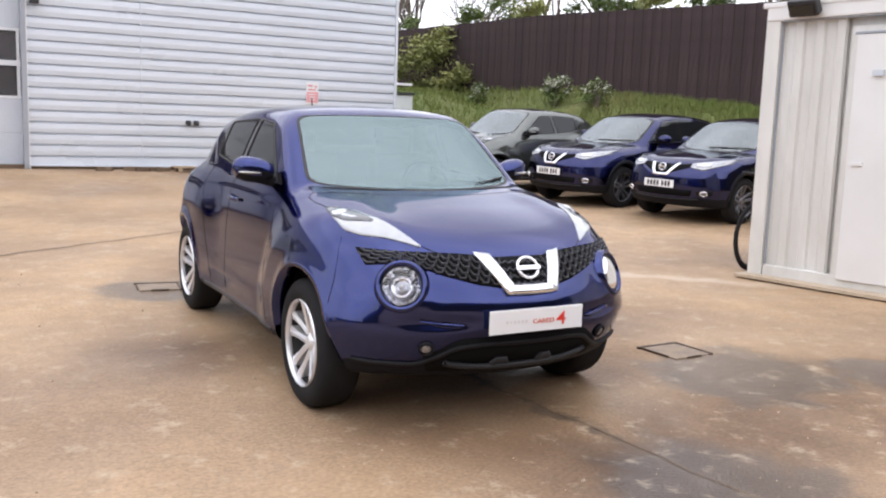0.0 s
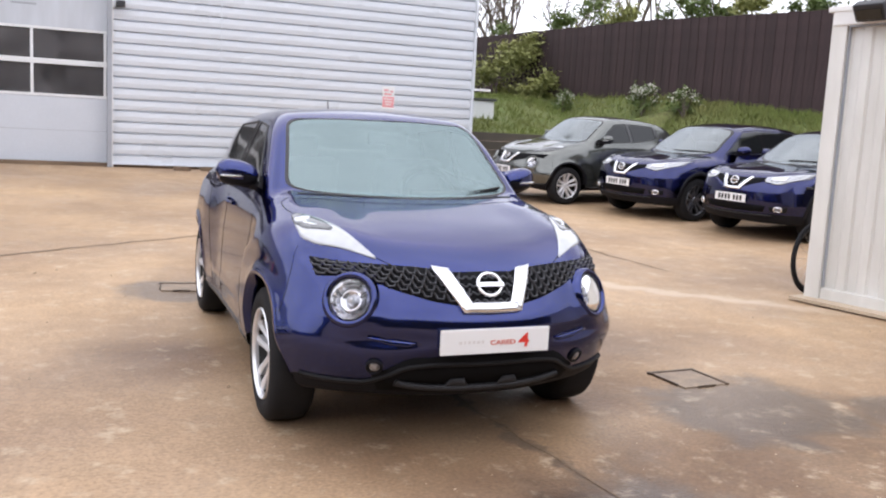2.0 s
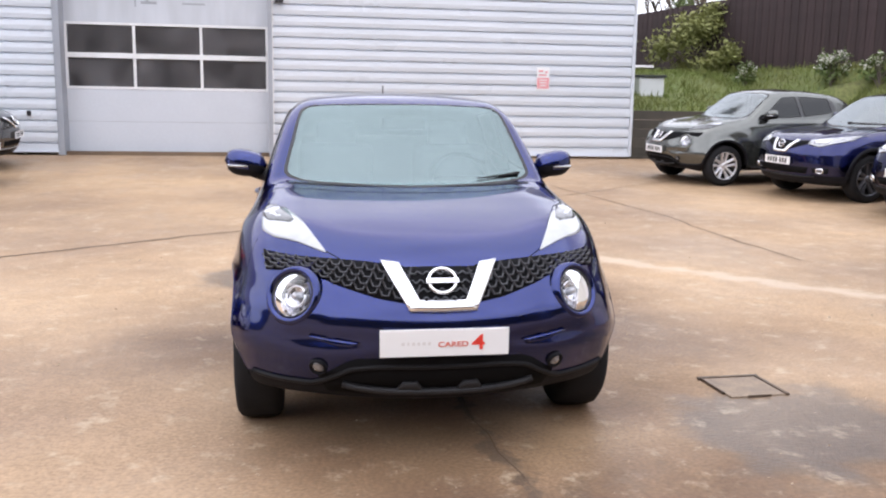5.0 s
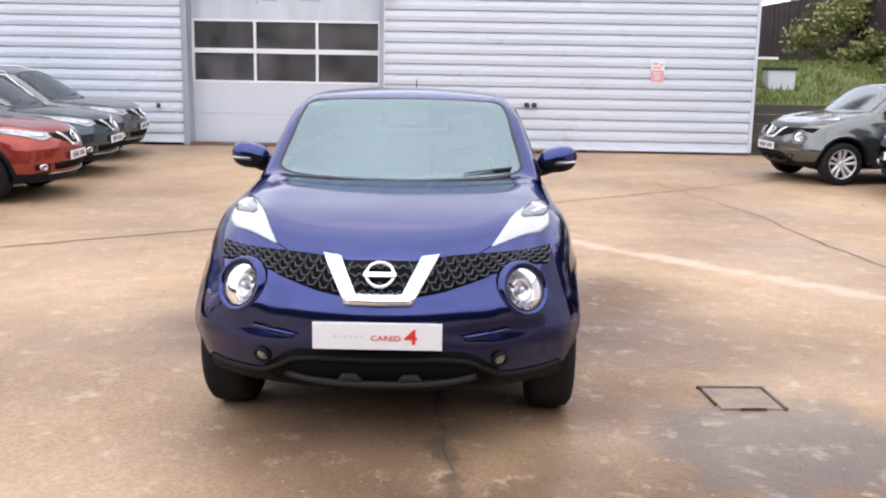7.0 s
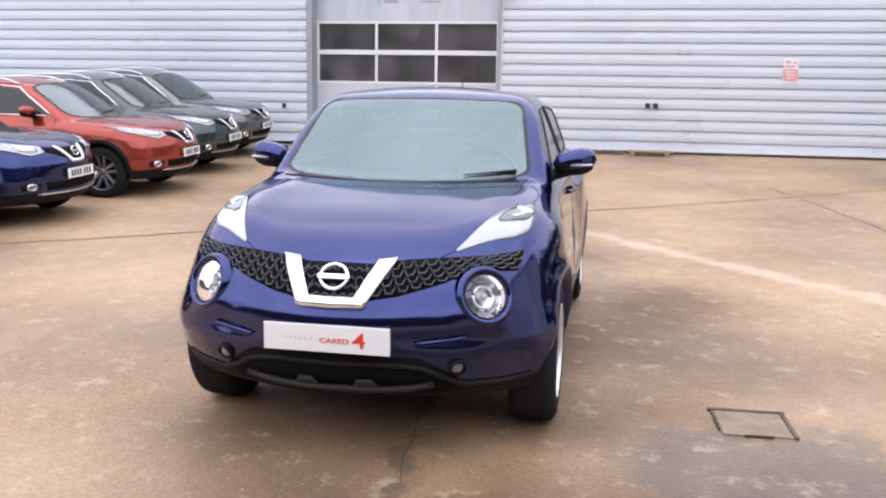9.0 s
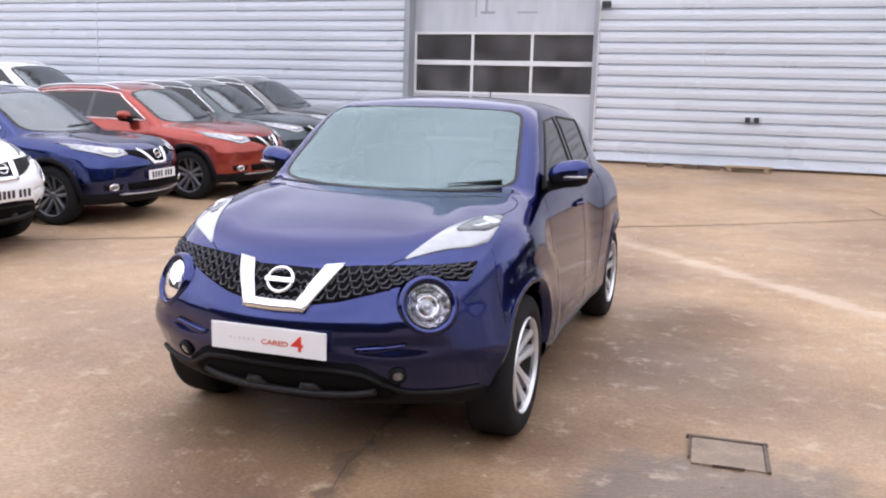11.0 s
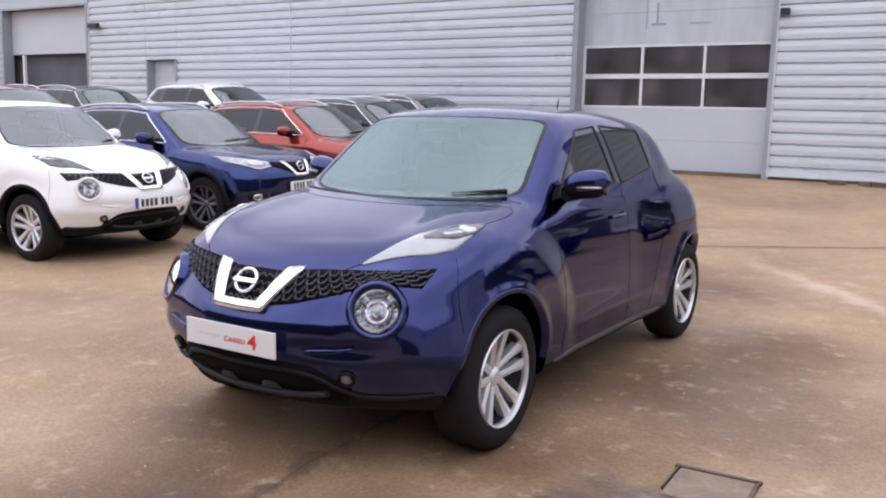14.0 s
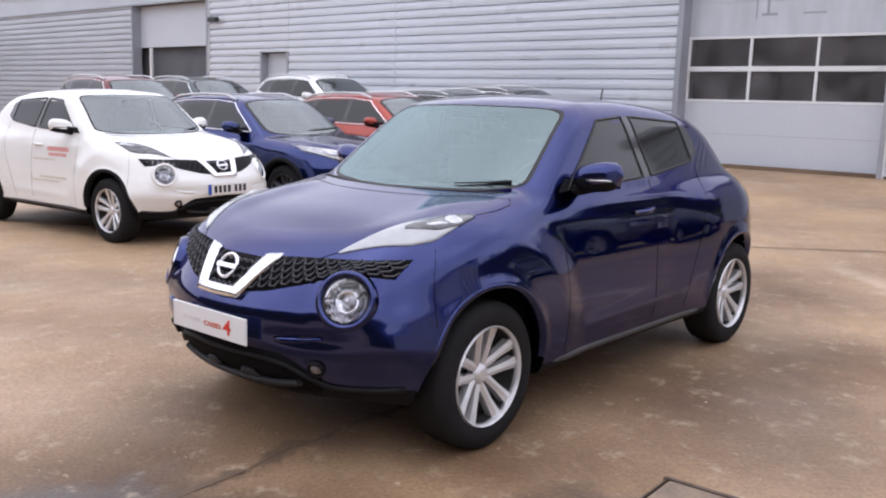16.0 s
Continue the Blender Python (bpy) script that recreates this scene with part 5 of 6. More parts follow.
    # --- side glass, bright surround, roof rails
    for sgn in (1, -1):
        for owner, corners in (("front_door", ((1.66, 1.100), (2.16, 1.440), (2.52, 1.472), (2.56, 1.118))), ("rear_door", ((2.62, 1.120), (2.58, 1.474), (3.30, 1.458), (3.42, 1.142))), ("rear_quarter", ((3.49, 1.150), (3.37, 1.452), (3.62, 1.422), (3.80, 1.215)))):
            body.side_patch("side_window", corners, 0.002, M["side_glass"], doors[owner, sgn], "dark tinted side glass", sgn, 10)
        for a, b in (((2.56, 1.118), (2.52, 1.472)), ((3.42, 1.142), (3.30, 1.458))):
            body.side_patch("pillar_cover", (a, b, (b[0] + 0.07, b[1] - 0.002), (a[0] + 0.07, a[1] + 0.004)), 0.0035, M["gloss_black"], root, "gloss black pillar cover", sgn, 3)
        rim = [(3.83, 1.205), (3.42, 1.128), (2.60, 1.102), (1.62, 1.084), (1.80, 1.215), (2.15, 1.455), (2.52, 1.488), (3.00, 1.490), (3.34, 1.472), (3.64, 1.436), (3.83, 1.205)]
        pts = [tuple(a[k] + (b[k] - a[k]) * i / 5 for k in (0, 1)) for a, b in zip(rim, rim[1:]) for i in range(5)]
        tube_part("window_trim", [from_side(*p_, 0.003, sgn) for p_ in pts], 0.009 if rails else 0.006, chrome if rails else M["seal"], root, "bright chrome window surround" if rails else "black window surround", 5, True)
        if rails:
            ys_ = np.linspace(2.18, 3.72, 22)
            line = []
            for k, yy in enumerate(ys_):
                hit = body.skin.ray_cast(Vector((sgn * 0.545, yy, 3)), Vector((0, 0, -1)))
                line.append(hit[0] + Vector((0, 0, 0.004 + 0.042 * min(1, k / 3, (21 - k) / 3))))
            tube_part("roof_rail", line, 0.016, M["satin"], root, "satin silver roof rail", 7)
        for owner, pts in (("front_fender", [(1.52, 0.36), (1.53, 0.7), (1.56, 1.06)]), ("front_door", [(2.58, 0.36), (2.60, 0.7), (2.59, 1.09)]), ("rear_door", [(3.02, 0.38), (3.20, 0.62), (3.38, 0.85), (3.45, 1.11)])):
            gap(pts, lambda p: from_side(p[0], p[1], -0.0005, sgn), doors[owner, sgn], 0.0035)
        gap([(0.44, 0.20, 0.89), (0.60, 0.45, 0.95), (0.71, 0.85, 1.005), (0.73, 1.30, 1.045)], lambda p: nearest((sgn * p[0], p[1], p[2]), -0.0005), root, 0.0035)
        for yh, owner in ((2.40, "front_door"), (3.25, "rear_door")):
            tube_part("door_handle", [from_side(yh + d, 0.955 + d * 0.05, 0.006 + 0.026 * (1 - (d / 0.10) ** 2), sgn) for d in np.linspace(-0.10, 0.10, 7)], 0.013, paint, doors[owner, sgn], "", 6)

        # arches and wheels
        for yw in S["axle"]:
            an = np.linspace(0.0, math.pi, 26)
            vs = []
            for a in an:
                for rr, off in ((S["arch"] - 0.014, -0.06), (S["arch"] - 0.012, 0.002), (S["arch"] + 0.022, 0.006), (S["arch"] + 0.045, 0.003), (S["arch"] + 0.052, -0.006)):
                    yy, z_ = yw + rr * math.cos(a), S["zc"] + rr * math.sin(a)
                    vs.append(from_side(yy, max(z_, 0.285), off, sgn))
                    vs[-1].z = z_
            mesh_part("arch_lip", vs, grid_faces(len(an), 5, flip=sgn < 0), black, root, "black plastic arch edge")
            an = np.linspace(-0.06, math.pi + 0.06, 22)
            mesh_part("arch_liner", [(sgn * a_, yw + (S["arch"] + 0.004) * math.cos(a), S["zc"] + (S["arch"] + 0.004) * math.sin(a)) for a in an for a_ in (0.48, 0.80)], grid_faces(len(an), 2), M["void"], root, "black wheel arch liner")
            build_wheel(root, S, sgn * 0.768, yw, alloy, 28)

        # lamps
        lamp = panel("headlight", [(sgn * 0.405, 0.868), (sgn * 0.60, 0.905), (sgn * 0.800, 0.945)], [(sgn * 0.42, 0.815), (sgn * 0.60, 0.785), (sgn * 0.815, 0.885)], 0.010, M["lamp_grey"], root, "swept headlamp with clear lens", 14, 6, 0.02)
        panel("lamp_unit", [(sgn * 0.47, 0.868), (sgn * 0.66, 0.900)], [(sgn * 0.49, 0.822), (sgn * 0.66, 0.832)], 0.015, M["lens"], lamp, "bright projector unit", 6, 4, 0.01)
        panel("day_light", [(sgn * 0.42, 0.822), (sgn * 0.60, 0.797), (sgn * 0.78, 0.885)], [(sgn * 0.42, 0.810), (sgn * 0.60, 0.780), (sgn * 0.79, 0.870)], 0.014, M["lamp_white"], lamp, "pale light strip", 10, 3, 0.01)
        panel("bumper_vent", [(sgn * 0.54, 0.485), (sgn * 0.75, 0.492)], [(sgn * 0.55, 0.415), (sgn * 0.73, 0.415)], 0.002, M["plastic"], root, "black fog lamp surround", 6, 4, 0.01)
        fc = front(sgn * 0.645, 0.452, 0.006)
        rot = (fc - front(sgn * 0.645, 0.452, -0.05)).normalized().to_track_quat("X", "Z").to_matrix().to_4x4()
        fog = mesh_part("fog_lamp", *lathe(((0.001, 0.010), (0.018, 0.008), (0.033, 0.0), (0.034, -0.01)), 14), M["fog"], root, "small round fog lamp")
        fog.matrix_basis = Matrix.Translation(fc) @ rot @ Matrix.Diagonal((1, 1.35, 0.9, 1))
        mesh_part("fog_ring", *lathe(((0.034, -0.01), (0.035, 0.010), (0.041, 0.010), (0.046, 0.0), (0.046, -0.02)), 16), chrome, fog, "chrome ring")
        vs = [nearest((sgn * (0.76 - 0.05 * a + 0.06 * c), 4.02 + 0.10 * a, 1.02 - 0.16 * a + 0.03 * c), layer) for layer in (0.012, -0.02) for a in np.linspace(0, 1, 7) for c in (-1, -0.4, 0.4, 1)]
        mesh_part("tail_light", vs, grid_faces(7, 4) + grid_faces(7, 4, base=28, flip=True), M["red_lens"], root, "red rear light cluster")

        # door mirror
        my, mz = 1.80, 1.145
        vs = []
        for i in range(9):
            for j in range(14):
                t, a = -1 + 2 * i / 8, j * math.tau / 14
                prof = max(0.0, 1 - abs(t) ** 2.6) ** 0.5
                ca, sa = math.cos(a), math.sin(a)
                vs.append((sgn * (0.895 + 0.118 * t), my + 0.10 + 0.092 * prof * math.copysign(abs(ca) ** 0.75, ca) * (1.0 if ca < 0 else 0.55) + 0.025 * t, mz + 0.076 * prof * math.copysign(abs(sa) ** 0.8, sa) + 0.012 * t))
        fsu = [(i * 14 + j, (i + 1) * 14 + j, (i + 1) * 14 + (j + 1) % 14, i * 14 + (j + 1) % 14) for i in range(8) for j in range(14)]
        mir = mesh_part("door_mirror", vs, [f for f in fsu if sum(vs[k][2] for k in f) / 4 > mz - 0.016], paint, root, "door mirror with painted cap")
        mesh_part("mirror_base", vs, [f for f in fsu if sum(vs[k][2] for k in f) / 4 <= mz - 0.016], black, mir, "black lower housing")
        tube_part("mirror_arm", [(sgn * 0.76, my + 0.03, mz - 0.075), (sgn * 0.82, my + 0.07, mz - 0.065), (sgn * 0.87, my + 0.10, mz - 0.045)], 0.028, black, mir, "black mirror arm", 6)

    # --- grille, bright V, badge, plate, lower intake
    panel("grille", [(-0.42, 0.868), (-0.2, 0.850), (0, 0.848), (0.2, 0.850), (0.42, 0.868)], [(-0.40, 0.812), (-0.12, 0.715), (0, 0.712), (0.12, 0.715), (0.40, 0.812)], 0.004, M["void"], root, "black mesh grille", 20, 5, 0.01)
    for sgn in (1, -1):
        panel("chrome_bar", [(sgn * 0.196, 0.853), (sgn * 0.246, 0.860)], [(sgn * 0.085, 0.705), (sgn * 0.128, 0.684)], 0.020, chrome, root, "bright chrome V bar", 4, 7, 0.03)
    panel("chrome_bar", [(-0.118, 0.712), (0, 0.708), (0.118, 0.712)], [(-0.132, 0.684), (0, 0.680), (0.132, 0.684)], 0.022, chrome, root, "bright chrome V bar", 8, 3, 0.03)
    bc = front(0, 0.785, 0.028)
    ring = [bc + Vector((0.058 * math.cos(a), 0.016 * math.sin(a), 0.050 * math.sin(a))) for a in np.linspace(0, math.tau, 25)[:-1]]
    badge = mesh_part("badge", *tube(ring, 0.009, 6, True), chrome, root, "round chrome emblem with a cross bar")
    bm = bmesh.new()
    box_into(bm, Matrix.Translation(bc + Vector((0, -0.006, 0))), 0.134, 0.012, 0.024, 0.004)
    part("badge_bar", bm, chrome, badge)
    pz = 0.565
    py = front(0, pz, 0).y - 0.016
    pl = box_part("number_plate", (0, py, pz), (0.52, 0.010, 0.111), M["plate_white"], root, "white plate with black characters", 0.003)
    for k in range(7):
        box_part("character_bar", (-0.185 + k * 0.056 + (0.03 if k > 3 else 0), py - 0.0058, pz), (0.036, 0.0015, 0.072), M["plate_ink"], pl)
    panel("air_intake", [(-0.50, 0.490), (0, 0.496), (0.50, 0.490)], [(-0.46, 0.400), (0, 0.392), (0.46, 0.400)], 0.003, M["void"], root, "black lower air intake", 14, 3, 0.01)
    tube_part("bumper_lip", [front(a, 0.355 + 0.03 * a * a, 0.008) for a in np.linspace(-0.56, 0.56, 22)], 0.010, M["satin"] if rails else M["skid"], root, "satin silver lower lip" if rails else "dark lower lip", 6)
    return root


def set_on_ground(car, x, y, heading, B, scale=1.0):
    """Stands a car with its nose at (x, y), turned by heading, on the sloping yard."""
    m = pose(x, y, 0, 0, 0, heading)
    pts = []
    for yw in B["axle"]:
        for sx in (-0.77, 0.77):
            p = m @ Vector((sx * scale, yw * scale, 0))
            pts.append((sx * scale, yw * scale, height(p.x, p.y)))
    xs, ys, zs = (np.array(k) for k in zip(*pts))
    a, b, c = np.linalg.lstsq(np.c_[xs, ys, np.ones(4)], zs, rcond=None)[0]
    car.matrix_basis = Matrix.Translation((0, 0, c)) @ m @ pose(0, 0, 0, math.degrees(math.atan(b)), -math.degrees(math.atan(a)), 0) @ Matrix.Scale(scale, 4)
    return car


# ---------------------------------------------------------------- the yard
def height(x, y):
    """Height of the yard: level under the car, rising to the building."""
    s = min(max((y - 2) / 12.5, 0), 1.0) ** 1.7
    lateral = 0.004 * min(max(x, -2), 2) + 0.018 * min(max(x - 2, 0), 6) + 0.018 * max(min(x + 2, 0), -5) + 0.04 * max(0, min(-9 - x, 6))
    return lateral * (1 - s) + 0.44 * s


def build_ground():
    def axis(a, b, step, far):
        near = list(np.arange(a, b + 1e-6, step))
        out = [a - d for d in (far, far * 0.4, far * 0.12, far * 0.03)]
        return out + near + [b + d for d in (far * 0.03, far * 0.12, far * 0.4, far)]
    xs, ys = axis(-30, 24, 0.6, 900), axis(-14, 30, 0.5, 900)
    vs = [(x, y, height(x, y)) for x in xs for y in ys]
    tagged(mesh_part("ground", vs, grid_faces(len(xs), len(ys)), M["concrete"]), "tan worn concrete yard, damp stains, shade painted round the car", "ground", kind="structure")


def ribbon(name, pts, width, mat, label, lift=0.004, wobble=0.0, step=0.18, category="joint"):
    """A flat strip that follows the yard."""
    rng = random.Random(len(pts) * 7 + int(width * 1000))
    line = []
    for a, b in zip(pts, pts[1:]):
        n = max(2, int(math.dist(a, b) / step))
        line += [(a[0] + (b[0] - a[0]) * k / n, a[1] + (b[1] - a[1]) * k / n) for k in range(n)]
    line.append(pts[-1])
    vs = []
    for i, p in enumerate(line):
        q, r = line[max(i - 1, 0)], line[min(i + 1, len(line) - 1)]
        d = Vector((r[0] - q[0], r[1] - q[1])).normalized()
        o = rng.uniform(-wobble, wobble)
        w = width * rng.uniform(0.6, 1.15) if wobble else width
        for s in (-0.5, 0.5):
            x, y = p[0] - d.y * (s * w + o), p[1] + d.x * (s * w + o)
            vs.append((x, y, height(x, y) + lift))
    ob = mesh_part(name, vs, grid_faces(len(line), 2, flip=True), mat)
    return tagged(ob, label, category, kind="structure")


def inspection_cover(cx, cy, w, d, turn, label):
    root = tagged(new("inspection_cover"), label, "manhole cover")
    z = height(cx, cy)
    root.matrix_basis = pose(cx, cy, z, 0, 0, turn)
    bm = bmesh.new()
    for sx, sy, lx, ly in ((0, d / 2, w + 0.03, 0.022), (0, -d / 2, w * 0.4, 0.004), (w / 2, 0, 0.018, d), (-w / 2, d * 0.1, 0.008, d * 0.8)):
        box_into(bm, pose(sx, sy, 0.006), lx, ly, 0.016)
    part("cover_frame", bm, M["iron"], root, "rusty steel frame")
    part("cover_plate", (lambda b: (box_into(b, pose(0, 0, 0.003), w - 0.02, d - 0.02, 0.010, 0.002), b)[1])(bmesh.new()), M["tray"], root, "concrete-filled tray")


build_ground()
ribbon("slab_joint", [(-9.0, 2.0), (-4.15, 4.85), (-2.0, 6.15), (0.2, 7.45), (1.8, 8.4), (3.5, 9.5)], 0.048, M["joint"], "dark joint between concrete slabs", wobble=0.02)
ribbon("slab_joint", [(3.3, 10.4), (3.55, 9.4), (3.75, 8.4), (3.97, 7.3), (4.0, 5.8), (4.14, 4.4)], 0.026, M["joint"], "dark joint between concrete slabs", wobble=0.025)
ribbon("slab_joint", [(0.42, -1.6), (0.34, -0.3), (0.27, 0.2), (0.235, 0.8), (0.1, 3.0)], 0.009, M["joint"], "dark joint between concrete slabs", wobble=0.015)
ribbon("slab_joint", [(3.5, 9.5), (5.0, 10.6), (6.6, 11.6)], 0.022, M["joint"], "dark joint between concrete slabs", wobble=0.02)
inspection_cover(1.775, 0.93, 0.33, 0.33, 3, "square rusty inspection cover in the concrete")
inspection_cover(-0.92, 4.22, 0.34, 0.33, -6, "square rusty inspection cover in the concrete")

# loose grit scattered on the yard
rng = random.Random(4)
vs, fs = [], []
for _ in range(1500):
    x, y = rng.uniform(-6, 6), rng.uniform(-1.8, 9)
    r = rng.uniform(0.003, 0.008) if rng.random() < 0.93 else rng.uniform(0.010, 0.016)
    z = height(x, y)
    b = len(vs)
    vs += [(x + r * rng.uniform(0.6, 1.3), y, z), (x, y + r * rng.uniform(0.6, 1.3), z), (x - r, y - r * 0.5, z), (x, y, z + r * 0.9)]
    fs += [(b, b + 1, b + 3), (b + 1, b + 2, b + 3), (b + 2, b, b + 3)]
tagged(mesh_part("loose_grit", vs, fs, M["concrete_pale"], smooth=False), "pale loose grit on the concrete", "grit", kind="stuff")


# ---------------------------------------------------------------- the workshop building
WY, PITCH, TOP = 14.48, 0.2075, 5.35


def sheeting(name, x0, x1, z0, z1, label, mat="cladding"):
    """Horizontally ribbed steel sheet: broad flats with a narrow recessed channel."""
    prof, z = [], z0
    first = math.ceil((z0 - 0.44) / PITCH)
    prof.append((z0, 0.0))
    k = first
    while 0.44 + k * PITCH < z1 - 0.02:
        zc = 0.44 + k * PITCH
        for dz, dy in ((0.0, 0.0), (0.005, 0.056), (0.032, 0.060), (0.044, 0.004), (0.12, -0.006)):
            if z0 < zc + dz < z1:
                prof.append((zc + dz, dy))
        k += 1
    prof.append((z1, 0.0))
    n = len(prof)
    xs = [x0, x1]
    vs = [(x, WY + dy, z) for x in xs for z, dy in prof] + [(x, WY + 0.20, z) for x in xs for z in (z0, z1)]
    fs = grid_faces(2, n, flip=True)
    b = 2 * n
    fs += [(b, b + 1, b + 3, b + 2), (0, b, b + 2, n), (n - 1, 2 * n - 1, b + 3, b + 1)]
    fs += [tuple(range(n)) + (b + 1, b), tuple(range(2 * n - 1, n - 1, -1)) + (b + 2, b + 3)]
    return tagged(mesh_part(name, vs, fs, M[mat], smooth=False), label, "wall", kind="structure")


base = 0.50
seams = [-40.0, -25.75]
sheeting("wall_north_a", -1.245, 0.75, base, TOP, "pale grey ribbed steel wall cladding")
sheeting("wall_north_b", 0.762, 6.09, base, TOP, "pale grey ribbed steel wall cladding")
sheeting("wall_north_c", -13.05, -5.20, base, TOP, "pale grey ribbed steel wall cladding")
sheeting("wall_north_d", -17.30, -13.062, base, TOP, "pale grey ribbed steel wall cladding")
sheeting("wall_north_e", -18.62, -17.312, 2.85, TOP, "pale grey ribbed steel wall cladding")
sheeting("wall_north_f", -21.20, -18.632, base, TOP, "pale grey ribbed steel wall cladding")
tagged(box_part("wall_north_g", (-32.61, WY + 0.09, (4.52 + TOP) / 2), (22.80, 0.22, TOP - 4.52), M["cladding_darker"]), "smooth grey fascia band over the workshop doors", "wall", kind="structure")
tagged(box_part("fascia_drip", (-32.61, WY - 0.035, 4.525), (22.80, 0.07, 0.05), M["jamb"]), "dark drip edge under the fascia band", "trim", kind="structure")
sheeting("wall_north_h", -44.0, -25.752, base, 4.50, "darker grey ribbed steel wall cladding", "cladding_darker")
sheeting("wall_north_i", -5.19, -1.257, 4.72, TOP, "pale grey ribbed steel wall cladding")
tagged(box_part("wall_east", (5.99, 24.5, 2.80), (0.20, 19.6, 5.10), M["cladding"]), "grey steel end wall", "wall", kind="structure")
tagged(box_part("wall_rear", (-19.0, 34.4, 2.80), (50.2, 0.20, 5.10), M["cladding"]), "grey steel rear wall", "wall", kind="structure")
tagged(box_part("wall_west", (-43.9, 24.5, 2.80), (0.20, 19.6, 5.10), M["cladding"]), "grey steel end wall", "wall", kind="structure")
tagged(box_part("roof_slab", (-19.0, 24.4, TOP + 0.10), (50.6, 20.4, 0.20), M["cladding"]), "flat grey steel roof", "roof", kind="structure")
tagged(box_part("plinth", (0.0, WY + 0.09, 0.44), (12.2, 0.16, 0.14), M["joint"]), "dark brick plinth under the cladding", "plinth", kind="structure")
tagged(box_part("plinth_west", (-24.6, WY + 0.09, 0.44), (38.6, 0.16, 0.14), M["joint"]), "dark brick plinth under the cladding", "plinth", kind="structure")
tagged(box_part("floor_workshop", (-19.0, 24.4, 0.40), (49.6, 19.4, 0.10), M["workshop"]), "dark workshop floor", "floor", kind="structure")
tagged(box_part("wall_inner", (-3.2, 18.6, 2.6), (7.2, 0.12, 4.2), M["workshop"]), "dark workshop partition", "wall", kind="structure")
# corner flashing, cover strips and drip edge
tagged(box_part("corner_flashing", (6.10, WY - 0.012, 2.92), (0.05, 0.07, 4.84), M["cladding"]), "pale corner flashing", "flashing", kind="structure")
for i, x in enumerate((0.756, -13.056)):
    tagged(box_part("cover_strip", (x, WY - 0.008, 2.92), (0.026, 0.012, 4.84), M["cladding"]), "narrow grey cover strip", "trim", kind="structure")
tagged(box_part("drip_edge", (2.44, WY - 0.022, 0.505), (7.3, 0.05, 0.03), M["cladding"]), "pale drip edge under the cladding", "trim", kind="structure")
tagged(box_part("drip_edge_west", (-9.13, WY - 0.022, 0.505), (7.8, 0.05, 0.03), M["cladding"]), "pale drip edge under the cladding", "trim", kind="structure")


def sectional_door(name, x0, x1, z0, z1, label, panes=True, sill=None):
    """Overhead workshop door set back in its opening, with two rows of panes."""
    root = tagged(new(name), label, "garage door", kind="structure")
    w, cx, y = x1 - x0, (x0 + x1) / 2, WY + 0.30
    for sx in (x0 + 0.04, x1 - 0.02):
        box_part("door_jamb", (sx, WY + 0.11, (z0 + z1) / 2), (0.08, 0.36, z1 - z0), M["jamb"], root, "grey steel jamb")
    box_part("door_jamb_trim", (x1 + 0.015, WY - 0.02, (z0 + z1) / 2), (0.06, 0.05, z1 - z0), M["white_frame"], root, "pale edge trim")
    box_part("door_jamb_trim", (x0 - 0.015, WY - 0.02, (z0 + z1) / 2), (0.06, 0.05, z1 - z0), M["jamb"], root, "grey edge trim")
    if panes:
        zs = [0.46, 1.08, 1.70, 2.335, 2.955, 3.58, 4.20, 4.75]
        for k, (a, b) in enumerate(zip(zs, zs[1:])):
            if k in (2, 3):
                continue
            box_part("door_section", (cx, y, (a + b) / 2), (w - 0.12, 0.045, b - a - 0.004), M["door_upper" if k > 3 else "door_panel"], root, "streaked grey door section" if k > 3 else "smooth grey door section", 0.003)
        x_in0, x_in1 = x0 + 0.06, x1 - 0.06
        for a, b in ((zs[2], zs[3]), (zs[3], zs[4])):
            for zz, hgt in ((a + 0.024, 0.048), (b - 0.024, 0.048)):
                box_part("pane_rail", (cx, y - 0.006, zz), (w - 0.12, 0.050, hgt - 0.002), M["white_frame"], root, "white pane rail", 0.004)
            for k in range(4):
                xx = x_in0 + 0.035 + (x_in1 - x_in0 - 0.07) * k / 3
                box_part("pane_post", (xx, y - 0.008, (a + b) / 2), (0.05, 0.050, b - a - 0.096), M["white_frame"], root, "white pane post", 0.004)
            for k in range(3):
                xa = x_in0 + 0.035 + (x_in1 - x_in0 - 0.07) * (k + 0.5) / 3
                p = box_part("pane", (xa, y + 0.004, (a + b) / 2), ((x_in1 - x_in0) / 3 - 0.07, 0.006, b - a - 0.096), M["pane"], root, "clear pane before a dark workshop")
                p.visible_shadow = False
        for xs_, z_, w_, h_ in ((-3.80, 3.62, 0.030, 0.72), (-3.55, 3.34, 0.30, 0.05), (-3.58, 3.55, 0.05, 0.40), (-2.72, 3.34, 0.42, 0.035)):
            box_part("drip_stain", (xs_, y - 0.0245, z_), (w_, 0.002, h_), M["jamb"], root, "grey rain stain")
        box_part("bottom_seal", (cx, y - 0.005, 0.452), (w - 0.10, 0.06, 0.025), M["seal"], root, "black rubber bottom seal")
    else:
        box_part("door_section", (cx, y, (3.12 + z1) / 2), (w - 0.12, 0.05, z1 - 3.12), M["door_panel"], root, "half-raised grey door")
        box_part("door_post", (x0 + 0.75, y - 0.05, 1.8), (0.10, 0.08, 2.6), M["white_frame"], root, "white post")
    return root


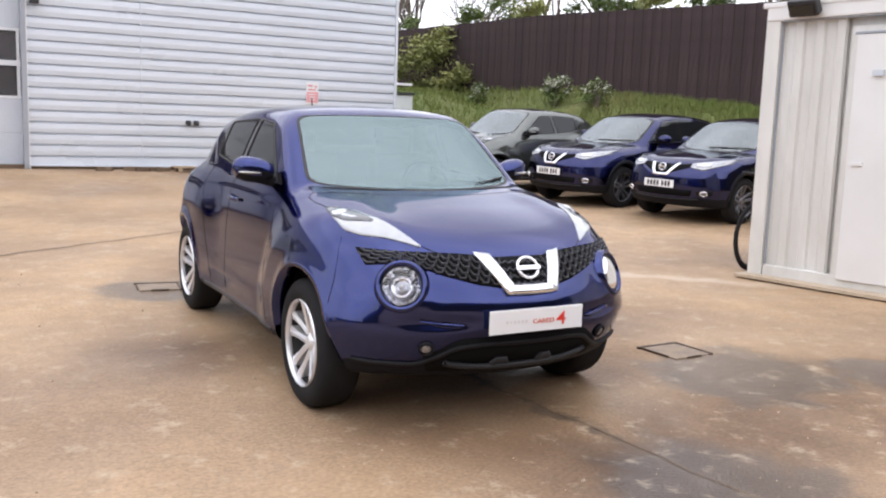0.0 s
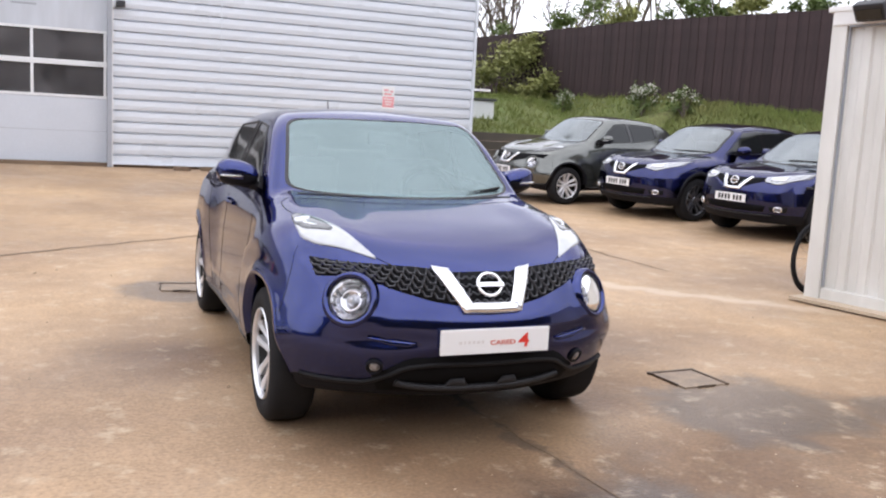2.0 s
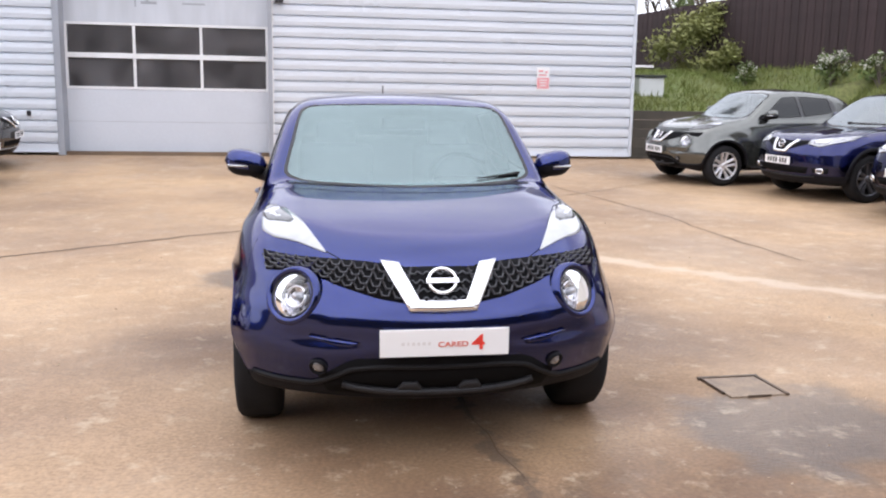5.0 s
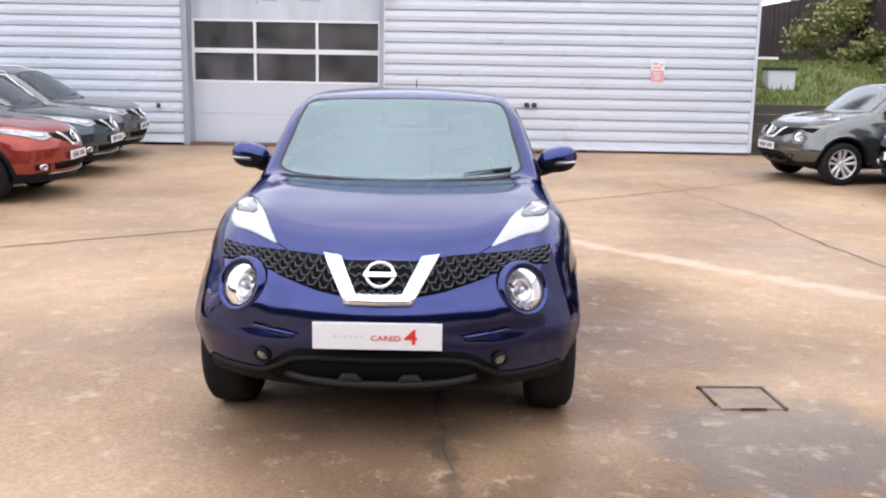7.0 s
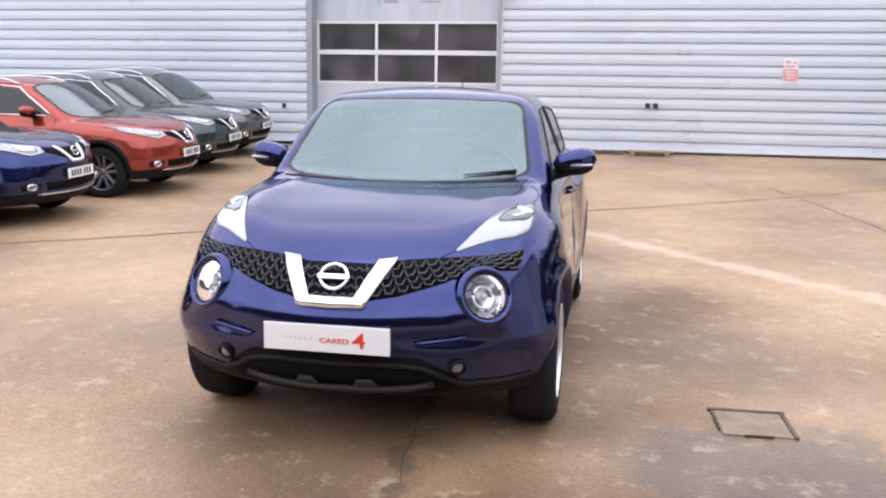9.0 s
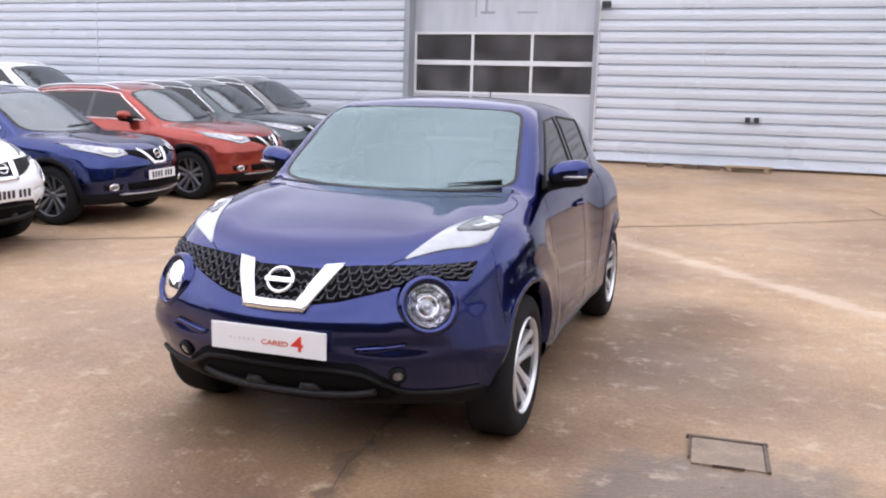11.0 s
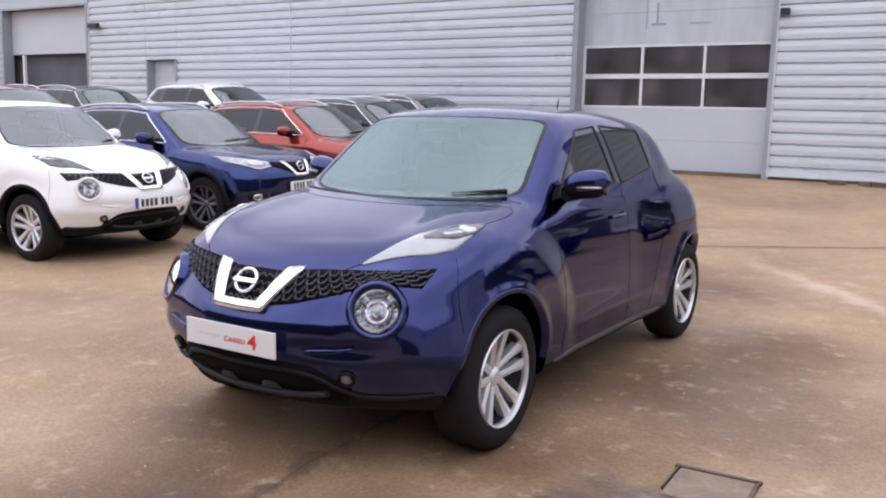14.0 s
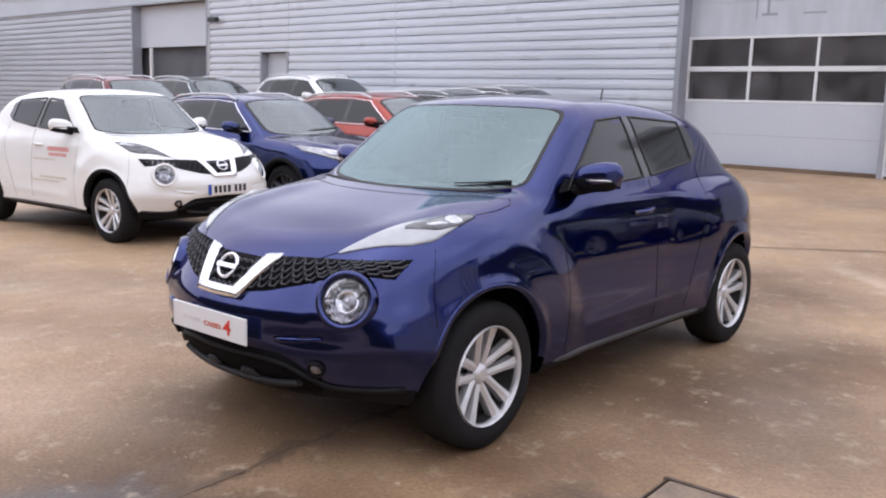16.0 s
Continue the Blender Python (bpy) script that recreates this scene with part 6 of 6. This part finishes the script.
sectional_door("door_1", -5.20, -1.245, 0.44, 4.72, "grey sectional workshop door with two rows of panes")
sectional_door("door_2", -25.74, -21.21, 0.44, 4.50, "half-raised grey workshop door, dark inside", panes=False)
# sheet close behind the door, its dark colour stands for the shaded interior
tagged(box_part("wall_bay_back", (-23.5, 15.05, 2.2), (6.5, 0.1, 3.6), M["bay"]), "dark sheet painted as the shaded depth of the workshop", "wall", kind="structure")
root = tagged(new("door_3"), "grey steel side door set in a recess", "door", kind="structure")
box_part("door_leaf", (-17.96, WY + 0.26, 1.63), (1.16, 0.05, 2.38), M["door_panel"], root)
for x in (-18.58, -17.34):
    box_part("door_frame", (x, WY + 0.13, 1.63), (0.07, 0.30, 2.40), M["jamb"], root)
box_part("door_handle", (-17.50, WY + 0.22, 1.45), (0.12, 0.03, 0.03), M["satin"], root)

# things fixed to the wall
root = tagged(new("warning_sign"), "small faded red and white warning sign on the cladding", "sign")
box_part("sign_plate", (4.19, WY - 0.012, 2.06), (0.27, 0.008, 0.46), M["white_frame"], root, "white plate")
box_part("sign_panel", (4.19, WY - 0.018, 1.97), (0.25, 0.004, 0.22), M["sign_red"], root, "red panel")
for k in range(3):
    box_part("sign_bar", (4.19, WY - 0.0215, 2.03 - k * 0.055), (0.18 - 0.03 * k, 0.003, 0.018), M["white_frame"], root, "white bar")
for k, (x, z, w) in enumerate(((4.14, 2.21, 0.10), (4.26, 2.19, 0.06), (4.18, 2.13, 0.16))):
    box_part("sign_mark", (x, WY - 0.018, z), (w, 0.004, 0.035), M["sign_red"], root, "red mark")
root = tagged(new("outdoor_socket"), "pair of small dark outdoor sockets on the cladding", "socket")
for x in (1.63, 1.78):
    box_part("socket_box", (x, WY - 0.03, 1.36), (0.09, 0.07, 0.09), M["dark_metal"], root, bevel=0.01)
    box_part("socket_cap", (x + 0.01, WY - 0.075, 1.34), (0.07, 0.03, 0.07), M["dark_metal"], root, bevel=0.01)
root = tagged(new("wall_floodlight"), "small dark floodlight beside the workshop door", "lamp")
box_part("lamp_head", (-1.08, WY - 0.13, 3.44), (0.16, 0.12, 0.12), M["dark_metal"], root, bevel=0.015)
box_part("lamp_bracket", (-1.08, WY - 0.04, 3.46), (0.04, 0.10, 0.04), M["dark_metal"], root)
root = tagged(new("wall_floodlight"), "small dark floodlight beside the half-raised door", "lamp")
box_part("lamp_head", (-20.8, WY - 0.13, 3.86), (0.40, 0.14, 0.14), M["dark_metal"], root, bevel=0.015)
box_part("lamp_bracket", (-20.8, WY - 0.04, 3.86), (0.05, 0.10, 0.05), M["dark_metal"], root)
root = tagged(new("small_vent"), "tiny dark vent on the cladding", "vent")
box_part("vent_cap", (-5.75, WY - 0.02, 1.22), (0.07, 0.04, 0.09), M["dark_metal"], root, bevel=0.008)
root = tagged(new("timber_step"), "low pale timber step against the wall", "step")
for k in range(3):
    box_part("plank", (1.70, 14.28 - k * 0.11, height(1.7, 14.2) + 0.085), (0.86, 0.10, 0.03), M["timber"], root, bevel=0.004)
for x in (1.38, 2.02):
    box_part("bearer", (x, 14.17, height(1.7, 14.2) + 0.034), (0.08, 0.32, 0.072), M["timber"], root)
root = tagged(new("brick_pile"), "low heap of dark rubble by the wall", "rubble")
rng = random.Random(9)
for k in range(9):
    x = 0.55 + rng.uniform(-0.7, 0.7)
    box_part("rubble_piece", (x, 14.28 + rng.uniform(-0.08, 0.08), height(x, 14.3) + 0.025), (0.22, 0.1, 0.09), M["joint"], root, rz=rng.uniform(-40, 40))

# plain unseen walls added behind the camera: close the yard, darken car reflections
tagged(box_part("wall_south", (-4, -17.0, 4.0), (70, 0.3, 8.4), M["sleeper"]), "plain unseen wall added to darken reflections", "wall", kind="structure")
tagged(box_part("wall_far_east", (19.0, -7.5, 4.0), (0.3, 19, 8.4), M["sleeper"]), "plain unseen wall added to darken reflections", "wall", kind="structure")
tagged(box_part("wall_far_west", (-44.0, -5.0, 2.2), (0.3, 38, 5.0), M["sleeper"]), "plain unseen wall added to darken reflections", "wall", kind="structure")

# ---------------------------------------------------------------- the site cabin
root = tagged(new("site_cabin"), "off-white ribbed steel site cabin, worn at the foot", "cabin")
CA = 11.0  # turn of the right-hand row
root.matrix_basis = pose(4.54, 2.86, 0.08, 0, 0, CA)
CH, CL, CD = 2.58, 6.0, 2.45
vs, k = [], 0
ycoords = [-0.16]
while ycoords[-1] > -CL + 0.3:
    y0 = ycoords[-1]
    ycoords += [y0 - 0.015, y0 - 0.10, y0 - 0.125, y0 - 0.20]
xoff = [0.026 if i % 4 in (1, 2) else 0.0 for i in range(len(ycoords))]
wall_cols = [(y, x) for y, x in zip(ycoords, xoff) if not -1.90 < y < -0.83]
for tag, sel in (("ribbed_wall", [c for c in wall_cols if c[0] > -0.9]), ("ribbed_wall", [c for c in wall_cols if c[0] < -1.8])):
    vs = [(0.03 + x, y, z) for y, x in sel for z in (0.10, CH - 0.12)]
    mesh_part(tag, vs, grid_faces(len(sel), 2), M["cabin"], root, smooth=False)
box_part("cabin_body", (CD / 2 + 0.06, -CL / 2, CH / 2), (CD - 0.06, CL - 0.06, CH - 0.10), M["cabin"], root)
for y in (-0.07, -CL + 0.07):
    for x in (0.06, CD - 0.06):
        box_part("corner_post", (x, y, CH / 2), (0.15, 0.15, CH), M["cabin"], root, "pale steel corner post", 0.012)
box_part("base_rail", (0.05, -CL / 2, 0.06), (0.10, CL - 0.30, 0.12), M["cabin"], root, "scuffed base rail", 0.008)
box_part("roof_rail", (0.04, -CL / 2, CH - 0.05), (0.14, CL - 0.02, 0.13), M["cabin_door"], root, "pale roof rail", 0.012)
box_part("roof_sheet", (CD / 2, -CL / 2, CH + 0.03), (CD + 0.08, CL + 0.08, 0.05), M["cabin_door"], root, "pale roof sheet", 0.01)
# solid dark strip paints the shade of the gutter gap below the rail
box_part("rail_gap", (0.022, -CL / 2, CH - 0.122), (0.07, CL - 0.32, 0.014), M["jamb"], root, "dark strip painting the shade in the gap under the roof rail")
box_part("post_gap", (0.026, -0.158, CH / 2), (0.03, 0.014, CH - 0.26), M["jamb"], root, "dark sealant line at the corner post")
box_part("door_frame", (0.030, -1.37, 1.20), (0.055, 1.06, 2.34), M["cabin"], root, "steel door frame")
door = box_part("cabin_door", (0.000, -1.37, 1.19), (0.05, 0.94, 2.20), M["cabin_door"], root, "smooth off-white steel door", 0.006)
box_part("door_header", (-0.008, -1.37, 2.305), (0.04, 0.98, 0.018), M["jamb"], root, "dark drip strip")
box_part("lock_box", (-0.035, -1.12, 1.95), (0.03, 0.10, 0.05), M["satin"], door)
box_part("door_hasp", (-0.03, -1.00, 1.15), (0.03, 0.10, 0.03), M["cabin_door"], door)
box_part("apron_strip", (-0.06, -CL / 2, 0.005), (0.22, CL + 0.1, 0.03), M["concrete_pale"], root, "pale concrete footing")
fl = tagged(new("cabin_floodlight"), "dark floodlight under the cabin roof rail", "lamp")
fl.matrix_basis = pose(4.54, 2.86, 0.08, 0, 0, CA) @ pose(-0.11, -0.42, CH - 0.02, 0, -32, 0)
box_part("lamp_head", (0, 0, 0), (0.10, 0.28, 0.16), M["dark_metal"], fl, bevel=0.02)
box_part("lamp_glass", (-0.053, 0, -0.01), (0.006, 0.23, 0.09), M["side_glass"], fl)
box_part("lamp_bracket", (0.09, 0, 0.03), (0.06, 0.08, 0.06), M["dark_metal"], fl)

# bicycle leaning behind the cabin
bike = tagged(new("bicycle"), "black bicycle leaning behind the site cabin", "bicycle")
bike.matrix_basis = pose(4.79, 3.12, height(4.8, 3.1), 0, 0, 12)
for x in (0.10, 1.14):
    ring = [(x + 0.335 * math.cos(a), 0, 0.345 + 0.335 * math.sin(a)) for a in np.linspace(0, math.tau, 41)[:-1]]
    wh = tube_part("wheel", ring, 0.022, M["rubber"], bike, "black tyre", 8, True)
    ring = [(x + 0.305 * math.cos(a), 0, 0.345 + 0.305 * math.sin(a)) for a in np.linspace(0, math.tau, 41)[:-1]]
    tube_part("rim", ring, 0.010, M["dark_metal"], wh, "", 6, True)
    for k in range(14):
        a = k * math.tau / 14
        tube_part("spoke", [(x, 0, 0.345), (x + 0.3 * math.cos(a), 0, 0.345 + 0.3 * math.sin(a))], 0.0015, M["satin"], wh, "", 3)
P_ = {"rear": (1.14, 0, 0.345), "bb": (0.70, 0, 0.30), "seat": (0.84, 0, 0.78), "head": (0.27, 0, 0.80), "crown": (0.22, 0, 0.66), "front": (0.10, 0, 0.345), "bar": (0.29, 0, 0.98)}
for a, b in (("rear", "bb"), ("rear", "seat"), ("bb", "seat"), ("seat", "head"), ("bb", "crown"), ("head", "crown"), ("crown", "front"), ("head", "bar")):
    tube_part("frame_tube", [P_[a], P_[b]], 0.015, M["dark_metal"], bike, "", 8)
tube_part("handlebar", [(0.27, -0.28, 1.0), (0.29, 0, 0.99), (0.27, 0.28, 1.0)], 0.012, M["dark_metal"], bike, "", 8)
box_part("saddle", (0.88, 0, 0.83), (0.26, 0.13, 0.05), M["seal"], bike, "black saddle", 0.02)

# ---------------------------------------------------------------- bank, retaining wall, fence
FX, FY, DX, DY = 12.2, 15.4, -0.19, 0.98


def fence_x(y):
    return FX + (y - FY) * DX / DY


def bank_height(x, y):
    """Grass slope from the timber wall up to the fence."""
    d = min((y - 14.75) if x < 10.2 else 9.0, 9.0)
    e = (x - (fence_x(y) - 1.75)) / 1.6
    if y > 14.75:
        e = max(e, min((y - 14.75) / 5.5, 1.0) * 0.85 if x < 10.6 else e)
    e = min(max(e, 0.0), 1.0)
    lowtop = 1.42 if y > 10 else 1.15
    crest = 2.0 + 0.55 * min(max((y - 10) / 6, 0), 1)
    return lowtop + (crest - lowtop) * (e * e * (3 - 2 * e)) + 0.05 * noise.noise(Vector((x * 1.3, y * 1.3, 0)))


vs, cols = [], []
ys = np.arange(2.0, 40.0, 0.35)
nx = 16
for y in ys:
    x0 = 6.12 if y > 14.75 else fence_x(y) - 1.75
    x1 = fence_x(y) + 6
    for k in range(nx):
        x = x0 + (x1 - x0) * k / (nx - 1)
        vs.append((x, y, bank_height(x, y)))
tagged(mesh_part("grass_bank", vs, grid_faces(len(ys), nx, flip=True), M["soil"]), "rough grass bank above the parked cars", "bank", kind="structure")
wall = tagged(new("retaining_wall"), "dark timber sleeper wall holding the bank", "retaining wall", kind="structure")
sleeper_me = None
for a, b in (((6.14, 14.72), (10.55, 14.72)), ((10.58, 14.72), (13.0, 2.2))):
    ln = math.dist(a, b)
    n = round(ln / 2.2)
    ang = math.degrees(math.atan2(b[1] - a[1], b[0] - a[0]))
    for r in range(6):
        for k in range(n):
            t = (k + 0.5) / n
            x, y = a[0] + (b[0] - a[0]) * t, a[1] + (b[1] - a[1]) * t
            ob = box_part("sleeper", (0, 0, 0), (ln / n - 0.008, 0.12, 0.188), M["sleeper"], wall, bevel=0.006)
            ob.matrix_basis = pose(x, y, 0.30 + 0.095 + r * 0.192, 0, 0, ang)

fence = tagged(new("board_fence"), "tall dark brown close-boarded fence on the bank", "fence")
bm = bmesh.new()
box_into(bm, Matrix.Identity(4), 0.022, 0.156, 2.35, 0.003)
board_me = bpy.data.meshes.new("board")
bm.to_mesh(board_me)
bm.free()
board_me.materials.append(M["fence"])
rng = random.Random(3)
y, k = 3.0, 0
while y < 40:
    ob = new("board", board_me)
    ob.parent = fence
    zt_ = 3.28 + 0.0 * y if y < 12 else 3.36
    base_z = 3.10 + min(max((y - 8) / 9, 0), 1) * 0.30
    ob.matrix_basis = pose(fence_x(y) + (0.008 if k % 2 else -0.006), y, base_z + rng.uniform(-0.012, 0.012), rng.uniform(-0.4, 0.4), 0, 10.97 + rng.uniform(-0.6, 0.6))
    y += 0.137
    k += 1
for z in (2.55, 3.15, 3.85):
    tube_part("fence_rail", [(fence_x(3) + 0.05, 3, z), (fence_x(40) + 0.05, 40, z + 0.15)], 0.035, M["fence"], fence, "", 4)
root = tagged(new("meter_cabinet"), "pale metal cabinet at the corner of the bank", "cabinet")
root.matrix_basis = pose(7.60, 17.2, bank_height(7.60, 17.2) - 0.06, 0, 0, 0)
box_part("cabinet_body", (0, 0.18, 0.25), (0.62, 0.35, 0.50), M["cabin_door"], root, bevel=0.015)
box_part("cabinet_lid", (0, 0.16, 0.53), (0.70, 0.42, 0.06), M["trim_grey"], root, "dark lid", 0.01)
box_part("cabinet_door", (0, 0.0, 0.26), (0.55, 0.012, 0.42), M["white_frame"], root, "pale door", 0.004)
root = tagged(new("gutter_bracket"), "short pale bracket sticking out from the wall corner", "bracket")
box_part("bracket_bar", (6.36, WY + 0.15, 2.36), (0.46, 0.06, 0.05), M["white_frame"], root, bevel=0.008)


def leaf_cloud(n, seed, shape, size):
    """Many small leaf quads scattered by shape(rng) -> point."""
    r = random.Random(seed)
    vs, fs = [], []
    for _ in range(n):
        p = Vector(shape(r))
        a = Euler((r.uniform(-1.2, 1.2), r.uniform(-1.2, 1.2), r.uniform(0, 6.3))).to_matrix()
        s = size * r.uniform(0.6, 1.4)
        b = len(vs)
        vs += [p + a @ Vector(q) for q in ((-s * 0.45, 0, 0), (0, -s * 0.9, s * 0.1), (s * 0.45, 0, 0), (0, s * 0.9, s * 0.1))]
        fs.append((b, b + 1, b + 2, b + 3))
    return vs, fs


def clumped(centres, spread):
    def f(r):
        c = r.choice(centres)
        return (c[0] + r.gauss(0, spread * c[3]), c[1] + r.gauss(0, spread * c[3]), c[2] + r.gauss(0, spread * c[3] * 0.8))
    return f


def branches(base_pt, hgt, seed, depth=4, spread=0.5, r0=0.08):
    """A forked skeleton of tapered limbs."""
    r = random.Random(seed)
    vs, fs, tips = [], [], []

    def grow(p, d, length, rad, level):
        q = p + d * length
        mid = (p + q) / 2 + Vector((r.uniform(-1, 1), r.uniform(-1, 1), 0)) * length * 0.06
        tv, tf = tube([p, mid, q], (rad, rad * 0.85, rad * 0.65), 5 if level < 2 else 3)
        b = len(vs)
        vs.extend(tv)
        fs.extend(tuple(k + b for k in f) for f in tf)
        if level >= depth:
            tips.append(q)
            return
        for _ in range(3 if level else 4):
            nd = (d + Vector((r.uniform(-1, 1), r.uniform(-1, 1), r.uniform(-0.2, 0.6))) * spread).normalized()
            grow(p + (q - p) * r.uniform(0.6, 1.0), nd, length * r.uniform(0.58, 0.8), rad * 0.55, level + 1)

    grow(Vector(base_pt), Vector((r.uniform(-0.1, 0.1), r.uniform(-0.1, 0.1), 1)).normalized(), hgt * 0.36, r0, 0)
    return vs, fs, tips


def tree(x, y, z, hgt, seed, label, leaves=0, leaf_mat="leaf", size=0.06):
    root = tagged(new("tree"), label, "tree")
    root.matrix_basis = pose(x, y, z)
    vs, fs, tips = branches((0, 0, -0.2), hgt, seed, 5, 0.62, 0.05 + hgt * 0.012)
    mesh_part("trunk", vs, fs, M["bark"], root, "grey trunk and bare limbs")
    if leaves:
        cs = [(t.x, t.y, t.z, 1.0) for t in tips]
        mesh_part("crown", *leaf_cloud(leaves, seed, clumped(cs, 0.22), size), M[leaf_mat], root, "loose young leaves", smooth=False)


def shrub(name, x, y, z, rx, rz, seed, n, size, mat, label, blossom=0):
    root = tagged(new(name), label, "shrub")
    root.matrix_basis = pose(x, y, z)
    r = random.Random(seed)
    cs = []
    for _ in range(26):
        a, h = r.uniform(0, 6.3), r.uniform(0.1, 1.0)
        rad = rx * (1 - (2 * h - 0.9) ** 2 * 0.6) * r.uniform(0.3, 1.0)
        cs.append((rad * math.cos(a), rad * math.sin(a), rz * h, r.uniform(0.6, 1.3)))
    stems_v, stems_f = [], []
    for c in cs[::2]:
        tv, tf = tube([(0, 0, -0.1), (c[0] * 0.4, c[1] * 0.4, c[2] * 0.6), c[:3]], (0.018, 0.012, 0.005), 4)
        stems_f += [tuple(k + len(stems_v) for k in f) for f in tf]
        stems_v += tv
    mesh_part("stem", stems_v, stems_f, M["bark"], root)
    mesh_part("foliage", *leaf_cloud(n, seed, clumped(cs, rx * 0.16), size), M[mat], root, "", smooth=False)
    if blossom:
        top = [c for c in cs if c[2] > rz * 0.45]
        mesh_part("blossom", *leaf_cloud(blossom, seed + 1, clumped(top, rx * 0.13), size * 0.8), M["blossom"], root, "white blossom", smooth=False)


shrub("bush", 10.75, 21.3, 2.05, 1.35, 2.15, 11, 7500, 0.075, "leaf", "yellow-green bush on the bank before the fence")
shrub("bush", 10.35, 20.4, 1.9, 0.55, 0.9, 12, 1500, 0.06, "leaf", "low yellow-green bush on the bank")
shrub("flowering_shrub", 11.30, 15.7, 2.15, 0.42, 0.72, 13, 700, 0.05, "leaf_dark", "straggly shrub with white blossom", 420)
shrub("flowering_shrub", 11.60, 14.35, 2.05, 0.40, 0.75, 14, 520, 0.05, "leaf_dark", "straggly shrub with white blossom", 150)
shrub("flowering_shrub", 10.75, 18.7, 2.1, 0.34, 0.55, 15, 500, 0.05, "leaf_dark", "straggly shrub with white blossom", 140)
for i, (dx, y, h, lv) in enumerate(((3.0, 34.0, 7.5, 0), (5.0, 30.5, 8.5, 0), (2.2, 28.0, 5.5, 0), (7.5, 33, 9.0, 0), (4.2, 25.5, 6.0, 250), (9.0, 27.5, 9.5, 300), (6.0, 21.0, 7.5, 0), (8.0, 16.0, 8.0, 300))):
    tree(fence_x(y) + dx, y, 2.2, h, 40 + i, "bare tree with young leaves behind the fence" if lv else "bare grey tree behind the fence", lv, "leaf")
for i, y in enumerate(np.arange(6.0, 27.0, 1.5)):
    hh = 3.40 + 0.35 * math.sin(i * 1.9)
    if 21.5 < y < 25.0:
        hh -= 0.5
    shrub("hedge", fence_x(y) + 1.75, y, 2.1, 0.95, hh, 70 + i, 3200, 0.075, "leaf_dark" if i % 3 else "leaf", "ragged green hedge rising over the fence")

# grass on the bank
rng = random.Random(8)
vs, fs = [], []
for _ in range(26000):
    y = rng.uniform(5, 27)
    x0 = 6.15 if y > 14.8 else fence_x(y) - 1.72
    x = rng.uniform(x0, fence_x(y) - 0.05)
    z = bank_height(x, y)
    h, a, w = rng.uniform(0.05, 0.19), rng.uniform(0, 6.3), rng.uniform(0.010, 0.022)
    lx, ly = rng.uniform(-0.1, 0.1), rng.uniform(-0.1, 0.1)
    b = len(vs)
    vs += [(x - w * math.cos(a), y - w * math.sin(a), z - 0.02), (x + w * math.cos(a), y + w * math.sin(a), z - 0.02), (x + lx, y + ly, z + h)]
    fs.append((b, b + 1, b + 2))
tagged(mesh_part("bank_grass", vs, fs, M["grass"], smooth=False), "long rough grass on the bank", "grass", kind="stuff")

# ---------------------------------------------------------------- the cars
star = build_compact("glossy dark blue compact crossover with a white show plate", M["ink_blue"], 1, "show")
set_on_ground(star, 0, 0, 0, COMPACT)
left = "cars in the row facing the yard"
car = build_compact("white compact crossover with red door lettering", M["white_paint"], 1, "blue", strip=True)
set_on_ground(car, -4.80, 3.54, 93.3, COMPACT, 1.045)["group"] = left
for label, mat, x, y, al in (("bright blue crossover with chrome window trim and dark alloys", "bright_blue", -4.95, 6.00, "alloy_dark"), ("copper red crossover with chrome window trim and dark alloys", "copper", -4.80, 8.45, "alloy_dark"), ("dark slate crossover with silver roof rails", "slate", -5.12, 10.65, "alloy"), ("graphite grey crossover parked next to the workshop wall", "graphite", -5.42, 12.80, "alloy")):
    car = build_family(label, M[mat], M[al])
    set_on_ground(car, x, y, 92.5, FAMILY)["group"] = left
back = "cars in the second row"
for label, mat, x, y in (("maroon crossover in the second row", "maroon", -12.4, 8.1), ("slate crossover with silver roof rails in the second row", "slate", -12.7, 10.35), ("white crossover with silver roof rails in the second row", "white_paint", -10.9, 12.6)):
    car = build_family(label, M[mat])
    set_on_ground(car, x, y, 90, FAMILY, 1.12 if mat == "white_paint" else 1.07)["group"] = back
right = "cars parked under the bank"
car = build_compact("grey compact crossover under the grass bank", M["olive"], 0, "plain")
set_on_ground(car, 5.22, 10.98, -82, COMPACT)["group"] = right
for label, x, y in (("navy blue crossover under the grass bank", 6.28, 8.84), ("navy blue crossover beside the site cabin", 6.72, 6.64)):
    car = build_family(label, M["navy"], M["alloy_dark"], False)
    set_on_ground(car, x, y, -79, FAMILY)["group"] = right
